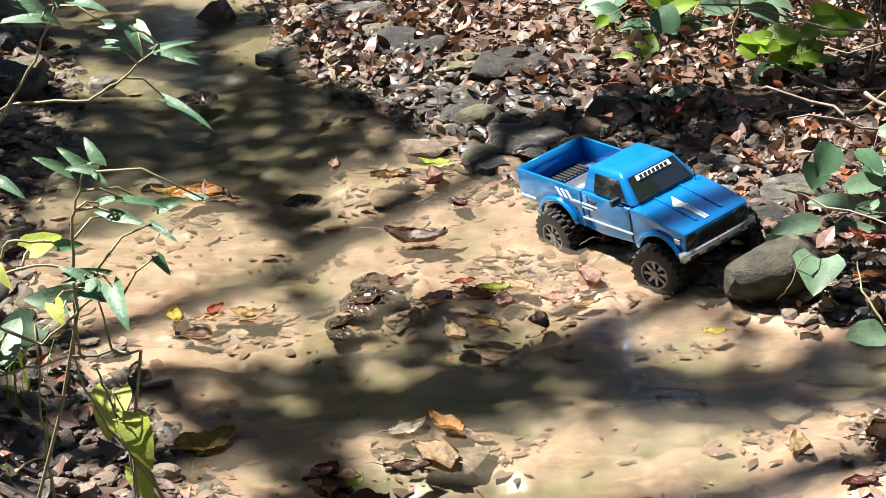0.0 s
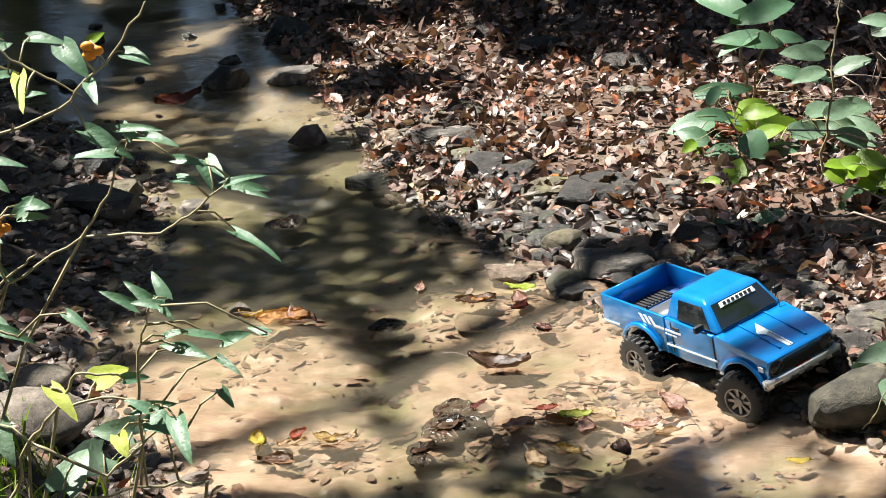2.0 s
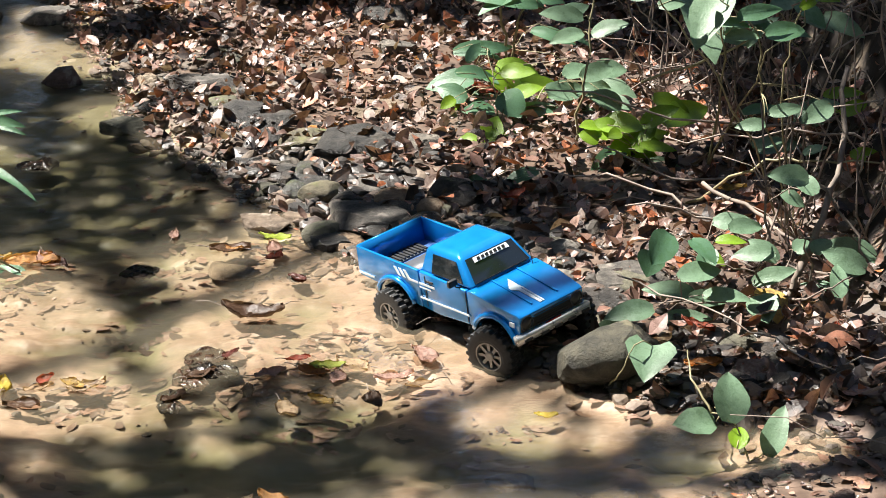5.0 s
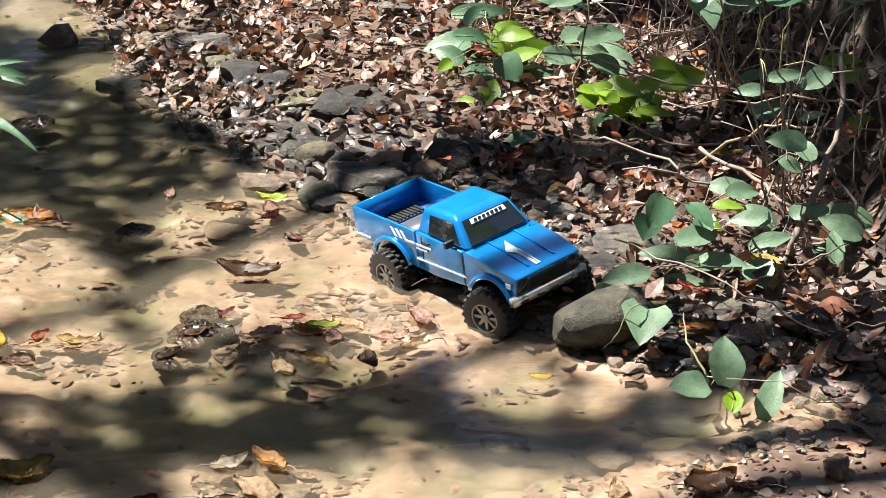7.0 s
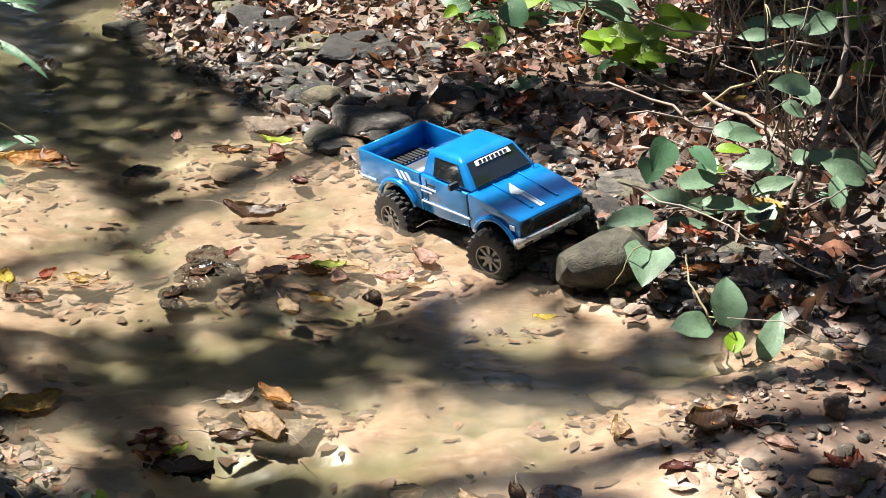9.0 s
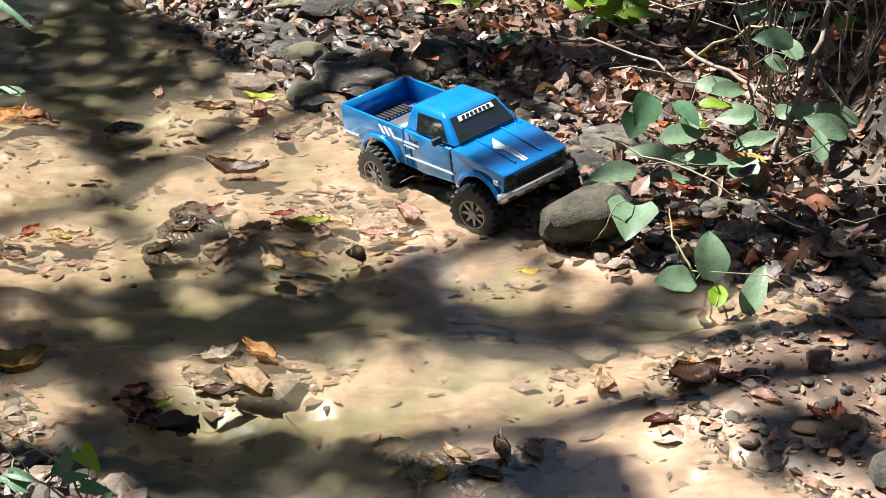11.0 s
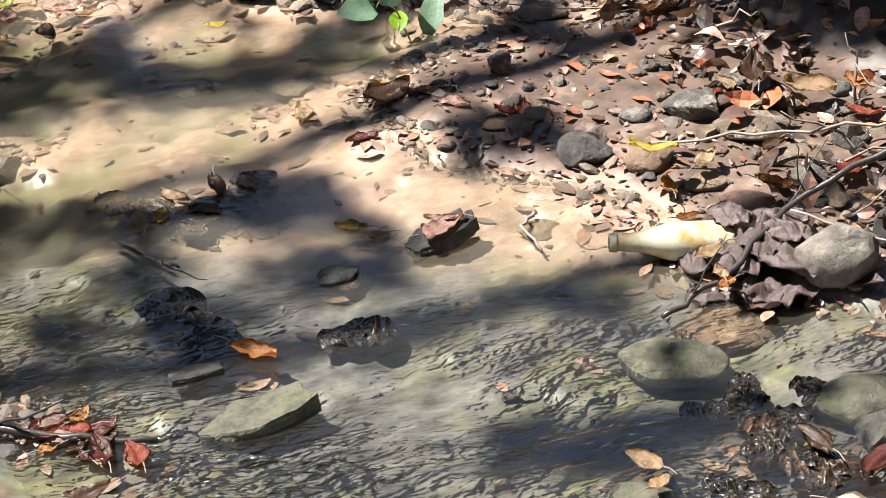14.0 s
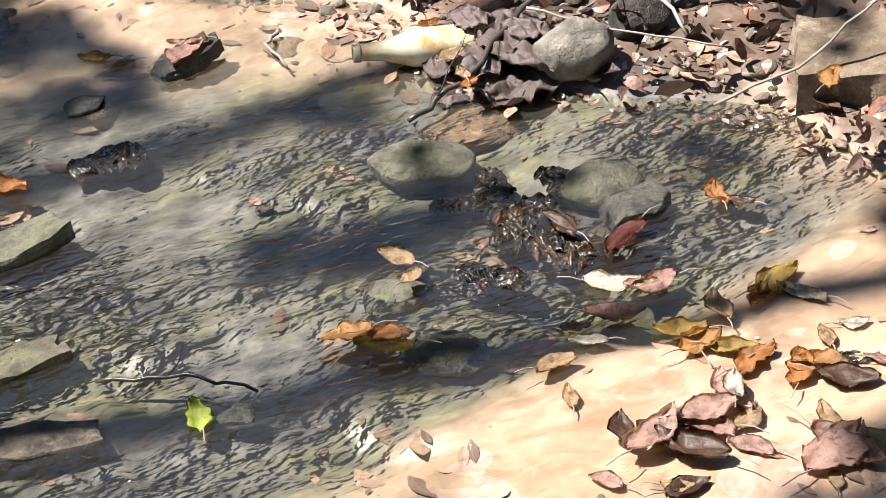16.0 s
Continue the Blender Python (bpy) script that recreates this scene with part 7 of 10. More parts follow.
fallen_leaf(1.399, 2.324, 0.040, 0.064, 0.037, 135, 14, 0.30, "red", "red-brown leaf on the gravel bar")
fallen_leaf(1.529, 2.431, 0.040, 0.046, 0.028, -29, -11, 0.21, "tan", "tan leaf on the gravel bar")
fallen_leaf(1.302, 2.431, 0.040, 0.069, 0.040, 86, -9, 0.29, "brown", "dark brown leaf on the gravel bar")
fallen_leaf(1.092, 2.265, 0.040, 0.070, 0.038, 45, -7, 0.25, "tan", "tan leaf on the gravel bar")
fallen_leaf(1.275, 2.064, 0.040, 0.037, 0.024, 122, 11, 0.22, "tan", "tan leaf on the gravel bar")
fallen_leaf(1.208, 2.274, 0.040, 0.049, 0.027, 204, -4, 0.15, "brown", "dark brown leaf on the gravel bar")
fallen_leaf(1.291, 2.156, 0.040, 0.060, 0.040, 17, 20, 0.27, "red", "red-brown leaf on the gravel bar")
fallen_leaf(1.232, 2.498, 0.040, 0.059, 0.037, 100, 15, 0.29, "tan", "tan leaf on the gravel bar")


# leaves dropped by the current in the drifts
fallen_leaf(-0.116, 3.491, None, 0.050, 0.025, 52, 5, 0.09, "maroon", "dark red soaked leaf stranded in a drift of wet leaves")
fallen_leaf(-0.168, 3.401, None, 0.070, 0.034, 34, -6, 0.09, "brown", "dark brown soaked leaf stranded in a drift of wet leaves")
fallen_leaf(-0.038, 3.394, None, 0.070, 0.044, 30, -3, 0.11, "pink", "pinkish leaf stranded in a drift of wet leaves")
fallen_leaf(-0.080, 3.320, None, 0.060, 0.031, 88, 7, 0.06, "tan", "tan leaf stranded in a drift of wet leaves")
fallen_leaf(0.017, 3.458, None, 0.050, 0.025, 13, 7, 0.12, "red", "red-brown leaf stranded in a drift of wet leaves")
fallen_leaf(0.127, 3.425, None, 0.080, 0.040, 139, -3, 0.07, "tan", "tan leaf stranded in a drift of wet leaves")
fallen_leaf(0.200, 3.356, None, 0.080, 0.041, 190, -5, 0.14, "pink", "pinkish leaf stranded in a drift of wet leaves")
fallen_leaf(0.247, 3.323, None, 0.060, 0.031, 198, 2, 0.08, "tan", "tan leaf stranded in a drift of wet leaves")
fallen_leaf(0.058, 3.263, None, 0.060, 0.030, 143, -5, 0.15, "ochre", "ochre leaf stranded in a drift of wet leaves")
fallen_leaf(0.153, 3.258, None, 0.070, 0.043, 280, 7, 0.08, "brown", "dark brown soaked leaf stranded in a drift of wet leaves")
fallen_leaf(-0.005, 3.230, None, 0.070, 0.044, 293, 5, 0.15, "tan", "tan leaf stranded in a drift of wet leaves")
fallen_leaf(0.092, 3.362, None, 0.060, 0.037, 260, -3, 0.10, "pink", "pinkish leaf stranded in a drift of wet leaves")
fallen_leaf(-0.216, 3.302, None, 0.060, 0.034, 220, 1, 0.07, "brown", "dark brown soaked leaf stranded in a drift of wet leaves")
fallen_leaf(-0.474, 3.366, None, 0.060, 0.031, 22, -5, 0.06, "tan", "tan leaf stranded in a drift of wet leaves")
fallen_leaf(-0.412, 3.375, None, 0.060, 0.035, 143, 2, 0.11, "ochre", "ochre leaf stranded in a drift of wet leaves")
fallen_leaf(-0.497, 3.292, None, 0.070, 0.038, 175, -4, 0.16, "brown", "dark brown soaked leaf stranded in a drift of wet leaves")
fallen_leaf(-0.051, 3.688, None, 0.090, 0.044, 211, 8, 0.07, "brown", "dark brown soaked leaf stranded in a drift of wet leaves")
fallen_leaf(0.020, 3.878, None, 0.050, 0.029, 141, -4, 0.09, "maroon", "dark red soaked leaf stranded in a drift of wet leaves")
fallen_leaf(-0.130, 4.058, None, 0.060, 0.036, 164, 4, 0.11, "orange", "orange-brown leaf stranded in a drift of wet leaves")
fallen_leaf(-0.029, 4.008, None, 0.060, 0.038, 51, 7, 0.06, "red", "red-brown leaf stranded in a drift of wet leaves")
fallen_leaf(-0.527, 4.032, None, 0.070, 0.035, 298, 3, 0.14, "orange", "orange-brown leaf stranded in a drift of wet leaves")
fallen_leaf(-0.261, 4.161, None, 0.060, 0.028, 90, -2, 0.10, "pink", "pinkish leaf stranded in a drift of wet leaves")
fallen_leaf(-0.094, 2.737, None, 0.080, 0.037, 357, -5, 0.15, "brown", "dark brown soaked leaf stranded in a drift of wet leaves")
fallen_leaf(-0.203, 2.731, None, 0.070, 0.045, 345, -1, 0.05, "tan", "tan leaf stranded in a drift of wet leaves")
fallen_leaf(0.542, 2.740, None, 0.070, 0.036, 78, 6, 0.12, "tan", "tan leaf stranded in a drift of wet leaves")
fallen_leaf(0.791, 2.650, None, 0.060, 0.037, 317, 4, 0.14, "pink", "pinkish leaf stranded in a drift of wet leaves")
fallen_leaf(0.702, 2.770, None, 0.070, 0.036, 98, 8, 0.10, "orange", "orange-brown leaf stranded in a drift of wet leaves")
fallen_leaf(0.750, 2.720, None, 0.060, 0.029, 195, 3, 0.16, "red", "red-brown leaf stranded in a drift of wet leaves")
fallen_leaf(1.261, 2.864, None, 0.090, 0.046, 4, -1, 0.05, "orange", "orange-brown leaf stranded in a drift of wet leaves")
fallen_leaf(1.190, 2.914, None, 0.090, 0.044, 185, -2, 0.11, "tan", "tan leaf stranded in a drift of wet leaves")
fallen_leaf(1.321, 2.819, None, 0.080, 0.043, 106, 0, 0.15, "pink", "pinkish leaf stranded in a drift of wet leaves")
fallen_leaf(1.204, 2.805, None, 0.070, 0.033, 31, -6, 0.13, "red", "red-brown leaf stranded in a drift of wet leaves")
fallen_leaf(1.398, 2.742, None, 0.070, 0.040, 76, 3, 0.05, "ochre", "ochre leaf stranded in a drift of wet leaves")
fallen_leaf(0.274, 2.523, None, 0.060, 0.033, 127, -1, 0.16, "tan", "tan leaf stranded in a drift of wet leaves")
fallen_leaf(0.349, 2.530, None, 0.070, 0.033, 270, -2, 0.14, "brown", "dark brown soaked leaf stranded in a drift of wet leaves")
fallen_leaf(0.396, 2.530, None, 0.060, 0.032, 102, 1, 0.07, "pink", "pinkish leaf stranded in a drift of wet leaves")
fallen_leaf(0.245, 2.465, None, 0.050, 0.027, 251, -6, 0.07, "ochre", "ochre leaf stranded in a drift of wet leaves")
fallen_leaf(0.317, 2.462, None, 0.060, 0.032, 331, 8, 0.10, "brown", "dark brown soaked leaf stranded in a drift of wet leaves")
fallen_leaf(0.208, 2.461, None, 0.060, 0.030, 96, -6, 0.05, "tan", "tan leaf stranded in a drift of wet leaves")
fallen_leaf(0.964, 1.174, None, 0.080, 0.040, 269, -3, 0.13, "pink", "pinkish leaf stranded in a drift of wet leaves")
fallen_leaf(0.909, 1.145, None, 0.090, 0.048, 133, -4, 0.09, "pink", "pinkish leaf stranded in a drift of wet leaves")
fallen_leaf(0.869, 1.154, None, 0.070, 0.044, 161, 3, 0.06, "brown", "dark brown soaked leaf stranded in a drift of wet leaves")
fallen_leaf(1.015, 1.244, None, 0.060, 0.034, 334, 4, 0.15, "ochre", "ochre leaf stranded in a drift of wet leaves")
fallen_leaf(1.021, 1.216, None, 0.070, 0.042, 20, 1, 0.09, "orange", "orange-brown leaf stranded in a drift of wet leaves")
fallen_leaf(1.030, 1.027, None, 0.100, 0.054, 293, 8, 0.15, "pink", "pinkish leaf stranded in a drift of wet leaves")
fallen_leaf(1.092, 1.178, None, 0.070, 0.034, 151, 4, 0.10, "orange", "orange-brown leaf stranded in a drift of wet leaves")


# ---------- green plants ----------
LEAF_NAMES = {"broad": "broad_leaf", "bright": "bright_leaf", "mint": "pale_leaf", "lime": "yellow_green_leaf", "ochre": "dead_leaf"}


class Plant:
    """A plant: stems in one mesh, every leaf a part, with its stalk running to the nearest stem."""

    def __init__(self, name, x, y, label, category="plant", z=None, group="bank plants"):
        self.base = Vector((x, y, land(x, y) if z is None else z))
        self.ob = thing(name, pose(*self.base), label, category, group)
        self.stems = bmesh.new()
        self.nodes = [Vector((0, 0, 0))]
        self.rnd = random.Random(int(abs(x) * 977 + y * 331))

    def stem(self, *pts, r=0.003, r1=None, bend=0.012):
        """A stem through world points; the first may be None for the foot of the plant."""
        loc = [Vector((0, 0, 0)) if p is None else Vector(p) - self.base for p in pts]
        path = []
        for a, b in zip(loc, loc[1:]):
            path += wander(a, b, 6, 0.0, bend * min(1.0, (b - a).length * 3), self.rnd)[:-1]
        path.append(loc[-1])
        self.nodes += path
        tube(self.stems, path, r, r * 0.5 if r1 is None else r1, 6)

    def leaf(self, x, y, z, length, width, angle, tone, heart=False, lean=0.0, droop=0.25):
        """A leaf centred at a world point; angle: where its tip points, seen from the creek (0 right, 90 up)."""
        rnd = self.rnd
        c = Vector((x, y, z)) - self.base
        yaw = rnd.uniform(-0.45, 0.45)
        X = Vector((math.cos(yaw), math.sin(yaw), rnd.uniform(-0.15, 0.15))).normalized()
        k = radians(38 + lean + rnd.uniform(-16, 16))
        V = Vector((-math.sin(yaw) * math.cos(k), math.cos(k), math.sin(k)))
        V = (V - X * V.dot(X)).normalized()
        a = radians(angle)
        d = math.cos(a) * X + math.sin(a) * V
        s = -math.sin(a) * X + math.cos(a) * V
        n = d.cross(s)
        if n.z < 0:
            n = -n
        bm = bmesh.new()
        rows = []
        N = 9
        for i in range(N):
            t = i / (N - 1)
            if heart:
                w = 1.12 * (1 - t) ** 0.68 * min(1.0, 0.55 + 2.3 * t)
            else:
                w = math.sin(math.pi * min(1.0, 0.05 + 0.95 * t) ** 0.8) ** 0.75
            w = max(w, 0.02) * width * 0.5 * rnd.uniform(0.95, 1.05)
            row = []
            for j in range(5):
                q = j / 2 - 1
                back = 0.16 * length * q * q * (1 - t) ** 3 if heart else 0
                lift = 0.22 * w * abs(q) - droop * length * (t - 0.4) ** 2 + 0.025 * length * noise.noise((x * 30 + t * 3, z * 30 + q, y))
                row.append(bm.verts.new(c + d * ((t - 0.5) * length - back) + s * (q * w) + n * lift))
            rows.append(row)
        for ra, rb in zip(rows, rows[1:]):
            for j in range(4):
                bm.faces.new((ra[j], rb[j], rb[j + 1], ra[j + 1]))
        mat = M_GREEN[tone] if tone in M_GREEN else M_LEAF[tone]
        me = bpy.data.meshes.new("leaf")
        bm.to_mesh(me)
        bm.free()
        me.materials.append(mat)
        me.polygons.foreach_set("use_smooth", [True] * len(me.polygons))
        lf = new(LEAF_NAMES[tone], me)
        lf.parent = self.ob
        foot = c - d * 0.5 * length
        near = min(self.nodes, key=lambda p: (p - foot).length)
        mid = foot.lerp(near, 0.5) + Vector((0, 0, 0.15 * (foot - near).length))
        tube(self.stems, [near, mid, foot], 0.0015, 0.0009, 5)

    def flower(self, x, y, z, size=0.02):
        c = Vector((x, y, z)) - self.base
        bm = bmesh.new()
        for k in range(3):
            a = 2.1 * k
            m = Matrix.Translation(c + Vector((0.3 * size * math.cos(a), 0, 0.3 * size * math.sin(a)))) @ Matrix.Diagonal((size * 0.55, size * 0.3, size * 0.4, 1))
            bmesh.ops.create_icosphere(bm, subdivisions=2, radius=0.7, matrix=m)
        part("flower", bm, M_FLOWER, self.ob, "small orange flower", True)

    def done(self, mat=None):
        part("stem", self.stems, mat or M_STEM, self.ob, "", True)


p = Plant("water_edge_seedling", 0.810, 3.003, "broad-leaved seedling standing at the water edge", "plant")
p.stem(None, (0.782, 3.010, 0.051), (0.748, 3.030, 0.076), r=0.002)
p.stem(None, (0.853, 3.010, 0.005), r=0.0018)
p.stem((0.739, 3.010, 0.075), (0.710, 3.060, 0.119), (0.717, 3.130, 0.143), r=0.0025)
p.leaf(0.770, 3.009, 0.107, 0.098, 0.070, 70, "broad", False, -4)
p.leaf(0.711, 3.013, 0.056, 0.081, 0.058, 165, "broad", False, -4)
p.leaf(0.858, 3.013, 0.035, 0.099, 0.047, 80, "broad", False, 0)
p.leaf(0.789, 3.003, 0.030, 0.052, 0.038, 60, "bright", False, 0)
p.done()
p = Plant("heart_leaf_vine", 0.592, 3.280, "vine with one big heart-shaped leaf by the boulder", "plant")
p.stem(None, (0.617, 3.220, 0.066), (0.637, 3.220, 0.115), r=0.0018)
p.leaf(0.663, 3.215, 0.082, 0.089, 0.103, -90, "broad", True, 2)
p.done()
p = Plant("broad_leaf_shrub", 0.992, 3.620, "low shrub with broad grey-green leaves on the bank", "shrub")
p.stem(None, (1.022, 3.600, 0.034), (1.072, 3.620, 0.138), (1.140, 3.700, 0.268), (1.188, 3.850, 0.454), r=0.011)
p.stem(None, (0.984, 3.580, 0.081), (0.970, 3.620, 0.238), (0.968, 3.700, 0.428), r=0.004)
p.stem(None, (0.885, 3.500, 0.079), (0.771, 3.450, 0.102), r=0.003)
p.stem(None, (0.939, 3.550, 0.118), (0.834, 3.550, 0.145), r=0.003)
p.stem(None, (1.020, 3.450, 0.097), (1.091, 3.400, 0.164), r=0.003)
p.leaf(0.743, 3.536, 0.182, 0.085, 0.065, -140, "mint")
p.leaf(0.725, 3.554, 0.143, 0.073, 0.059, -121, "mint")
p.leaf(0.820, 3.494, 0.190, 0.073, 0.049, -70, "mint")
p.leaf(0.836, 3.535, 0.149, 0.063, 0.045, -105, "mint")
p.leaf(0.882, 3.528, 0.196, 0.063, 0.029, 10, "bright")
p.leaf(0.868, 3.604, 0.129, 0.055, 0.027, -34, "bright")
p.leaf(0.812, 3.471, 0.154, 0.109, 0.053, 15, "broad")
p.leaf(0.900, 3.560, 0.220, 0.099, 0.045, 5, "broad")
p.leaf(0.901, 3.486, 0.241, 0.083, 0.040, -5, "broad")
p.leaf(0.774, 3.589, 0.067, 0.113, 0.053, 170, "broad")
p.leaf(0.669, 3.457, 0.079, 0.102, 0.049, 180, "broad")
p.leaf(0.635, 3.505, 0.021, 0.088, 0.045, 181, "broad")
p.leaf(0.800, 3.519, 0.038, 0.105, 0.036, 0, "broad")
p.leaf(0.867, 3.577, -0.030, 0.091, 0.033, -39, "broad")
p.leaf(0.865, 3.460, 0.105, 0.098, 0.040, -10, "broad")
p.leaf(0.848, 3.542, 0.067, 0.085, 0.037, 2, "broad")
p.leaf(0.919, 3.492, 0.181, 0.087, 0.042, 180, "broad")
p.leaf(0.942, 3.506, 0.184, 0.074, 0.038, 147, "broad")
p.leaf(0.978, 3.545, 0.112, 0.093, 0.039, 15, "broad")
p.leaf(1.157, 3.642, 0.123, 0.117, 0.058, 160, "broad")
p.leaf(1.120, 3.546, 0.140, 0.097, 0.051, 158, "broad")
p.leaf(1.189, 3.641, 0.087, 0.108, 0.049, 20, "broad")
p.leaf(1.092, 3.484, 0.124, 0.088, 0.042, 67, "broad")
p.leaf(1.096, 3.635, 0.036, 0.106, 0.054, 160, "mint")
p.leaf(0.970, 3.523, 0.057, 0.087, 0.075, -90, "ochre")
p.leaf(0.946, 3.488, 0.065, 0.073, 0.067, -71, "broad")
p.leaf(1.089, 3.600, 0.151, 0.053, 0.046, 60, "broad")
p.leaf(1.057, 3.632, 0.139, 0.045, 0.042, 46, "broad")
p.leaf(0.968, 3.451, 0.356, 0.083, 0.050, 180, "broad")
p.leaf(1.014, 3.504, 0.323, 0.071, 0.046, 133, "broad")
p.leaf(1.023, 3.604, 0.252, 0.057, 0.034, -30, "broad")
p.done(M_TWIG)
p = Plant("bright_sapling", 0.871, 4.450, "young plant with bright yellow-green sunlit leaves", "plant")
p.stem(None, (0.847, 4.420, 0.097), (0.881, 4.400, 0.174), r=0.003)
p.stem(None, (0.928, 4.420, 0.139), r=0.002)
p.leaf(0.981, 4.470, 0.168, 0.166, 0.079, 15, "bright")
p.leaf(0.948, 4.475, 0.181, 0.117, 0.057, -31, "bright")
p.leaf(0.819, 4.451, 0.147, 0.116, 0.079, 0, "bright")
p.leaf(0.875, 4.410, 0.110, 0.082, 0.057, 0, "bright")
p.leaf(0.828, 4.431, 0.106, 0.102, 0.058, 200, "bright")
p.leaf(0.814, 4.468, 0.057, 0.073, 0.043, 233, "bright")
p.leaf(0.770, 4.455, 0.137, 0.076, 0.069, 150, "bright")
p.leaf(0.733, 4.430, 0.126, 0.054, 0.049, 148, "bright")
p.leaf(0.901, 4.402, 0.185, 0.101, 0.054, 30, "bright")
p.leaf(0.875, 4.404, 0.138, 0.072, 0.039, 69, "bright")
p.leaf(0.893, 4.448, 0.119, 0.109, 0.048, 10, "bright")
p.leaf(0.865, 4.428, 0.083, 0.077, 0.035, -12, "bright")
p.leaf(0.891, 4.362, 0.118, 0.098, 0.034, 0, "bright")
p.leaf(0.783, 4.445, 0.057, 0.113, 0.059, -150, "mint")
p.leaf(0.814, 4.468, 0.017, 0.081, 0.043, -179, "mint")
p.leaf(0.836, 4.456, 0.009, 0.067, 0.059, -90, "mint")
p.leaf(0.809, 4.468, -0.025, 0.048, 0.043, -71, "mint")
p.leaf(0.926, 4.469, 0.033, 0.107, 0.045, -10, "broad")
p.leaf(0.967, 4.424, 0.034, 0.075, 0.032, -36, "broad")
p.leaf(0.739, 4.455, 0.144, 0.056, 0.048, 170, "bright")
p.leaf(0.792, 4.406, 0.138, 0.039, 0.034, 182, "bright")
p.done()
p = Plant("leafy_bank_plant", 0.565, 4.850, "leafy plant with pale green leaves among litter", "plant")
p.stem(None, (0.562, 4.850, 0.022), (0.550, 4.900, 0.116), (0.543, 5.000, 0.196), r=0.003)
p.stem(None, (0.636, 4.850, 0.052), (0.686, 4.900, 0.114), (0.746, 4.900, 0.129), r=0.003)
p.leaf(0.529, 5.011, 0.193, 0.156, 0.049, 0, "mint")
p.leaf(0.494, 4.856, 0.230, 0.107, 0.034, 43, "mint")
p.leaf(0.443, 5.051, 0.088, 0.136, 0.081, 200, "mint")
p.leaf(0.440, 4.950, 0.090, 0.095, 0.057, 162, "mint")
p.leaf(0.500, 4.887, 0.160, 0.114, 0.052, 0, "mint")
p.leaf(0.542, 5.032, 0.106, 0.083, 0.039, -25, "mint")
p.leaf(0.546, 5.039, 0.046, 0.133, 0.081, -140, "mint")
p.leaf(0.505, 4.866, 0.066, 0.091, 0.056, -176, "mint")
p.leaf(0.589, 4.808, 0.096, 0.088, 0.081, -40, "mint")
p.leaf(0.582, 4.962, 0.016, 0.065, 0.060, -14, "mint")
p.leaf(0.579, 5.023, 0.095, 0.110, 0.057, 120, "bright")
p.leaf(0.630, 4.953, 0.105, 0.077, 0.041, 73, "bright")
p.leaf(0.634, 5.005, 0.125, 0.139, 0.076, -20, "bright")
p.leaf(0.613, 4.894, 0.160, 0.096, 0.054, -3, "bright")
p.leaf(0.681, 4.955, 0.095, 0.135, 0.072, -10, "bright")
p.leaf(0.632, 4.849, 0.119, 0.093, 0.051, 34, "bright")
p.leaf(0.750, 4.892, 0.105, 0.129, 0.067, 10, "broad")
p.leaf(0.730, 4.884, 0.103, 0.092, 0.048, -20, "broad")
p.leaf(0.860, 4.885, 0.163, 0.107, 0.067, 0, "broad")
p.leaf(0.825, 4.890, 0.114, 0.076, 0.049, 0, "broad")
p.leaf(0.784, 5.012, 0.023, 0.092, 0.054, -20, "mint")
p.leaf(0.710, 4.821, 0.065, 0.063, 0.037, -9, "mint")
p.leaf(0.652, 4.832, 0.072, 0.150, 0.052, 0, "broad")
p.leaf(0.693, 4.846, 0.037, 0.090, 0.056, -120, "bright")
p.leaf(0.719, 5.061, -0.077, 0.066, 0.042, -87, "bright")
p.leaf(0.888, 4.927, 0.096, 0.109, 0.057, -20, "broad")
p.leaf(0.870, 4.786, 0.101, 0.075, 0.040, -30, "broad")
p.leaf(0.922, 5.021, 0.028, 0.111, 0.042, 5, "broad")
p.leaf(0.949, 5.032, -0.030, 0.079, 0.031, 10, "broad")
p.leaf(0.858, 5.016, 0.049, 0.092, 0.046, 20, "broad")
p.leaf(0.816, 4.878, 0.056, 0.064, 0.032, 2, "broad")
p.leaf(0.454, 4.990, 0.055, 0.073, 0.050, -100, "bright")
p.leaf(0.424, 4.862, 0.088, 0.050, 0.035, -136, "bright")
p.leaf(0.761, 4.811, 0.185, 0.106, 0.055, 30, "broad")
p.leaf(0.801, 5.030, 0.120, 0.078, 0.041, -15, "broad")
p.done()
p = Plant("bright_weed", 0.547, 4.720, "small bright green crumpled weed", "plant")
p.stem(None, (0.537, 4.720, 0.018), (0.527, 4.720, 0.078), r=0.003)
p.leaf(0.527, 4.715, 0.057, 0.097, 0.062, 70, "bright")
p.leaf(0.549, 4.723, 0.016, 0.098, 0.066, -60, "bright")
p.leaf(0.600, 4.735, 0.025, 0.070, 0.047, -79, "bright")
p.leaf(0.508, 4.750, 0.016, 0.081, 0.055, 170, "bright")
p.leaf(0.461, 4.721, 0.030, 0.057, 0.039, 192, "bright")
p.leaf(0.573, 4.734, -0.026, 0.088, 0.044, -20, "bright")
p.leaf(0.530, 4.717, -0.017, 0.062, 0.032, -39, "bright")
p.leaf(0.525, 4.733, -0.051, 0.099, 0.033, -150, "bright")
p.leaf(0.584, 4.709, 0.013, 0.070, 0.044, 30, "bright")
p.leaf(0.533, 4.711, -0.019, 0.050, 0.032, 34, "bright")
p.done()
p = Plant("ground_leaves", 0.450, 4.361, "flat pale leaves growing close to the litter", "plant")
p.leaf(0.449, 4.351, 0.028, 0.089, 0.060, -140, "mint")
p.leaf(0.558, 4.359, 0.052, 0.095, 0.049, -150, "mint")
p.stem(None, (0.474, 4.400, 0.019), r=0.002)
p.done()
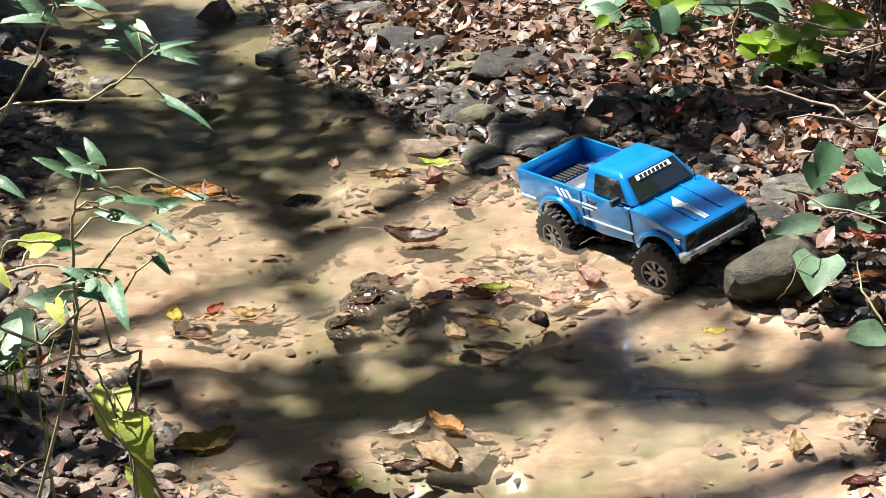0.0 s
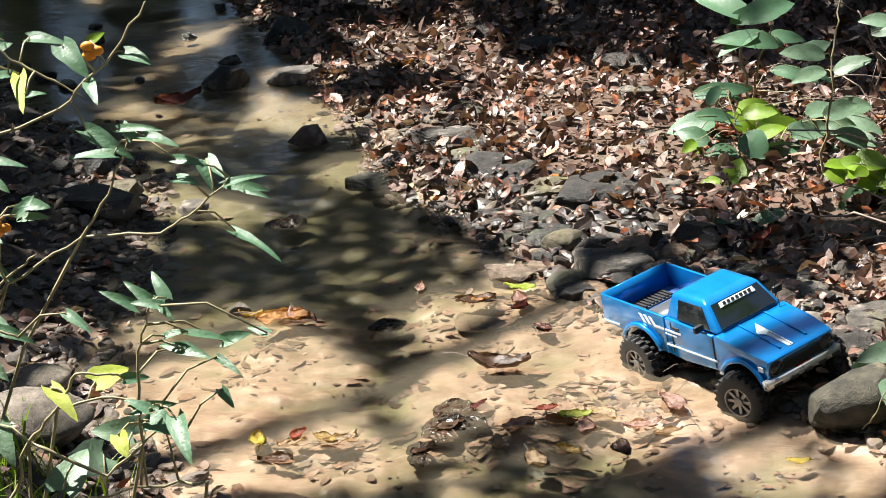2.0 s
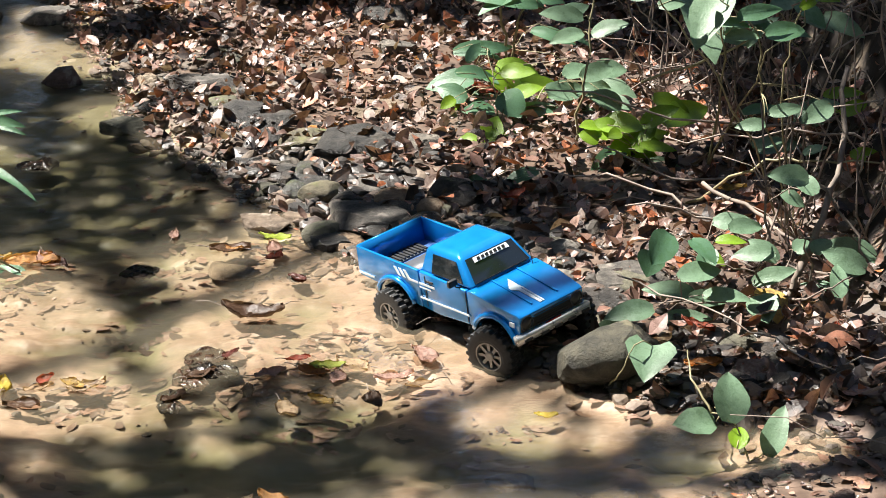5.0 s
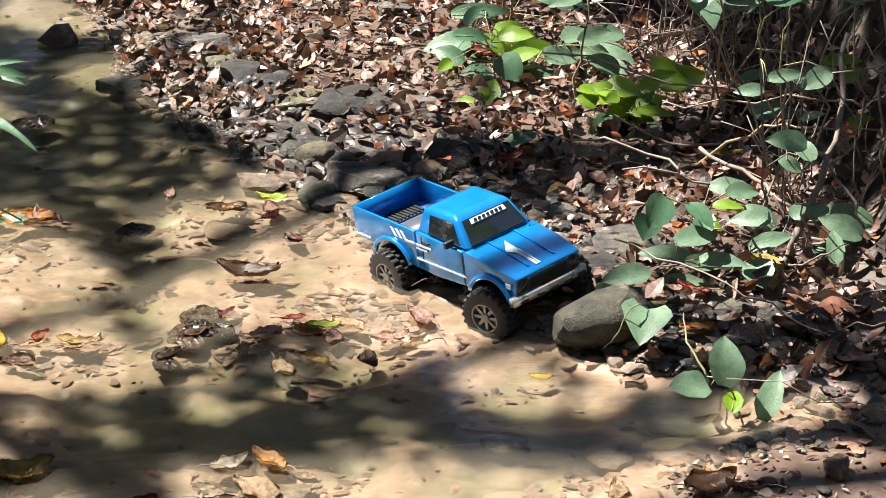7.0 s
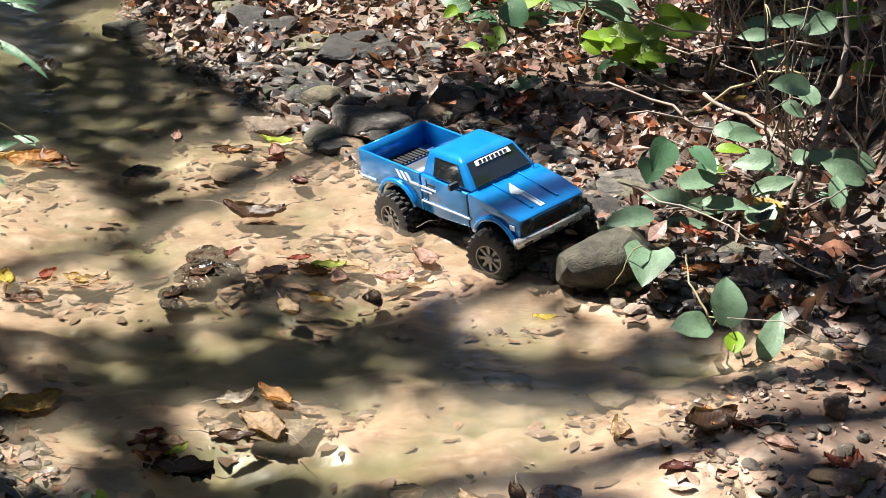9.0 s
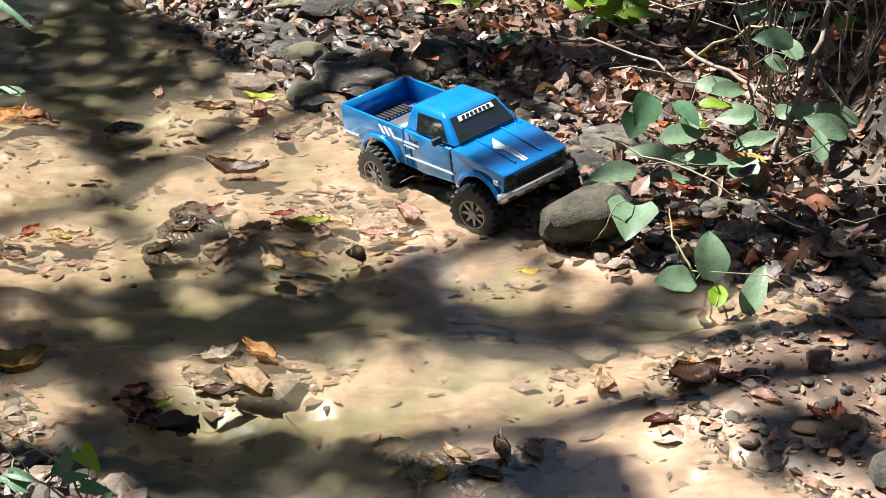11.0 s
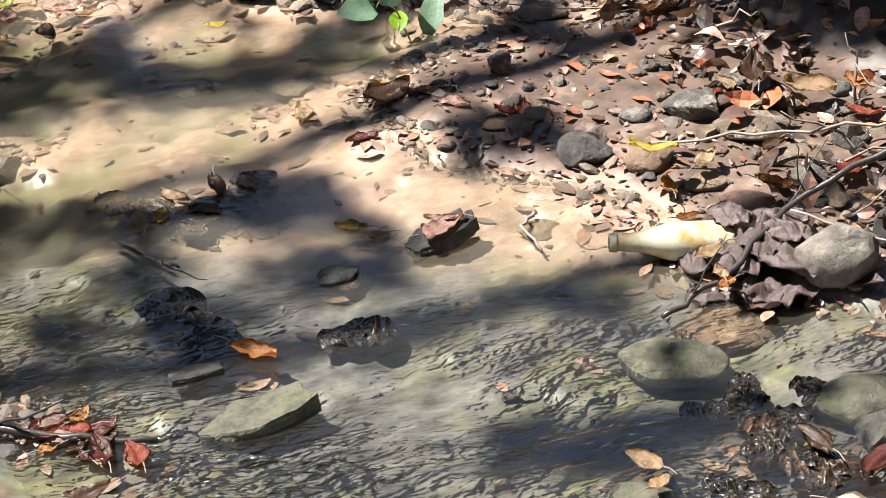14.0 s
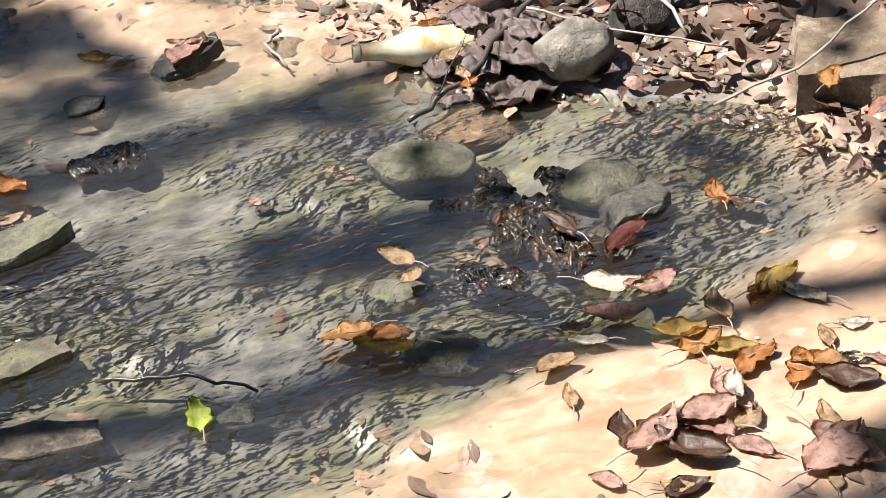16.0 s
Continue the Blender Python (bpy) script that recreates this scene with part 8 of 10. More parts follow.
p = Plant("hanging_vine", 1.006, 4.350, "vine with large drooping leaves hanging over the bank", "vine")
p.stem(None, (1.007, 4.200, 0.382), (0.976, 4.200, 0.514), (0.981, 4.300, 0.622), r=0.003)
p.stem(None, (1.073, 4.100, 0.420), (1.159, 4.100, 0.482), r=0.003)
p.stem((0.833, 4.300, 0.299), (1.019, 4.250, 0.381), (1.147, 4.200, 0.456), r=0.004)
p.leaf(0.965, 4.255, 0.451, 0.233, 0.100, -75, "broad")
p.leaf(1.021, 4.278, 0.427, 0.166, 0.073, -39, "broad")
p.leaf(0.836, 4.262, 0.524, 0.093, 0.058, 20, "broad")
p.leaf(0.870, 4.162, 0.520, 0.064, 0.041, 13, "broad")
p.leaf(1.074, 4.172, 0.495, 0.107, 0.041, 10, "broad")
p.leaf(1.117, 4.287, 0.432, 0.078, 0.031, 44, "broad")
p.leaf(1.179, 4.317, 0.409, 0.114, 0.049, -10, "mint")
p.leaf(1.095, 4.196, 0.450, 0.078, 0.035, -52, "mint")
p.leaf(1.020, 4.127, 0.454, 0.076, 0.038, 0, "broad")
p.leaf(0.987, 4.230, 0.426, 0.055, 0.028, -39, "broad")
p.leaf(1.058, 4.209, 0.470, 0.092, 0.032, 180, "broad")
p.leaf(1.063, 4.167, 0.437, 0.065, 0.023, 226, "broad")
p.leaf(1.002, 4.135, 0.478, 0.060, 0.028, 0, "broad")
p.leaf(1.190, 4.172, 0.488, 0.092, 0.048, -50, "mint")
p.leaf(1.296, 4.227, 0.283, 0.094, 0.033, 0, "bright")
p.leaf(1.232, 4.110, 0.278, 0.065, 0.023, -2, "bright")
p.leaf(1.207, 4.210, 0.244, 0.078, 0.059, -140, "broad")
p.leaf(1.267, 4.309, 0.199, 0.057, 0.043, -136, "broad")
p.leaf(1.164, 4.259, 0.147, 0.121, 0.057, 5, "broad")
p.leaf(1.102, 4.141, 0.196, 0.083, 0.040, 16, "broad")
p.leaf(1.231, 4.180, 0.272, 0.093, 0.039, 15, "broad")
p.leaf(1.287, 4.105, 0.286, 0.077, 0.038, 10, "bright")
p.leaf(1.112, 4.257, 0.240, 0.095, 0.033, 5, "mint")
p.leaf(1.153, 4.232, 0.501, 0.093, 0.048, 10, "broad")
p.leaf(1.199, 4.121, 0.539, 0.090, 0.041, -20, "bright")
p.leaf(1.203, 4.212, 0.476, 0.065, 0.030, -10, "bright")
p.leaf(1.284, 4.223, 0.446, 0.108, 0.048, -30, "broad")
p.leaf(1.225, 4.219, 0.448, 0.077, 0.035, -32, "broad")
p.done()
p = Plant("bank_weed", 0.642, 5.300, "tall weed with pale green leaves in the shade", "plant")
p.stem(None, (0.653, 5.250, 0.204), (0.692, 5.250, 0.300), (0.722, 5.300, 0.384), r=0.004)
p.stem(None, (0.605, 5.250, 0.238), (0.602, 5.300, 0.356), r=0.005)
p.leaf(0.615, 5.197, 0.280, 0.180, 0.074, 170, "mint")
p.leaf(0.587, 5.189, 0.273, 0.127, 0.053, 220, "mint")
p.leaf(0.567, 5.278, 0.121, 0.165, 0.040, 0, "mint")
p.leaf(0.568, 5.277, 0.104, 0.117, 0.029, -33, "mint")
p.leaf(0.734, 5.268, 0.262, 0.114, 0.052, 0, "mint")
p.leaf(0.689, 5.246, 0.262, 0.081, 0.037, -13, "mint")
p.leaf(0.769, 5.342, 0.135, 0.136, 0.049, -15, "mint")
p.leaf(0.819, 5.242, 0.154, 0.095, 0.034, -32, "mint")
p.leaf(0.926, 5.337, 0.030, 0.118, 0.069, 0, "broad")
p.leaf(0.893, 5.228, 0.040, 0.082, 0.049, 15, "broad")
p.leaf(0.943, 5.243, -0.003, 0.108, 0.056, -20, "broad")
p.leaf(0.965, 5.222, 0.012, 0.076, 0.040, -45, "broad")
p.leaf(0.861, 5.293, 0.036, 0.097, 0.045, 170, "broad")
p.leaf(0.819, 5.300, 0.218, 0.115, 0.060, 20, "broad")
p.leaf(0.677, 5.198, 0.360, 0.168, 0.078, 20, "mint")
p.leaf(0.638, 5.255, 0.333, 0.120, 0.057, -2, "mint")
p.leaf(0.562, 5.295, 0.358, 0.171, 0.079, 160, "mint")
p.done()
p = Plant("bank_weed", 0.722, 4.600, "tall weed with pale green leaves in the shade", "plant")
p.stem(None, (0.751, 4.600, 0.257), (0.774, 4.650, 0.426), (0.797, 4.700, 0.526), r=0.004)
p.leaf(0.798, 4.600, 0.167, 0.100, 0.059, 160, "broad")
p.leaf(0.783, 4.632, 0.231, 0.100, 0.052, 10, "broad")
p.leaf(0.701, 4.623, 0.325, 0.099, 0.045, -160, "broad")
p.leaf(0.813, 4.643, 0.340, 0.099, 0.052, 20, "broad")
p.leaf(0.681, 4.571, 0.396, 0.114, 0.051, 170, "broad")
p.leaf(0.791, 4.561, 0.005, 0.100, 0.070, -60, "broad")
p.done()
p = Plant("creeping_stem", 0.932, 4.200, "long bare creeper stem crossing the bank", "vine")
p.stem(None, (1.062, 4.000, 0.203), (1.175, 3.950, 0.213), (1.350, 3.900, 0.219), r=0.004)
p.leaf(1.152, 3.921, 0.250, 0.061, 0.029, 30, "broad")
p.leaf(1.283, 3.973, 0.218, 0.075, 0.032, 10, "bright")
p.done()
p = Plant("jewelweed", -0.827, 1.950, "tall jewelweed with pale leaves and orange flowers", "weed", group="jewelweeds")
p.stem(None, (-0.650, 1.950, 0.732), (-0.550, 1.950, 0.874), (-0.461, 1.950, 0.922), (-0.419, 1.950, 0.982), (-0.397, 1.950, 1.027), r=0.0022)
p.stem(None, (-0.461, 1.950, 0.922), (-0.375, 1.950, 0.921), (-0.335, 1.950, 0.944), (-0.294, 1.950, 0.979), r=0.0022)
p.stem(None, (-0.550, 1.950, 0.874), (-0.562, 1.950, 0.992), (-0.550, 1.950, 1.103), r=0.0022)
p.stem(None, (-0.581, 1.950, 1.025), (-0.465, 1.950, 1.066), (-0.410, 1.950, 1.111), (-0.360, 1.950, 1.174), r=0.0022)
p.stem(None, (-0.541, 1.950, 1.157), (-0.510, 1.950, 1.122), (-0.466, 1.950, 1.097), (-0.439, 1.950, 1.077), r=0.0022)
p.stem(None, (-0.650, 1.950, 0.732), (-0.609, 1.950, 0.825), (-0.549, 1.950, 0.881), (-0.514, 1.950, 0.905), r=0.0022)
p.leaf(-0.541, 1.979, 1.127, 0.043, 0.025, 200, "mint", -5)
p.leaf(-0.531, 1.939, 1.107, 0.040, 0.015, 180, "mint", -5)
p.leaf(-0.517, 1.997, 1.076, 0.070, 0.020, -75, "lime", -5)
p.leaf(-0.476, 1.990, 1.132, 0.043, 0.018, -35, "mint", -5)
p.leaf(-0.433, 1.915, 1.125, 0.049, 0.028, -50, "mint", -5)
p.leaf(-0.422, 1.984, 1.134, 0.021, 0.012, 30, "bright", -5)
p.leaf(-0.373, 1.942, 1.118, 0.035, 0.021, -15, "mint", -5)
p.leaf(-0.423, 1.931, 1.087, 0.039, 0.016, -50, "mint", -5)
p.leaf(-0.481, 1.926, 1.090, 0.021, 0.012, -10, "mint", -5)
p.leaf(-0.414, 1.941, 1.027, 0.060, 0.022, -50, "mint", -5)
p.leaf(-0.428, 1.905, 1.027, 0.049, 0.018, 180, "mint", -5)
p.leaf(-0.373, 1.905, 1.052, 0.052, 0.013, 5, "mint", -5)
p.leaf(-0.353, 1.912, 1.036, 0.042, 0.016, -30, "mint", -5)
p.leaf(-0.391, 1.931, 1.045, 0.028, 0.013, 120, "mint", -5)
p.leaf(-0.325, 1.916, 1.010, 0.040, 0.013, -20, "mint", -5)
p.leaf(-0.331, 1.912, 0.990, 0.034, 0.018, -25, "mint", -5)
p.leaf(-0.314, 1.983, 0.982, 0.038, 0.020, -30, "mint", -5)
p.leaf(-0.316, 1.938, 0.985, 0.033, 0.013, -70, "mint", -5)
p.leaf(-0.276, 1.949, 0.978, 0.045, 0.012, 0, "mint", -5)
p.leaf(-0.275, 1.960, 0.965, 0.045, 0.017, -25, "mint", -5)
p.leaf(-0.273, 1.993, 0.946, 0.034, 0.009, -25, "mint", -5)
p.leaf(-0.527, 1.915, 1.023, 0.060, 0.018, -10, "mint", -5)
p.leaf(-0.538, 1.923, 0.999, 0.043, 0.019, -40, "mint", -5)
p.leaf(-0.568, 1.986, 0.973, 0.033, 0.012, 0, "bright", -5)
p.leaf(-0.578, 1.991, 0.940, 0.045, 0.020, -40, "broad", -5)
p.leaf(-0.517, 1.993, 0.948, 0.034, 0.020, 0, "mint", -5)
p.leaf(-0.518, 1.953, 0.962, 0.029, 0.015, 60, "mint", -5)
p.leaf(-0.553, 1.937, 0.928, 0.022, 0.020, 0, "mint", -5)
p.leaf(-0.567, 1.919, 0.920, 0.022, 0.023, -60, "bright", -5)
p.leaf(-0.519, 1.991, 0.935, 0.034, 0.016, 0, "broad", -5)
p.leaf(-0.565, 1.977, 0.882, 0.060, 0.017, -30, "mint", -5)
p.leaf(-0.582, 1.955, 0.861, 0.037, 0.034, -60, "broad", -5)
p.leaf(-0.274, 1.979, 0.891, 0.070, 0.015, -48, "mint", -5)
p.flower(-0.423, 1.950, 1.126)
p.flower(-0.549, 1.950, 0.938)
p.done()
p = Plant("jewelweed", -0.564, 1.680, "jewelweed with narrow pale leaves and a few yellowing ones", "weed", group="jewelweeds")
p.stem(None, (-0.507, 1.680, 0.724), (-0.472, 1.680, 0.808), (-0.439, 1.680, 0.842), (-0.385, 1.680, 0.850), (-0.340, 1.680, 0.839), r=0.0022)
p.stem(None, (-0.439, 1.680, 0.842), (-0.417, 1.680, 0.876), (-0.382, 1.680, 0.874), r=0.0022)
p.stem(None, (-0.361, 1.680, 0.801), (-0.354, 1.680, 0.896), (-0.337, 1.680, 0.941), r=0.0022)
p.stem(None, (-0.472, 1.680, 0.808), (-0.400, 1.680, 0.767), (-0.343, 1.680, 0.815), (-0.322, 1.680, 0.805), r=0.0022)
p.stem(None, (-0.504, 1.680, 0.882), (-0.491, 1.680, 0.928), (-0.466, 1.680, 0.917), r=0.0022)
p.leaf(-0.361, 1.656, 0.960, 0.039, 0.013, 150, "mint", -5)
p.leaf(-0.348, 1.683, 0.956, 0.036, 0.013, 150, "mint", -5)
p.leaf(-0.335, 1.721, 0.948, 0.036, 0.015, 110, "mint", -5)
p.leaf(-0.333, 1.641, 0.959, 0.029, 0.012, 160, "mint", -5)
p.leaf(-0.327, 1.692, 0.932, 0.032, 0.012, -30, "mint", -5)
p.leaf(-0.398, 1.649, 0.941, 0.033, 0.013, -40, "mint", -5)
p.leaf(-0.390, 1.714, 0.860, 0.037, 0.034, 20, "lime", -5)
p.leaf(-0.399, 1.714, 0.799, 0.041, 0.032, 170, "broad", -5)
p.leaf(-0.435, 1.694, 0.771, 0.053, 0.044, 70, "broad", -5)
p.leaf(-0.341, 1.674, 0.819, 0.027, 0.023, -50, "mint", -5)
p.leaf(-0.312, 1.632, 0.824, 0.058, 0.022, -50, "mint", -5)
p.leaf(-0.344, 1.679, 0.839, 0.043, 0.015, 10, "mint", -5)
p.leaf(-0.359, 1.666, 0.848, 0.028, 0.013, 150, "mint", -5)
p.leaf(-0.429, 1.670, 0.851, 0.045, 0.020, -60, "lime", -5)
p.leaf(-0.371, 1.638, 0.818, 0.026, 0.020, -60, "lime", -5)
p.leaf(-0.309, 1.722, 0.875, 0.040, 0.016, -20, "mint", -5)
p.leaf(-0.322, 1.682, 0.898, 0.032, 0.013, 170, "mint", -5)
p.leaf(-0.283, 1.686, 0.905, 0.045, 0.012, -20, "mint", -5)
p.leaf(-0.264, 1.714, 0.892, 0.030, 0.016, 10, "mint", -5)
p.leaf(-0.276, 1.720, 0.860, 0.036, 0.010, -50, "mint", -5)
p.leaf(-0.275, 1.685, 0.840, 0.023, 0.012, -50, "mint", -5)
p.leaf(-0.496, 1.684, 0.804, 0.046, 0.027, -60, "broad", -5)
p.leaf(-0.508, 1.715, 0.879, 0.053, 0.025, -35, "broad", -5)
p.leaf(-0.485, 1.667, 0.944, 0.038, 0.020, -40, "broad", -5)
p.leaf(-0.480, 1.720, 0.904, 0.043, 0.015, -25, "mint", -5)
p.leaf(-0.486, 1.632, 0.933, 0.025, 0.013, -60, "bright", -5)
p.leaf(-0.320, 1.710, 0.901, 0.026, 0.011, 20, "mint", -5)
p.leaf(-0.239, 1.683, 0.910, 0.026, 0.011, 160, "mint", -5)
p.leaf(-0.361, 1.692, 0.864, 0.026, 0.014, 0, "mint", -5)
p.done()
p = Plant("jewelweed", -0.390, 1.800, "jewelweed with yellowing mottled leaves and thick pale stems", "weed", group="jewelweeds")
p.stem(None, (-0.320, 1.800, 0.507), (-0.354, 1.800, 0.578), (-0.365, 1.800, 0.633), (-0.377, 1.800, 0.680), r=0.0022)
p.stem(None, (-0.320, 1.800, 0.507), (-0.338, 1.800, 0.557), (-0.374, 1.800, 0.607), (-0.392, 1.800, 0.655), (-0.398, 1.800, 0.695), r=0.0022)
p.stem(None, (-0.356, 1.800, 0.509), (-0.355, 1.800, 0.578), r=0.0016)
p.stem(None, (-0.441, 1.800, 0.557), (-0.442, 1.800, 0.625), (-0.435, 1.800, 0.684), r=0.0022)
p.stem(None, (-0.328, 1.800, 0.697), (-0.404, 1.800, 0.695), (-0.477, 1.800, 0.677), r=0.0022)
p.leaf(-0.379, 1.849, 0.598, 0.056, 0.050, -100, "lime", -5)
p.leaf(-0.335, 1.772, 0.601, 0.056, 0.041, -70, "lime", -5)
p.leaf(-0.341, 1.791, 0.623, 0.040, 0.015, 0, "lime", -5)
p.leaf(-0.350, 1.830, 0.519, 0.044, 0.031, -80, "lime", -5)
p.leaf(-0.466, 1.825, 0.710, 0.057, 0.049, 200, "broad", -5)
p.leaf(-0.410, 1.802, 0.763, 0.039, 0.027, 180, "broad", -5)
p.leaf(-0.371, 1.828, 0.755, 0.042, 0.022, 10, "mint", -5)
p.leaf(-0.371, 1.818, 0.766, 0.028, 0.022, 120, "mint", -5)
p.done()
p = Plant("jewelweed", -0.270, 2.150, "low weed with small fresh green leaves", "weed", group="jewelweeds")
p.stem(None, (-0.251, 2.150, 0.157), (-0.270, 2.150, 0.218), (-0.311, 2.150, 0.253), (-0.352, 2.150, 0.280), r=0.0022)
p.stem(None, (-0.251, 2.150, 0.157), (-0.242, 2.150, 0.217), r=0.0016)
p.stem(None, (-0.251, 2.150, 0.157), (-0.314, 2.150, 0.203), (-0.353, 2.150, 0.263), r=0.0022)
p.leaf(-0.273, 2.187, 0.212, 0.050, 0.028, 60, "mint", -5)
p.leaf(-0.242, 2.165, 0.221, 0.039, 0.031, -50, "bright", -5)
p.leaf(-0.230, 2.136, 0.193, 0.053, 0.024, 0, "mint", -5)
p.leaf(-0.257, 2.129, 0.218, 0.035, 0.022, 20, "mint", -5)
p.leaf(-0.318, 2.108, 0.233, 0.043, 0.018, -10, "mint", -5)
p.leaf(-0.337, 2.112, 0.226, 0.043, 0.027, 170, "mint", -5)
p.done()
p = Plant("jewelweed", -0.224, 2.100, "low weed with small fresh green leaves", "weed", group="jewelweeds")
p.stem(None, (-0.211, 2.100, 0.104), (-0.196, 2.100, 0.164), r=0.0016)
p.stem(None, (-0.211, 2.100, 0.104), (-0.217, 2.100, 0.201), r=0.0016)
p.leaf(-0.204, 2.054, 0.200, 0.043, 0.036, -70, "mint", -5)
p.leaf(-0.177, 2.148, 0.149, 0.059, 0.024, 5, "mint", -5)
p.leaf(-0.213, 2.064, 0.227, 0.022, 0.014, 60, "mint", -5)
p.done()
p = Plant("bank_vine", 1.112, 3.900, "leafy vine hanging over the dark root-grown bank", "vine")
p.stem(None, (0.994, 3.800, 0.418), (0.964, 3.750, 0.565), (0.846, 3.750, 0.674), r=0.0025)
p.stem(None, (1.038, 3.800, 0.477), (1.054, 3.750, 0.608), (1.084, 3.750, 0.687), r=0.0025)
p.stem(None, (0.887, 3.750, 0.473), (0.779, 3.750, 0.607), (0.732, 3.750, 0.678), r=0.0025)
p.leaf(0.865, 3.750, 0.598, 0.162, 0.089, -100, "broad", False, 4)
p.leaf(0.761, 3.750, 0.657, 0.093, 0.047, 200, "broad", False, 4)
p.leaf(0.969, 3.750, 0.604, 0.100, 0.035, 5, "mint", False, 4)
p.leaf(0.937, 3.750, 0.555, 0.075, 0.030, 10, "broad", False, 4)
p.leaf(0.915, 3.750, 0.581, 0.075, 0.026, 5, "mint", False, 4)
p.leaf(1.025, 3.750, 0.562, 0.094, 0.047, 0, "mint", False, 4)
p.leaf(0.712, 3.750, 0.664, 0.074, 0.037, 175, "broad", False, 4)
p.leaf(1.075, 3.750, 0.653, 0.062, 0.037, -90, "broad", False, 4)
p.leaf(1.071, 3.750, 0.624, 0.062, 0.025, 30, "bright", False, 4)
p.leaf(0.846, 3.750, 0.660, 0.050, 0.025, 90, "bright", False, 4)
p.leaf(1.100, 3.750, 0.386, 0.077, 0.046, 200, "broad", False, 4)
p.leaf(0.961, 3.750, 0.364, 0.064, 0.032, 190, "broad", False, 4)
p.leaf(1.036, 3.750, 0.395, 0.076, 0.031, 10, "broad", False, 4)
p.done()
p = Plant("leaflet_seedling", 1.301, 3.292, "tiny seedling with paired yellow-green leaflets in the litter", "plant")
p.stem(None, (1.306, 3.292, 0.100), r=0.0014)
p.leaf(1.284, 3.292, 0.055, 0.030, 0.010, 160, "bright", False, -20)
p.leaf(1.318, 3.292, 0.055, 0.030, 0.010, 20, "bright", False, -20)
p.leaf(1.284, 3.292, 0.068, 0.030, 0.010, 160, "bright", False, -20)
p.leaf(1.318, 3.292, 0.068, 0.030, 0.010, 20, "bright", False, -20)
p.leaf(1.284, 3.292, 0.081, 0.030, 0.010, 160, "bright", False, -20)
p.leaf(1.318, 3.292, 0.081, 0.030, 0.010, 20, "bright", False, -20)
p.leaf(1.284, 3.292, 0.094, 0.030, 0.010, 160, "bright", False, -20)
p.leaf(1.318, 3.292, 0.094, 0.030, 0.010, 20, "bright", False, -20)
p.done()


# ---------- boulder, slab, bottle ----------
boulder = stone(0.622, 3.33, 0.225, 0.16, 0.092, 8, "angular", "boulder", "big mossy boulder at the foot of the bank", 0.2)
boulder.name = "boulder"


def build_block():
    """The flat-topped rough stone block at the muddy shore."""
    bm = bmesh.new()
    box(bm, -0.15, 0.15, -0.085, 0.085, 0.0, 0.105)
    bmesh.ops.subdivide_edges(bm, edges=list(bm.edges), cuts=9, use_grid_fill=True)
    for v in bm.verts:
        p = v.co
        v.co = p + Vector((1, 1, 0.7)) * 0.016 * noise.noise(p * 11) + Vector((0.6, 0.8, 0.5)) * 0.006 * noise.noise(p * 40)
        if p.z > 0.09:
            v.co.z += 0.10 * p.x - 0.02 * max(0, -p.y * 4)
    ob = link_mesh("stone_block", bm, M_STONE["tan"], None, True)
    ob.data.set_sharp_from_angle(angle=radians(35))
    ob.matrix_world = pose(1.545, 1.66, -0.02, 0, 0, -32)
    tagged(ob, "rough flat-topped grey-tan stone block at the muddy shore", "stone")


build_block()


def bottle_mat():
    """Cloudy glass, stained amber by silt in patches."""
    m, nt, b = node_mat("cloudy_stained_glass")
    v = obj_coord(nt)
    n = noise_tex(nt, 22, 4, 0.6, v)
    c = ramp(nt, n, [(0.36, (0.42, 0.27, 0.09)), (0.52, (0.50, 0.46, 0.33)), (0.7, (0.56, 0.55, 0.46))])
    nt.links.new(c, b.inputs["Base Color"])
    b.inputs["Roughness"].default_value = 0.16
    b.inputs["Coat Weight"].default_value = 0.4
    return m


M_AMBER = bottle_mat()
M_LABEL = plain("faded_paper_label", (0.50, 0.47, 0.34), 0.7, 0, 0.25, 70)
M_RUST = plain("yellow_silt_stain", (0.55, 0.36, 0.10), 0.5, 0, 0.25, 60)


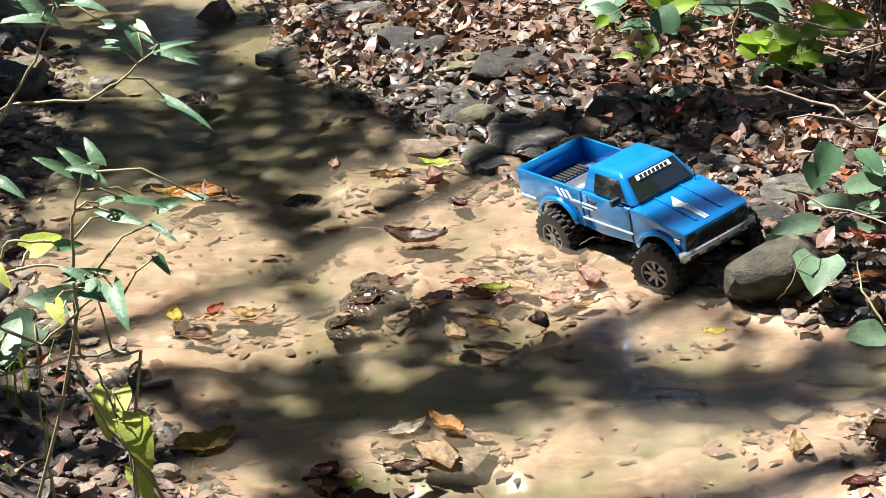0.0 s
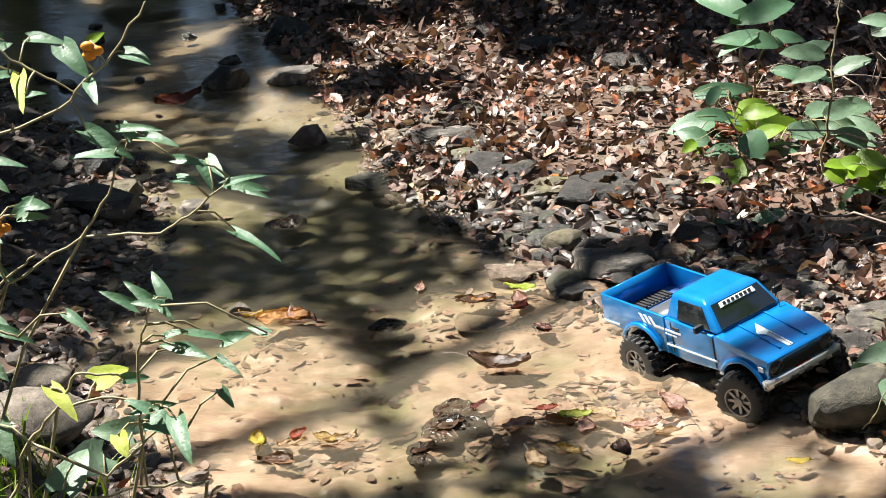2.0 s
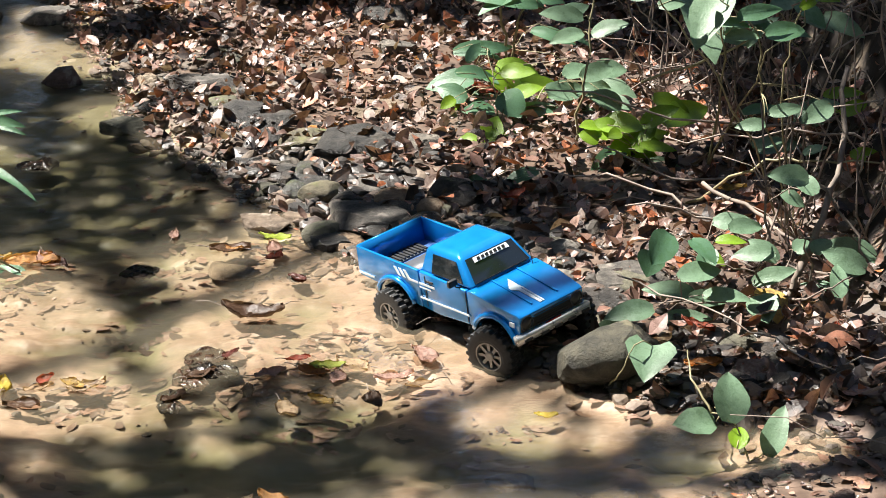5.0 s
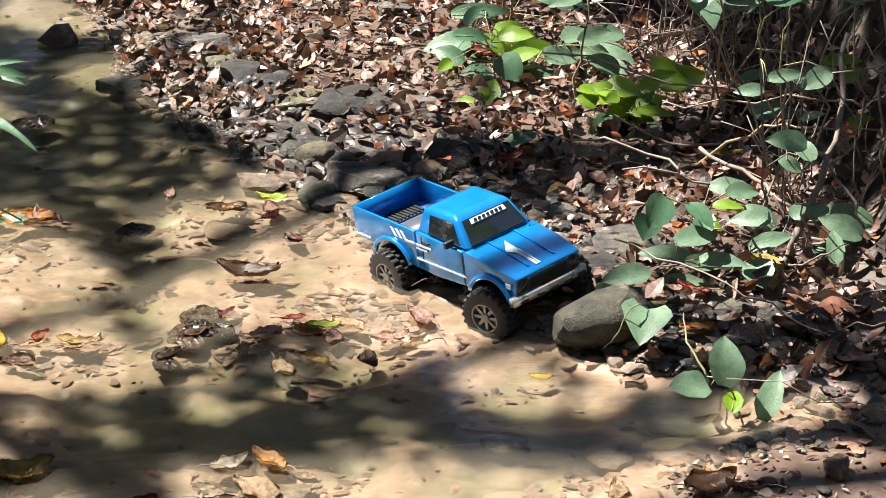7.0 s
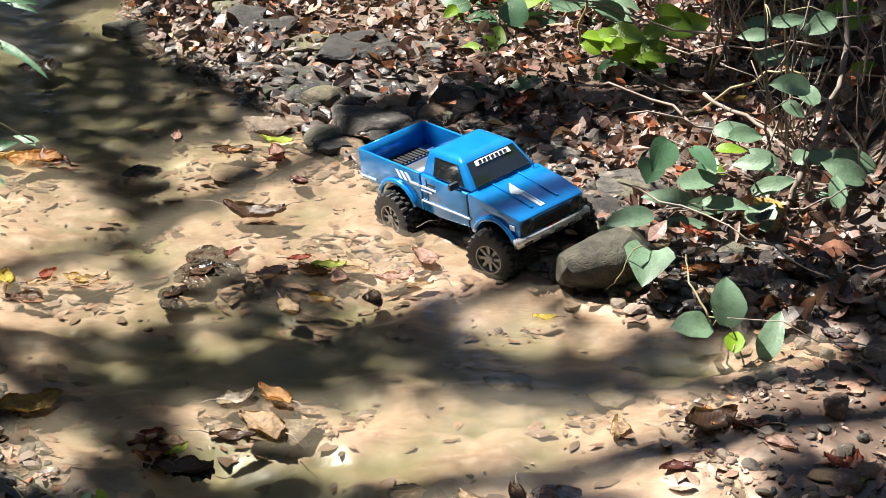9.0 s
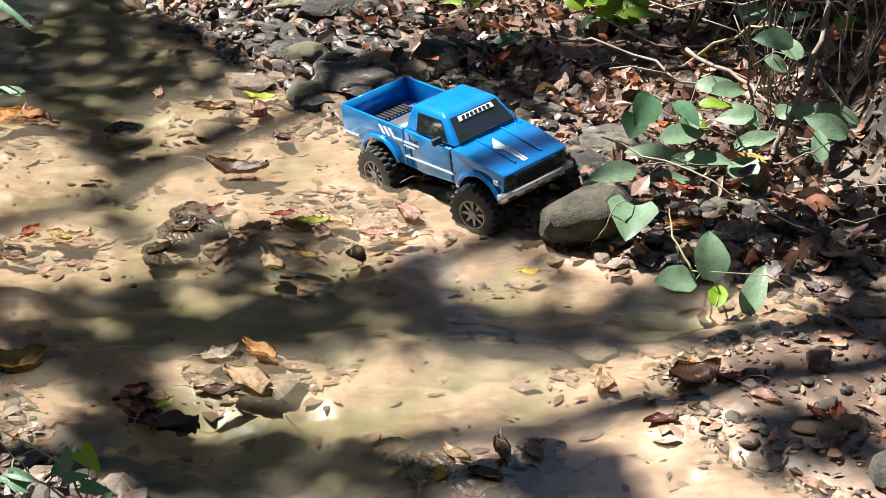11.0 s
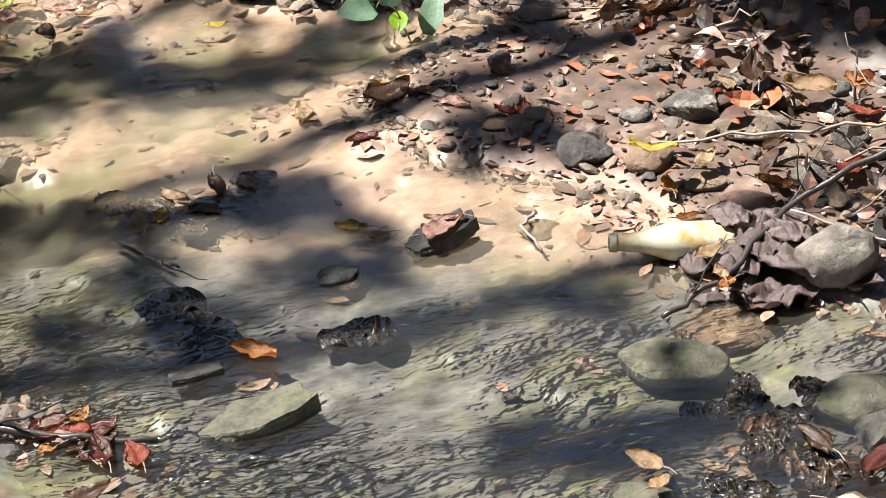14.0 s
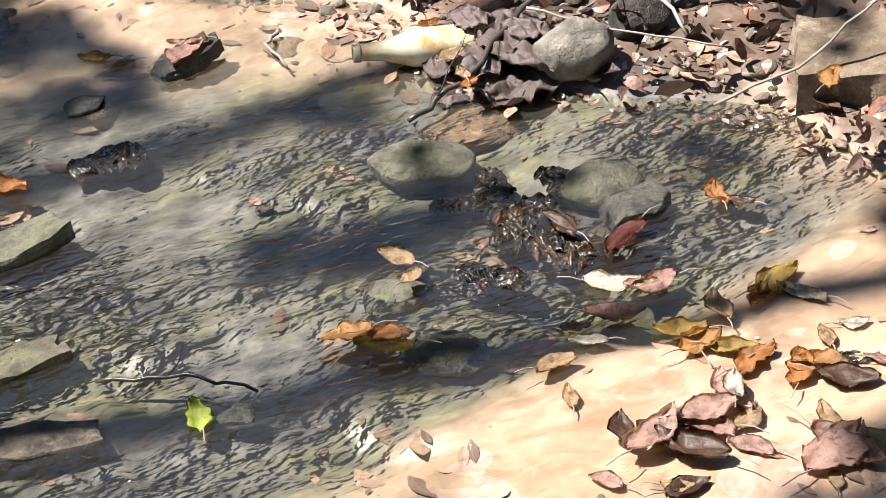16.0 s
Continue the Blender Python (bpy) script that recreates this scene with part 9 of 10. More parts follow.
def build_bottle():
    B = thing("glass_bottle", pose(0.978, 2.064, 0.026, 3, 0, 77), "cloudy pale glass beer bottle lying on its side", "bottle")
    bm = bmesh.new()
    prof = [(0.0, -0.115), (0.024, -0.115), (0.0295, -0.110), (0.0305, -0.10), (0.0305, 0.015), (0.029, 0.030), (0.022, 0.052), (0.0155, 0.075), (0.0135, 0.10), (0.0130, 0.108)]
    lathe(bm, prof, 32)
    part("body", bm, M_AMBER, B, "cloudy greenish-white glass body", True)
    bm = bmesh.new()
    lathe(bm, [(0.0130, 0.1085), (0.0148, 0.109), (0.0150, 0.114), (0.0140, 0.1165), (0.0140, 0.120), (0.0095, 0.120), (0.0090, 0.108)], 28)
    part("neck_ring", bm, M_AMBER, B, "thick rounded lip", True)
    bm = bmesh.new()
    seg = 14
    rows = []
    for yy in (-0.085, -0.030):
        rows.append([bm.verts.new((0.0312 * math.cos(a), yy, 0.0312 * math.sin(a))) for a in [radians(200 + 130 * k / seg) for k in range(seg + 1)]])
    for k in range(seg):
        bm.faces.new((rows[0][k], rows[0][k + 1], rows[1][k + 1], rows[1][k]))
    lab = part("label", bm, M_LABEL, B, "faded greenish paper label with grey bars", True)
    for k in range(3):
        bm = bmesh.new()
        a0 = 225 + 26 * k
        r2 = []
        for yy in (-0.078, -0.040 - 0.008 * (k % 2)):
            r2.append([bm.verts.new((0.0317 * math.cos(radians(a)), yy, 0.0317 * math.sin(radians(a)))) for a in (a0, a0 + 5, a0 + 10)])
        for j in range(2):
            bm.faces.new((r2[0][j], r2[0][j + 1], r2[1][j + 1], r2[1][j]))
        part("bar", bm, M_GRATE, lab)


build_bottle()


# ---------- sticks, roots, crumpled leaf mats ----------
def stick(name, pts, r0, r1, mat, label, jit=0.012, twigs=0, category="stick", seed=1):
    rnd = random.Random(seed)
    o = Vector(pts[0])
    T = thing(name, pose(*o), label, category)
    path = []
    loc = [Vector(p) - o for p in pts]
    for a, b in zip(loc, loc[1:]):
        path += wander(a, b, 6, 0, jit, rnd)[:-1]
    path.append(loc[-1])
    bm = bmesh.new()
    tube(bm, path, r0, r1, 8)
    part("shaft", bm, mat, T, "", True)
    for _ in range(twigs):
        k = rnd.randint(2, len(path) - 2)
        d = (path[k + 1] - path[k]).normalized()
        e = path[k] + d * rnd.uniform(0.03, 0.10) + Vector((rnd.uniform(-0.07, 0.07), rnd.uniform(-0.05, 0.05), rnd.uniform(-0.01, 0.07)))
        bm = bmesh.new()
        tube(bm, wander(path[k], e, 5, 0, 0.006, rnd), r0 * 0.4, r0 * 0.15, 5)
        part("twig", bm, mat, T, "", True)
    return T


stick("driftwood_stick", [(0.873, 1.91, 0.008), (0.972, 1.935, 0.03), (1.155, 2.038, 0.085), (1.331, 2.02, 0.16), (1.52, 2.0, 0.24)], 0.004, 0.0065, M_WETSTICK,
      "dark wet branch propped across the gravel by the bottle", 0.008, 5, seed=3)
stick("bleached_twig", [(1.02, 2.32, 0.06), (1.219, 2.253, 0.075), (1.438, 2.161, 0.10), (1.65, 2.06, 0.13)], 0.0022, 0.003, M_ROOT, "pale bleached twig lying over gravel stones", 0.006, 2, seed=4)
stick("bent_twig", [(1.33, 1.90, 0.03), (1.318, 2.0, 0.085), (1.335, 2.05, 0.13), (1.42, 2.12, 0.20)], 0.003, 0.0035, M_ROOT, "pale bent twig arching over the gravel", 0.004, 1, seed=5)
stick("thin_twig", [(1.10, 1.98, 0.10), (1.20, 1.90, 0.075), (1.33, 1.80, 0.06)], 0.002, 0.0015, M_ROOT, "thin pale twig resting on the big rock", 0.004, 0, seed=6)
stick("thin_twig", [(1.27, 1.72, 0.02), (1.40, 1.66, 0.10), (1.52, 1.66, 0.17), (1.60, 1.68, 0.22)], 0.0025, 0.0018, M_TWIG, "thin curved twig over the stone block", 0.006, 0, seed=7)
stick("dead_branch", [(0.95, 4.12, 0.11), (1.06, 3.92, 0.09), (1.10, 3.78, 0.075)], 0.005, 0.004, M_TWIG, "brown dead branch lying on dark litter", 0.008, 1, seed=8)
stick("pale_branch", [(1.227, 3.478, 0.060), (1.249, 3.347, 0.070), (1.262, 3.197, 0.060), (1.303, 3.112, 0.050), (1.360, 2.946, 0.050)], 0.006, 0.0045, M_ROOT, "pale bare branch lying over the bank litter", 0.006, 2, seed=31)
stick("black_branch", [(-0.30, 2.06, 0.03), (-0.13, 1.985, 0.016), (-0.03, 1.935, 0.012), (0.06, 1.90, 0.004), (0.14, 1.875, -0.004)], 0.008, 0.005, M_WETSTICK, "wet black branch at the near shore", 0.004, 2, seed=9)
stick("wet_twig", [(0.16, 2.42, -0.004), (0.22, 2.30, 0.012), (0.235, 2.22, 0.05)], 0.004, 0.002, M_WETSTICK, "wet twig standing out of the riffle", 0.006, 2, seed=10)
stick("pale_twig", [(0.66, 3.55, 0.12), (0.85, 3.36, 0.10), (1.02, 3.22, 0.05), (1.16, 3.22, 0.09)], 0.002, 0.0014, M_ROOT, "thin arching creeper twig at the bank foot", 0.008, 0, seed=12)
stick("wet_twig", [(0.30, 1.55, 0.0), (0.40, 1.50, 0.01), (0.47, 1.44, 0.0)], 0.003, 0.002, M_WETSTICK, "wet black twig in the riffle", 0.004, 1, seed=13)
stick("curved_twig", [(0.80, 2.26, 0.006), (0.765, 2.22, 0.012), (0.775, 2.15, 0.004)], 0.0035, 0.002, M_TWIG, "short curved twig lying on wet sand", 0.003, 0, seed=15)


def crumple(x, y, size, mat, label, seed, z=None, tall=0.24):
    """A soaked, crumpled leaf: a rumpled sheet folded up on itself."""
    rnd = random.Random(seed)
    bm = bmesh.new()
    N = 27
    o = Vector((rnd.uniform(0, 40), rnd.uniform(0, 40), rnd.uniform(0, 40)))
    g = []
    for i in range(N):
        row = []
        for j in range(N):
            u, v = i / (N - 1) * 2 - 1, j / (N - 1) * 2 - 1
            r = math.hypot(u, v)
            k = 0.5 if r < 1e-6 else 0.5 * max(abs(u), abs(v)) / r
            p = Vector((u * k, v * k, 0))
            q = Vector((p.x * 1.2, p.y * 1.8, 0)) + o
            h = 0.3 * noise.noise(q * 1.6) + abs(noise.noise(q * 2.6)) * 0.65 + noise.noise(q * 5.0) * 0.14 + abs(noise.noise(q * 9.0)) * 0.07 - 0.25 * (p.x * p.x + p.y * p.y) * 2
            row.append(bm.verts.new((p.x * (1 - 0.25 * h), p.y * (0.8 - 0.3 * h), h * tall)))
        g.append(row)
    for a, b in zip(g, g[1:]):
        for j in range(N - 1):
            bm.faces.new((a[j], b[j], b[j + 1], a[j + 1]))
    for v in bm.verts:
        v.co *= size
    bmesh.ops.solidify(bm, geom=list(bm.faces), thickness=0.001)
    ob = link_mesh("crumpled_leaf", bm, mat, None, True)
    ob.matrix_world = pose(x, y, (max(land(x, y), 0.0) if z is None else z) - 0.003, 0, 0, rnd.uniform(0, 360))
    return tagged(ob, label, "fallen leaf", "soaked leaves")


M_CRUMPLE = leaf_mat("soaked_grey_leaf", [(0.0, (0.14, 0.10, 0.095)), (1.0, (0.30, 0.23, 0.22))], 0.62, False, 0.0)
M_BROWN = leaf_mat("brown_soaked_leaf", [(0.0, (0.06, 0.04, 0.028)), (0.6, (0.15, 0.10, 0.065)), (1.0, (0.24, 0.16, 0.10))], 0.35, False, 0.0)
M_MUCK = leaf_mat("black_soaked_leaf", [(0.0, (0.016, 0.013, 0.010)), (0.6, (0.05, 0.035, 0.022)), (1.0, (0.14, 0.07, 0.04))], 0.26, False, 0.0, (0.012, 0.011, 0.009))
crumple(1.020, 1.994, 0.115, M_CRUMPLE, "grey-purple soaked leaf draped by the bottle", 1, 0.035, tall=0.34)
crumple(1.078, 2.033, 0.116, M_CRUMPLE, "grey-purple soaked leaf draped by the bottle", 4, 0.05, tall=0.34)
crumple(1.062, 1.917, 0.133, M_CRUMPLE, "grey soaked leaf hanging against the big rock", 7, 0.02, tall=0.34)
crumple(1.012, 1.964, 0.104, M_CRUMPLE, "purple-brown soaked leaf at the water edge", 10, 0.0, tall=0.34)
crumple(1.089, 1.938, 0.113, M_CRUMPLE, "grey soaked leaf hanging against the big rock", 13, 0.05, tall=0.34)
for k, (x, y, z, size) in enumerate(((0.985, 2.02, 0.02, 0.085), (1.045, 2.065, 0.06, 0.08), (1.03, 1.925, 0.01, 0.09), (1.10, 1.985, 0.065, 0.085), (1.125, 2.045, 0.05, 0.075), (0.965, 1.955, 0.0, 0.07), (1.06, 1.99, 0.055, 0.09))):
    crumple(x, y, size, M_CRUMPLE, "purple-grey wrinkled leaf in the heap by the bottle", 130 + k, z, tall=0.36)
crumple(0.909, 1.698, 0.064, M_MUCK, "black soaked leaf in a stranded mat", 16, tall=0.34)
crumple(0.908, 1.709, 0.049, M_MUCK, "black soaked leaf in a stranded mat", 17, tall=0.34)
crumple(0.918, 1.729, 0.057, M_MUCK, "black soaked leaf in a stranded mat", 18, tall=0.34)
crumple(0.929, 1.634, 0.051, M_MUCK, "black soaked leaf in a stranded mat", 19, tall=0.34)
crumple(0.948, 1.642, 0.056, M_MUCK, "black soaked leaf in a stranded mat", 20, tall=0.34)
crumple(0.895, 1.666, 0.060, M_MUCK, "black soaked leaf in a stranded mat", 21, tall=0.34)
crumple(1.001, 1.662, 0.055, M_MUCK, "black soaked leaf in a stranded mat", 22, tall=0.34)
crumple(1.026, 1.654, 0.057, M_MUCK, "black soaked leaf in a stranded mat", 23, tall=0.34)
crumple(0.997, 1.695, 0.058, M_MUCK, "black soaked leaf in a stranded mat", 24, tall=0.34)
crumple(0.835, 1.698, 0.037, M_MUCK, "black soaked leaf in a stranded mat", 25, tall=0.34)
crumple(0.858, 1.694, 0.043, M_MUCK, "black soaked leaf in a stranded mat", 26, tall=0.34)
crumple(0.826, 1.699, 0.039, M_MUCK, "black soaked leaf in a stranded mat", 27, tall=0.34)
crumple(0.875, 1.587, 0.061, M_MUCK, "black soaked leaf in a stranded mat", 28, tall=0.34)
crumple(0.903, 1.603, 0.069, M_MUCK, "black soaked leaf in a stranded mat", 29, tall=0.34)
crumple(0.900, 1.630, 0.063, M_MUCK, "black soaked leaf in a stranded mat", 30, tall=0.34)
crumple(0.934, 1.512, 0.074, M_MUCK, "black soaked leaf in a stranded mat", 31, tall=0.34)
crumple(0.965, 1.518, 0.068, M_MUCK, "black soaked leaf in a stranded mat", 32, tall=0.34)
crumple(0.913, 1.543, 0.065, M_MUCK, "black soaked leaf in a stranded mat", 33, tall=0.34)
crumple(0.805, 1.536, 0.060, M_MUCK, "black soaked leaf in a stranded mat", 34, tall=0.34)
crumple(0.836, 1.504, 0.059, M_MUCK, "black soaked leaf in a stranded mat", 35, tall=0.34)
crumple(0.799, 1.509, 0.049, M_MUCK, "black soaked leaf in a stranded mat", 36, tall=0.34)
crumple(0.240, 2.163, 0.069, M_MUCK, "black soaked leaf clump in the riffle", 37, tall=0.22)
crumple(0.252, 2.107, 0.090, M_MUCK, "black soaked leaf clump in the riffle", 38, tall=0.22)
crumple(0.223, 2.211, 0.098, M_MUCK, "black soaked leaf clump in the riffle", 39, tall=0.22)
crumple(0.205, 2.202, 0.047, M_MUCK, "black soaked leaf clump in the riffle", 40, tall=0.22)
crumple(0.180, 2.210, 0.042, M_MUCK, "black soaked leaf clump in the riffle", 41, tall=0.22)
crumple(0.187, 2.196, 0.053, M_MUCK, "black soaked leaf clump in the riffle", 42, tall=0.22)
crumple(-0.147, 3.426, 0.101, M_MUCK, "black soaked leaf clump on the sand spit", 43, tall=0.19)
crumple(-0.166, 3.486, 0.102, M_MUCK, "black soaked leaf clump on the sand spit", 44, tall=0.19)
crumple(-0.160, 3.421, 0.089, M_MUCK, "black soaked leaf clump on the sand spit", 45, tall=0.19)
crumple(-0.188, 3.376, 0.082, M_MUCK, "black soaked leaf clump on the sand spit", 46, tall=0.19)
crumple(-0.177, 3.429, 0.080, M_MUCK, "black soaked leaf clump on the sand spit", 47, tall=0.19)
crumple(-0.195, 3.402, 0.072, M_MUCK, "black soaked leaf clump on the sand spit", 48, tall=0.19)
crumple(-0.228, 3.315, 0.058, M_MUCK, "black soaked leaf clump on the sand spit", 49, tall=0.19)
crumple(-0.224, 3.274, 0.056, M_MUCK, "black soaked leaf clump on the sand spit", 50, tall=0.19)
crumple(-0.222, 3.274, 0.060, M_MUCK, "black soaked leaf clump on the sand spit", 51, tall=0.19)
crumple(-0.329, 3.938, 0.078, M_MUCK, "dark soaked leaf in the creek", 52, tall=0.22)
crumple(-0.332, 3.958, 0.071, M_MUCK, "dark soaked leaf in the creek", 53, tall=0.22)
crumple(-0.310, 3.964, 0.061, M_MUCK, "dark soaked leaf in the creek", 54, tall=0.22)
crumple(-0.616, 4.705, 0.102, M_MUCK, "dark soaked leaf in the creek", 55, tall=0.22)
crumple(-0.641, 4.699, 0.090, M_MUCK, "dark soaked leaf in the creek", 56, tall=0.22)
crumple(-0.634, 4.687, 0.081, M_MUCK, "dark soaked leaf in the creek", 57, tall=0.22)
crumple(0.020, 3.882, 0.038, M_MUCK, "dark soaked leaf in the creek", 58, tall=0.22)
crumple(0.014, 3.898, 0.034, M_MUCK, "dark soaked leaf in the creek", 59, tall=0.22)
crumple(0.023, 3.896, 0.038, M_MUCK, "dark soaked leaf in the creek", 60, tall=0.22)
crumple(0.251, 2.517, 0.058, M_BROWN, "brown soaked leaf in the near shallows", 61, tall=0.16)
crumple(0.227, 2.511, 0.069, M_BROWN, "brown soaked leaf in the near shallows", 62, tall=0.16)
crumple(0.221, 2.500, 0.061, M_BROWN, "brown soaked leaf in the near shallows", 63, tall=0.16)
crumple(0.335, 2.479, 0.086, M_BROWN, "brown soaked leaf in the near shallows", 64, tall=0.16)
crumple(0.305, 2.461, 0.080, M_BROWN, "brown soaked leaf in the near shallows", 65, tall=0.16)
crumple(0.369, 2.474, 0.068, M_BROWN, "brown soaked leaf in the near shallows", 66, tall=0.16)
crumple(0.410, 2.526, 0.047, M_CRUMPLE, "grey soaked leaf in the near shallows", 67)
crumple(0.430, 2.552, 0.047, M_CRUMPLE, "grey soaked leaf in the near shallows", 68)
crumple(0.396, 2.550, 0.056, M_CRUMPLE, "grey soaked leaf in the near shallows", 69)
crumple(0.295, 2.432, 0.054, M_BROWN, "brown soaked leaf in the near shallows", 70, tall=0.16)
crumple(0.280, 2.460, 0.058, M_BROWN, "brown soaked leaf in the near shallows", 71, tall=0.16)
crumple(0.284, 2.424, 0.061, M_BROWN, "brown soaked leaf in the near shallows", 72, tall=0.16)
crumple(-0.178, 2.644, 0.047, M_MUCK, "dark soaked leaf at the near shore", 73, tall=0.22)
crumple(-0.210, 2.680, 0.062, M_MUCK, "dark soaked leaf at the near shore", 74, tall=0.22)
crumple(-0.146, 2.639, 0.063, M_MUCK, "dark soaked leaf at the near shore", 75, tall=0.22)
crumple(-0.957, 3.247, 0.063, M_CRUMPLE, "grey soaked leaf on the near bank", 76, 0.05)
crumple(-0.934, 3.261, 0.058, M_CRUMPLE, "grey soaked leaf on the near bank", 77, 0.05)
crumple(-0.972, 3.233, 0.052, M_CRUMPLE, "grey soaked leaf on the near bank", 78, 0.05)
crumple(0.993, 3.089, 0.060, M_CRUMPLE, "grey soaked leaf in the cove", 79)
crumple(1.017, 3.045, 0.075, M_CRUMPLE, "grey soaked leaf in the cove", 80)
crumple(1.008, 3.130, 0.075, M_CRUMPLE, "grey soaked leaf in the cove", 81)
crumple(-0.644, 2.848, 0.047, M_CRUMPLE, "grey dry leaf on the near bank", 82, 0.02)
crumple(-0.627, 2.820, 0.053, M_CRUMPLE, "grey dry leaf on the near bank", 83, 0.02)
crumple(-0.633, 2.850, 0.056, M_CRUMPLE, "grey dry leaf on the near bank", 84, 0.02)
crumple(-0.750, 2.924, 0.067, M_CRUMPLE, "grey dry leaf on the near bank", 85, 0.04)
crumple(-0.771, 2.963, 0.071, M_CRUMPLE, "grey dry leaf on the near bank", 86, 0.04)
crumple(-0.726, 2.908, 0.064, M_CRUMPLE, "grey dry leaf on the near bank", 87, 0.04)
crumple(-0.694, 2.726, 0.065, M_CRUMPLE, "grey dry leaf on the near bank", 88, 0.05)
crumple(-0.669, 2.772, 0.082, M_CRUMPLE, "grey dry leaf on the near bank", 89, 0.05)
crumple(-0.666, 2.673, 0.077, M_CRUMPLE, "grey dry leaf on the near bank", 90, 0.05)
crumple(-0.747, 2.806, 0.063, M_MUCK, "black wet leaf on the near bank", 91, 0.04)
crumple(-0.766, 2.809, 0.067, M_MUCK, "black wet leaf on the near bank", 92, 0.04)
crumple(-0.749, 2.835, 0.056, M_MUCK, "black wet leaf on the near bank", 93, 0.04)
crumple(0.206, 2.523, 0.048, M_BROWN, "brown soaked leaf in the creek", 94, tall=0.16)
crumple(0.178, 2.562, 0.062, M_BROWN, "brown soaked leaf in the creek", 95, tall=0.16)
crumple(0.179, 2.524, 0.051, M_BROWN, "brown soaked leaf in the creek", 96, tall=0.16)
crumple(0.484, 2.191, 0.042, M_MUCK, "dark soaked leaf in the riffle", 97, tall=0.22)
crumple(0.488, 2.183, 0.035, M_MUCK, "dark soaked leaf in the riffle", 98, tall=0.22)
crumple(0.476, 2.169, 0.041, M_MUCK, "dark soaked leaf in the riffle", 99, tall=0.22)
crumple(0.459, 2.044, 0.060, M_MUCK, "dark soaked leaf in the riffle", 100, tall=0.22)
crumple(0.431, 2.031, 0.074, M_MUCK, "dark soaked leaf in the riffle", 101, tall=0.22)
crumple(0.482, 2.032, 0.079, M_MUCK, "dark soaked leaf in the riffle", 102, tall=0.22)
crumple(0.938, 1.526, 0.067, M_MUCK, "dark soaked root tuft in the riffle", 103, tall=0.34)
crumple(0.937, 1.547, 0.068, M_MUCK, "dark soaked root tuft in the riffle", 104, tall=0.34)
crumple(0.954, 1.522, 0.063, M_MUCK, "dark soaked root tuft in the riffle", 105, tall=0.34)
crumple(1.116, 1.166, 0.042, M_MUCK, "black wet leaf in shallow water", 106, tall=0.22)
crumple(1.112, 1.160, 0.057, M_MUCK, "black wet leaf in shallow water", 107, tall=0.22)
crumple(1.142, 1.156, 0.058, M_MUCK, "black wet leaf in shallow water", 108, tall=0.22)


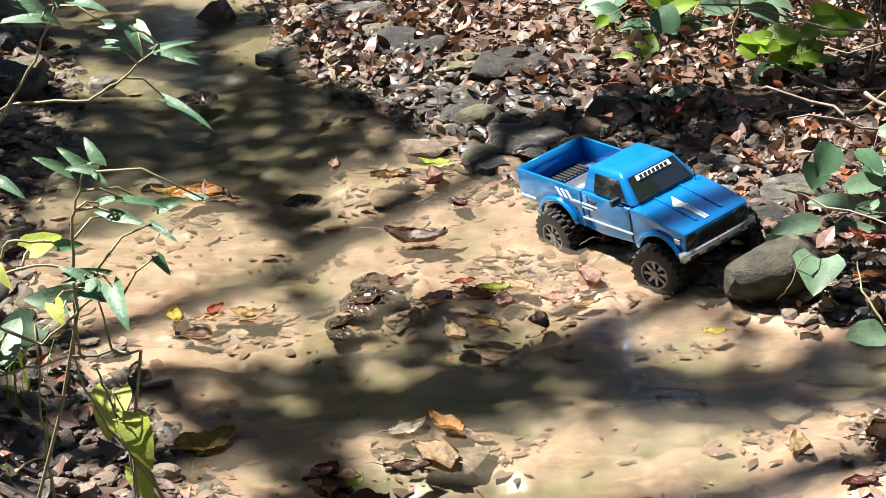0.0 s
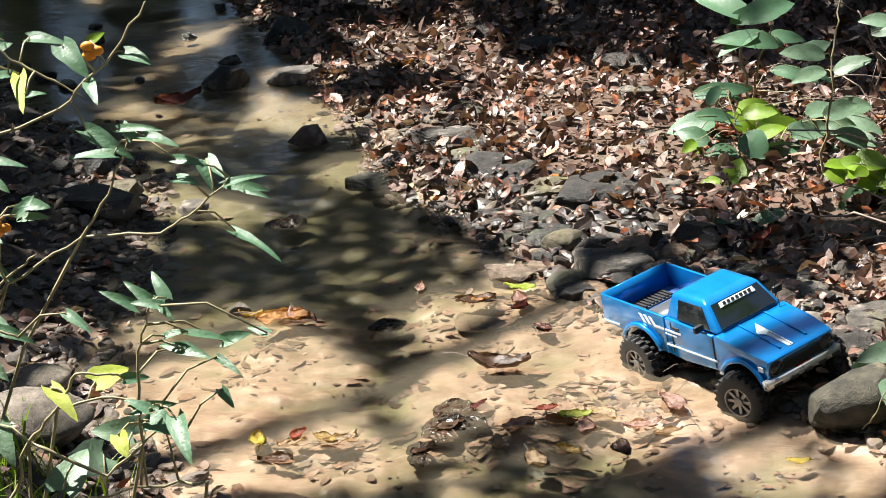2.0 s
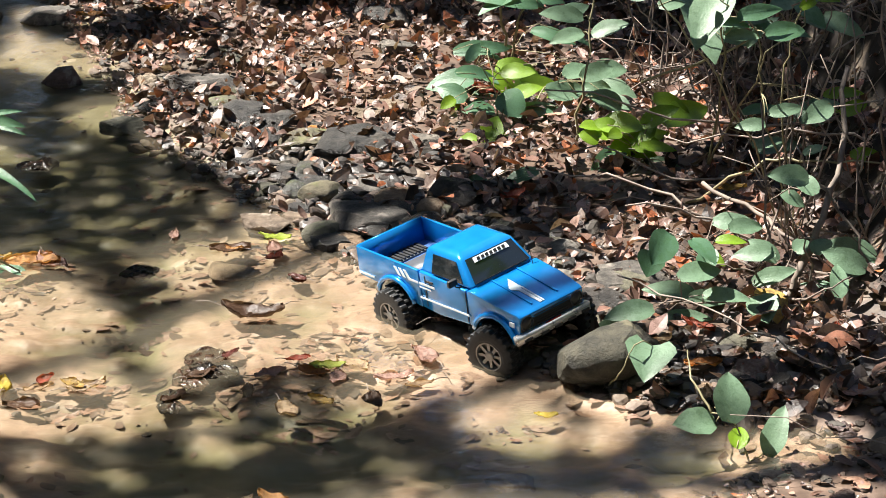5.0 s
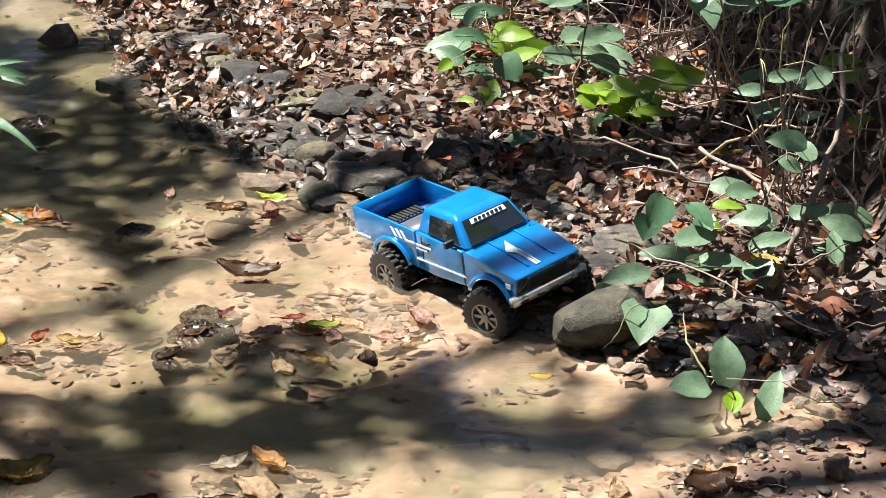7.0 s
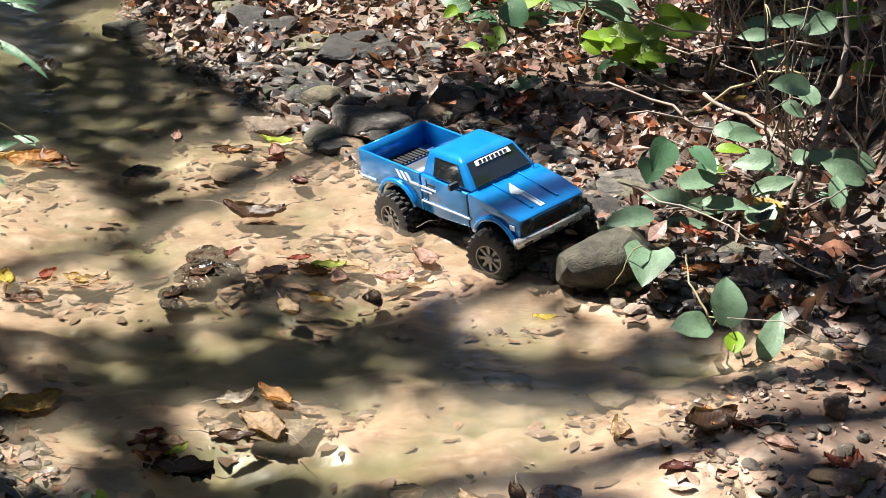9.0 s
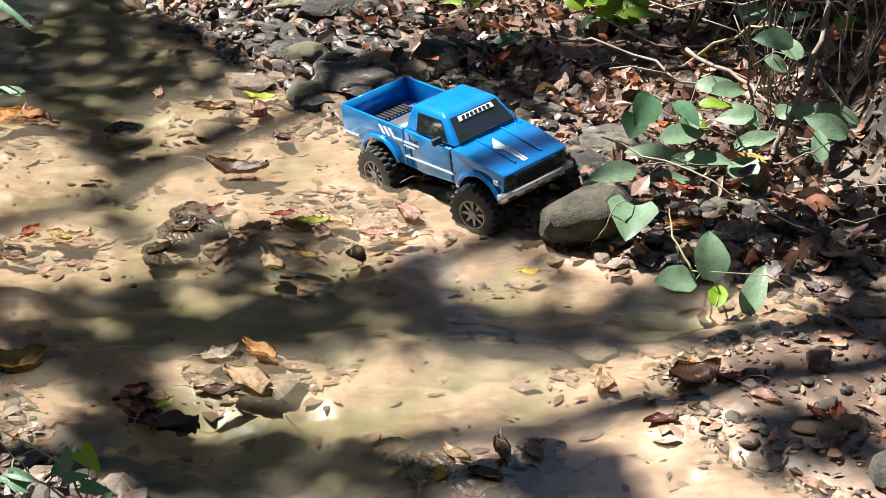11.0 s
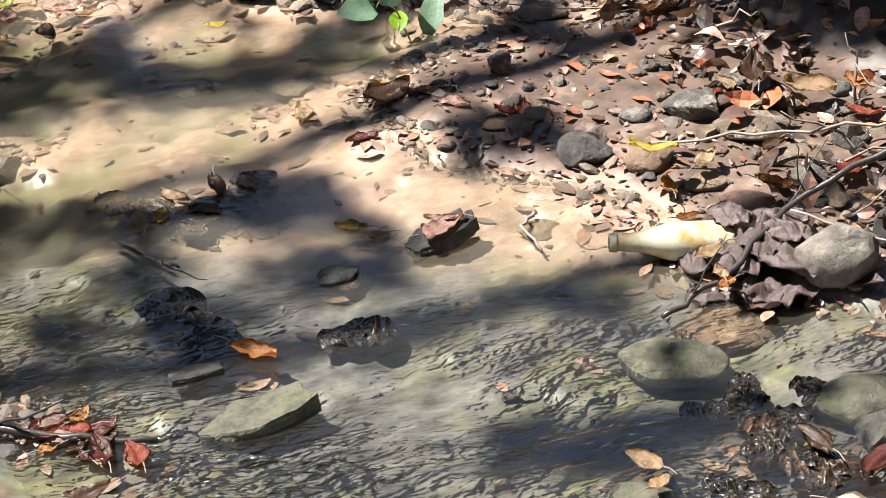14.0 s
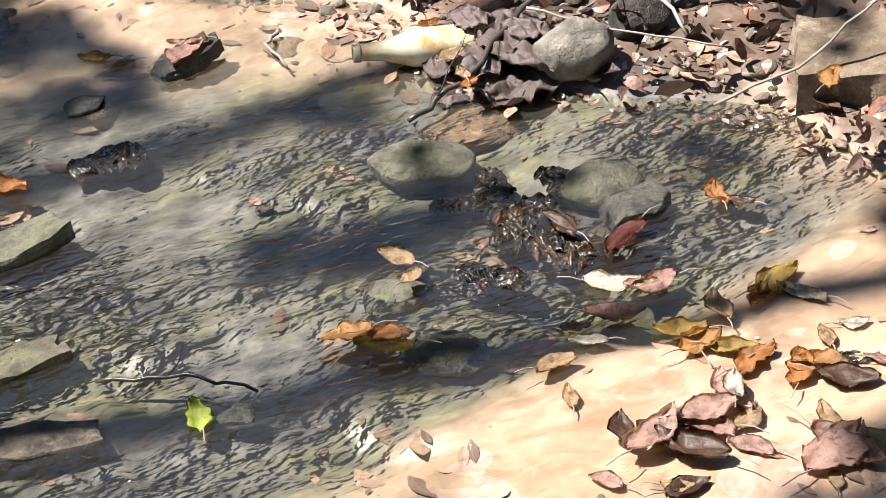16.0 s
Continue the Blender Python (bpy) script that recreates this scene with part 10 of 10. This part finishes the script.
def build_tangle():
    """Roots, dead stalks and hanging tendrils on the steep dark bank."""
    rnd = random.Random(55)

    def one(T, name, mat, r, near=False):
        x = rnd.uniform(1.3, 2.0) if near else rnd.uniform(0.98, 1.9)
        y = rnd.uniform(2.7, 3.8) if near else rnd.uniform(3.6, 5.2)
        g = land(x, y)
        a = Vector((x, y, g - 0.01))
        kind = rnd.random()
        if kind < 0.55:
            b = a + Vector((rnd.gauss(0, 0.12), rnd.gauss(-0.02, 0.08), rnd.uniform(0.15, 0.7)))
        else:
            b = a + Vector((rnd.gauss(0, 0.28), rnd.gauss(0, 0.1), rnd.uniform(-0.03, 0.22)))
        bm = bmesh.new()
        tube(bm, wander(a, b, 8, rnd.uniform(-0.04, 0.06), 0.022, rnd), r, r * 0.5, 5)
        bm.transform(Matrix.Translation(-T.matrix_world.translation))
        part(name, bm, mat, T, "", True)

    for k in range(8):
        T = thing("root_tangle", pose(1.5 + 0.1 * k, 4.2 + 0.2 * k, land(1.5 + 0.1 * k, 4.2 + 0.2 * k)), "tangle of dead stalks and pale roots on the dark bank", "roots", "bank tangles")
        for _ in range(42):
            one(T, "root", M_ROOT if rnd.random() < 0.7 else M_TWIG, rnd.uniform(0.0015, 0.0045))
    for k in range(4):
        T = thing("root_tangle", pose(1.55, 2.9 + 0.25 * k, land(1.55, 2.9 + 0.25 * k)), "mat of fine pale roots hanging on the dark bank foot", "roots", "bank tangles")
        for _ in range(36):
            one(T, "root", M_ROOT if rnd.random() < 0.75 else M_TWIG, rnd.uniform(0.001, 0.003), True)
    # the small twig heap at the end of the gravel bar
    T = thing("twig_heap", pose(1.5, 2.35, land(1.5, 2.35)), "heap of pale and dark twigs at the bank foot", "twigs")
    for _ in range(30):
        x, y = rnd.uniform(1.25, 1.9), rnd.uniform(2.0, 2.9)
        a = Vector((x, y, land(x, y) + rnd.uniform(0, 0.03)))
        b = a + Vector((rnd.gauss(0, 0.15), rnd.gauss(0, 0.12), rnd.uniform(0.0, 0.14)))
        bm = bmesh.new()
        tube(bm, wander(a, b, 6, 0.01, 0.012, rnd), rnd.uniform(0.0015, 0.004), 0.001, 5)
        bm.transform(Matrix.Translation(-T.matrix_world.translation))
        part("twig", bm, M_ROOT if rnd.random() < 0.5 else M_TWIG, T, "", True)
    # small sapling stem in the shade
    stick("sapling_stem", [(1.42, 4.15, land(1.42, 4.15) - 0.02), (1.40, 4.13, 0.55), (1.36, 4.1, 1.1), (1.37, 4.1, 1.9)], 0.016, 0.011, M_STEM, "upright greenish sapling stem on the bank", 0.01, 0, "sapling", 21)


def build_grass():
    rnd = random.Random(61)
    verts, faces = [], []
    for _ in range(900):
        x, y = rnd.gauss(-1.05, 0.16), rnd.gauss(2.85, 0.22)
        if x > left_bank(y) - 0.12:
            continue
        z = land(x, y)
        h = rnd.uniform(0.04, 0.13)
        a = rnd.uniform(0, 6.283)
        lean = Vector((rnd.gauss(0, 0.4), rnd.gauss(0, 0.4), 1)).normalized()
        s = Vector((math.cos(a), math.sin(a), 0)) * rnd.uniform(0.0012, 0.003)
        k = len(verts)
        p = Vector((x, y, z))
        m = p + lean * h * 0.55
        e = p + lean * h + Vector((lean.x, lean.y, -0.4)) * h * 0.35
        verts += [tuple(p - s), tuple(p + s), tuple(m + s * 0.8), tuple(m - s * 0.8), tuple(e)]
        faces += [(k, k + 1, k + 2, k + 3), (k + 3, k + 2, k + 4)]
    ob = data_mesh("grass", verts, faces, M_GREEN["bright"], False)
    tagged(ob, "small tuft of fresh green grass by the pale boulder", "grass", kind="stuff")


build_tangle()
build_grass()
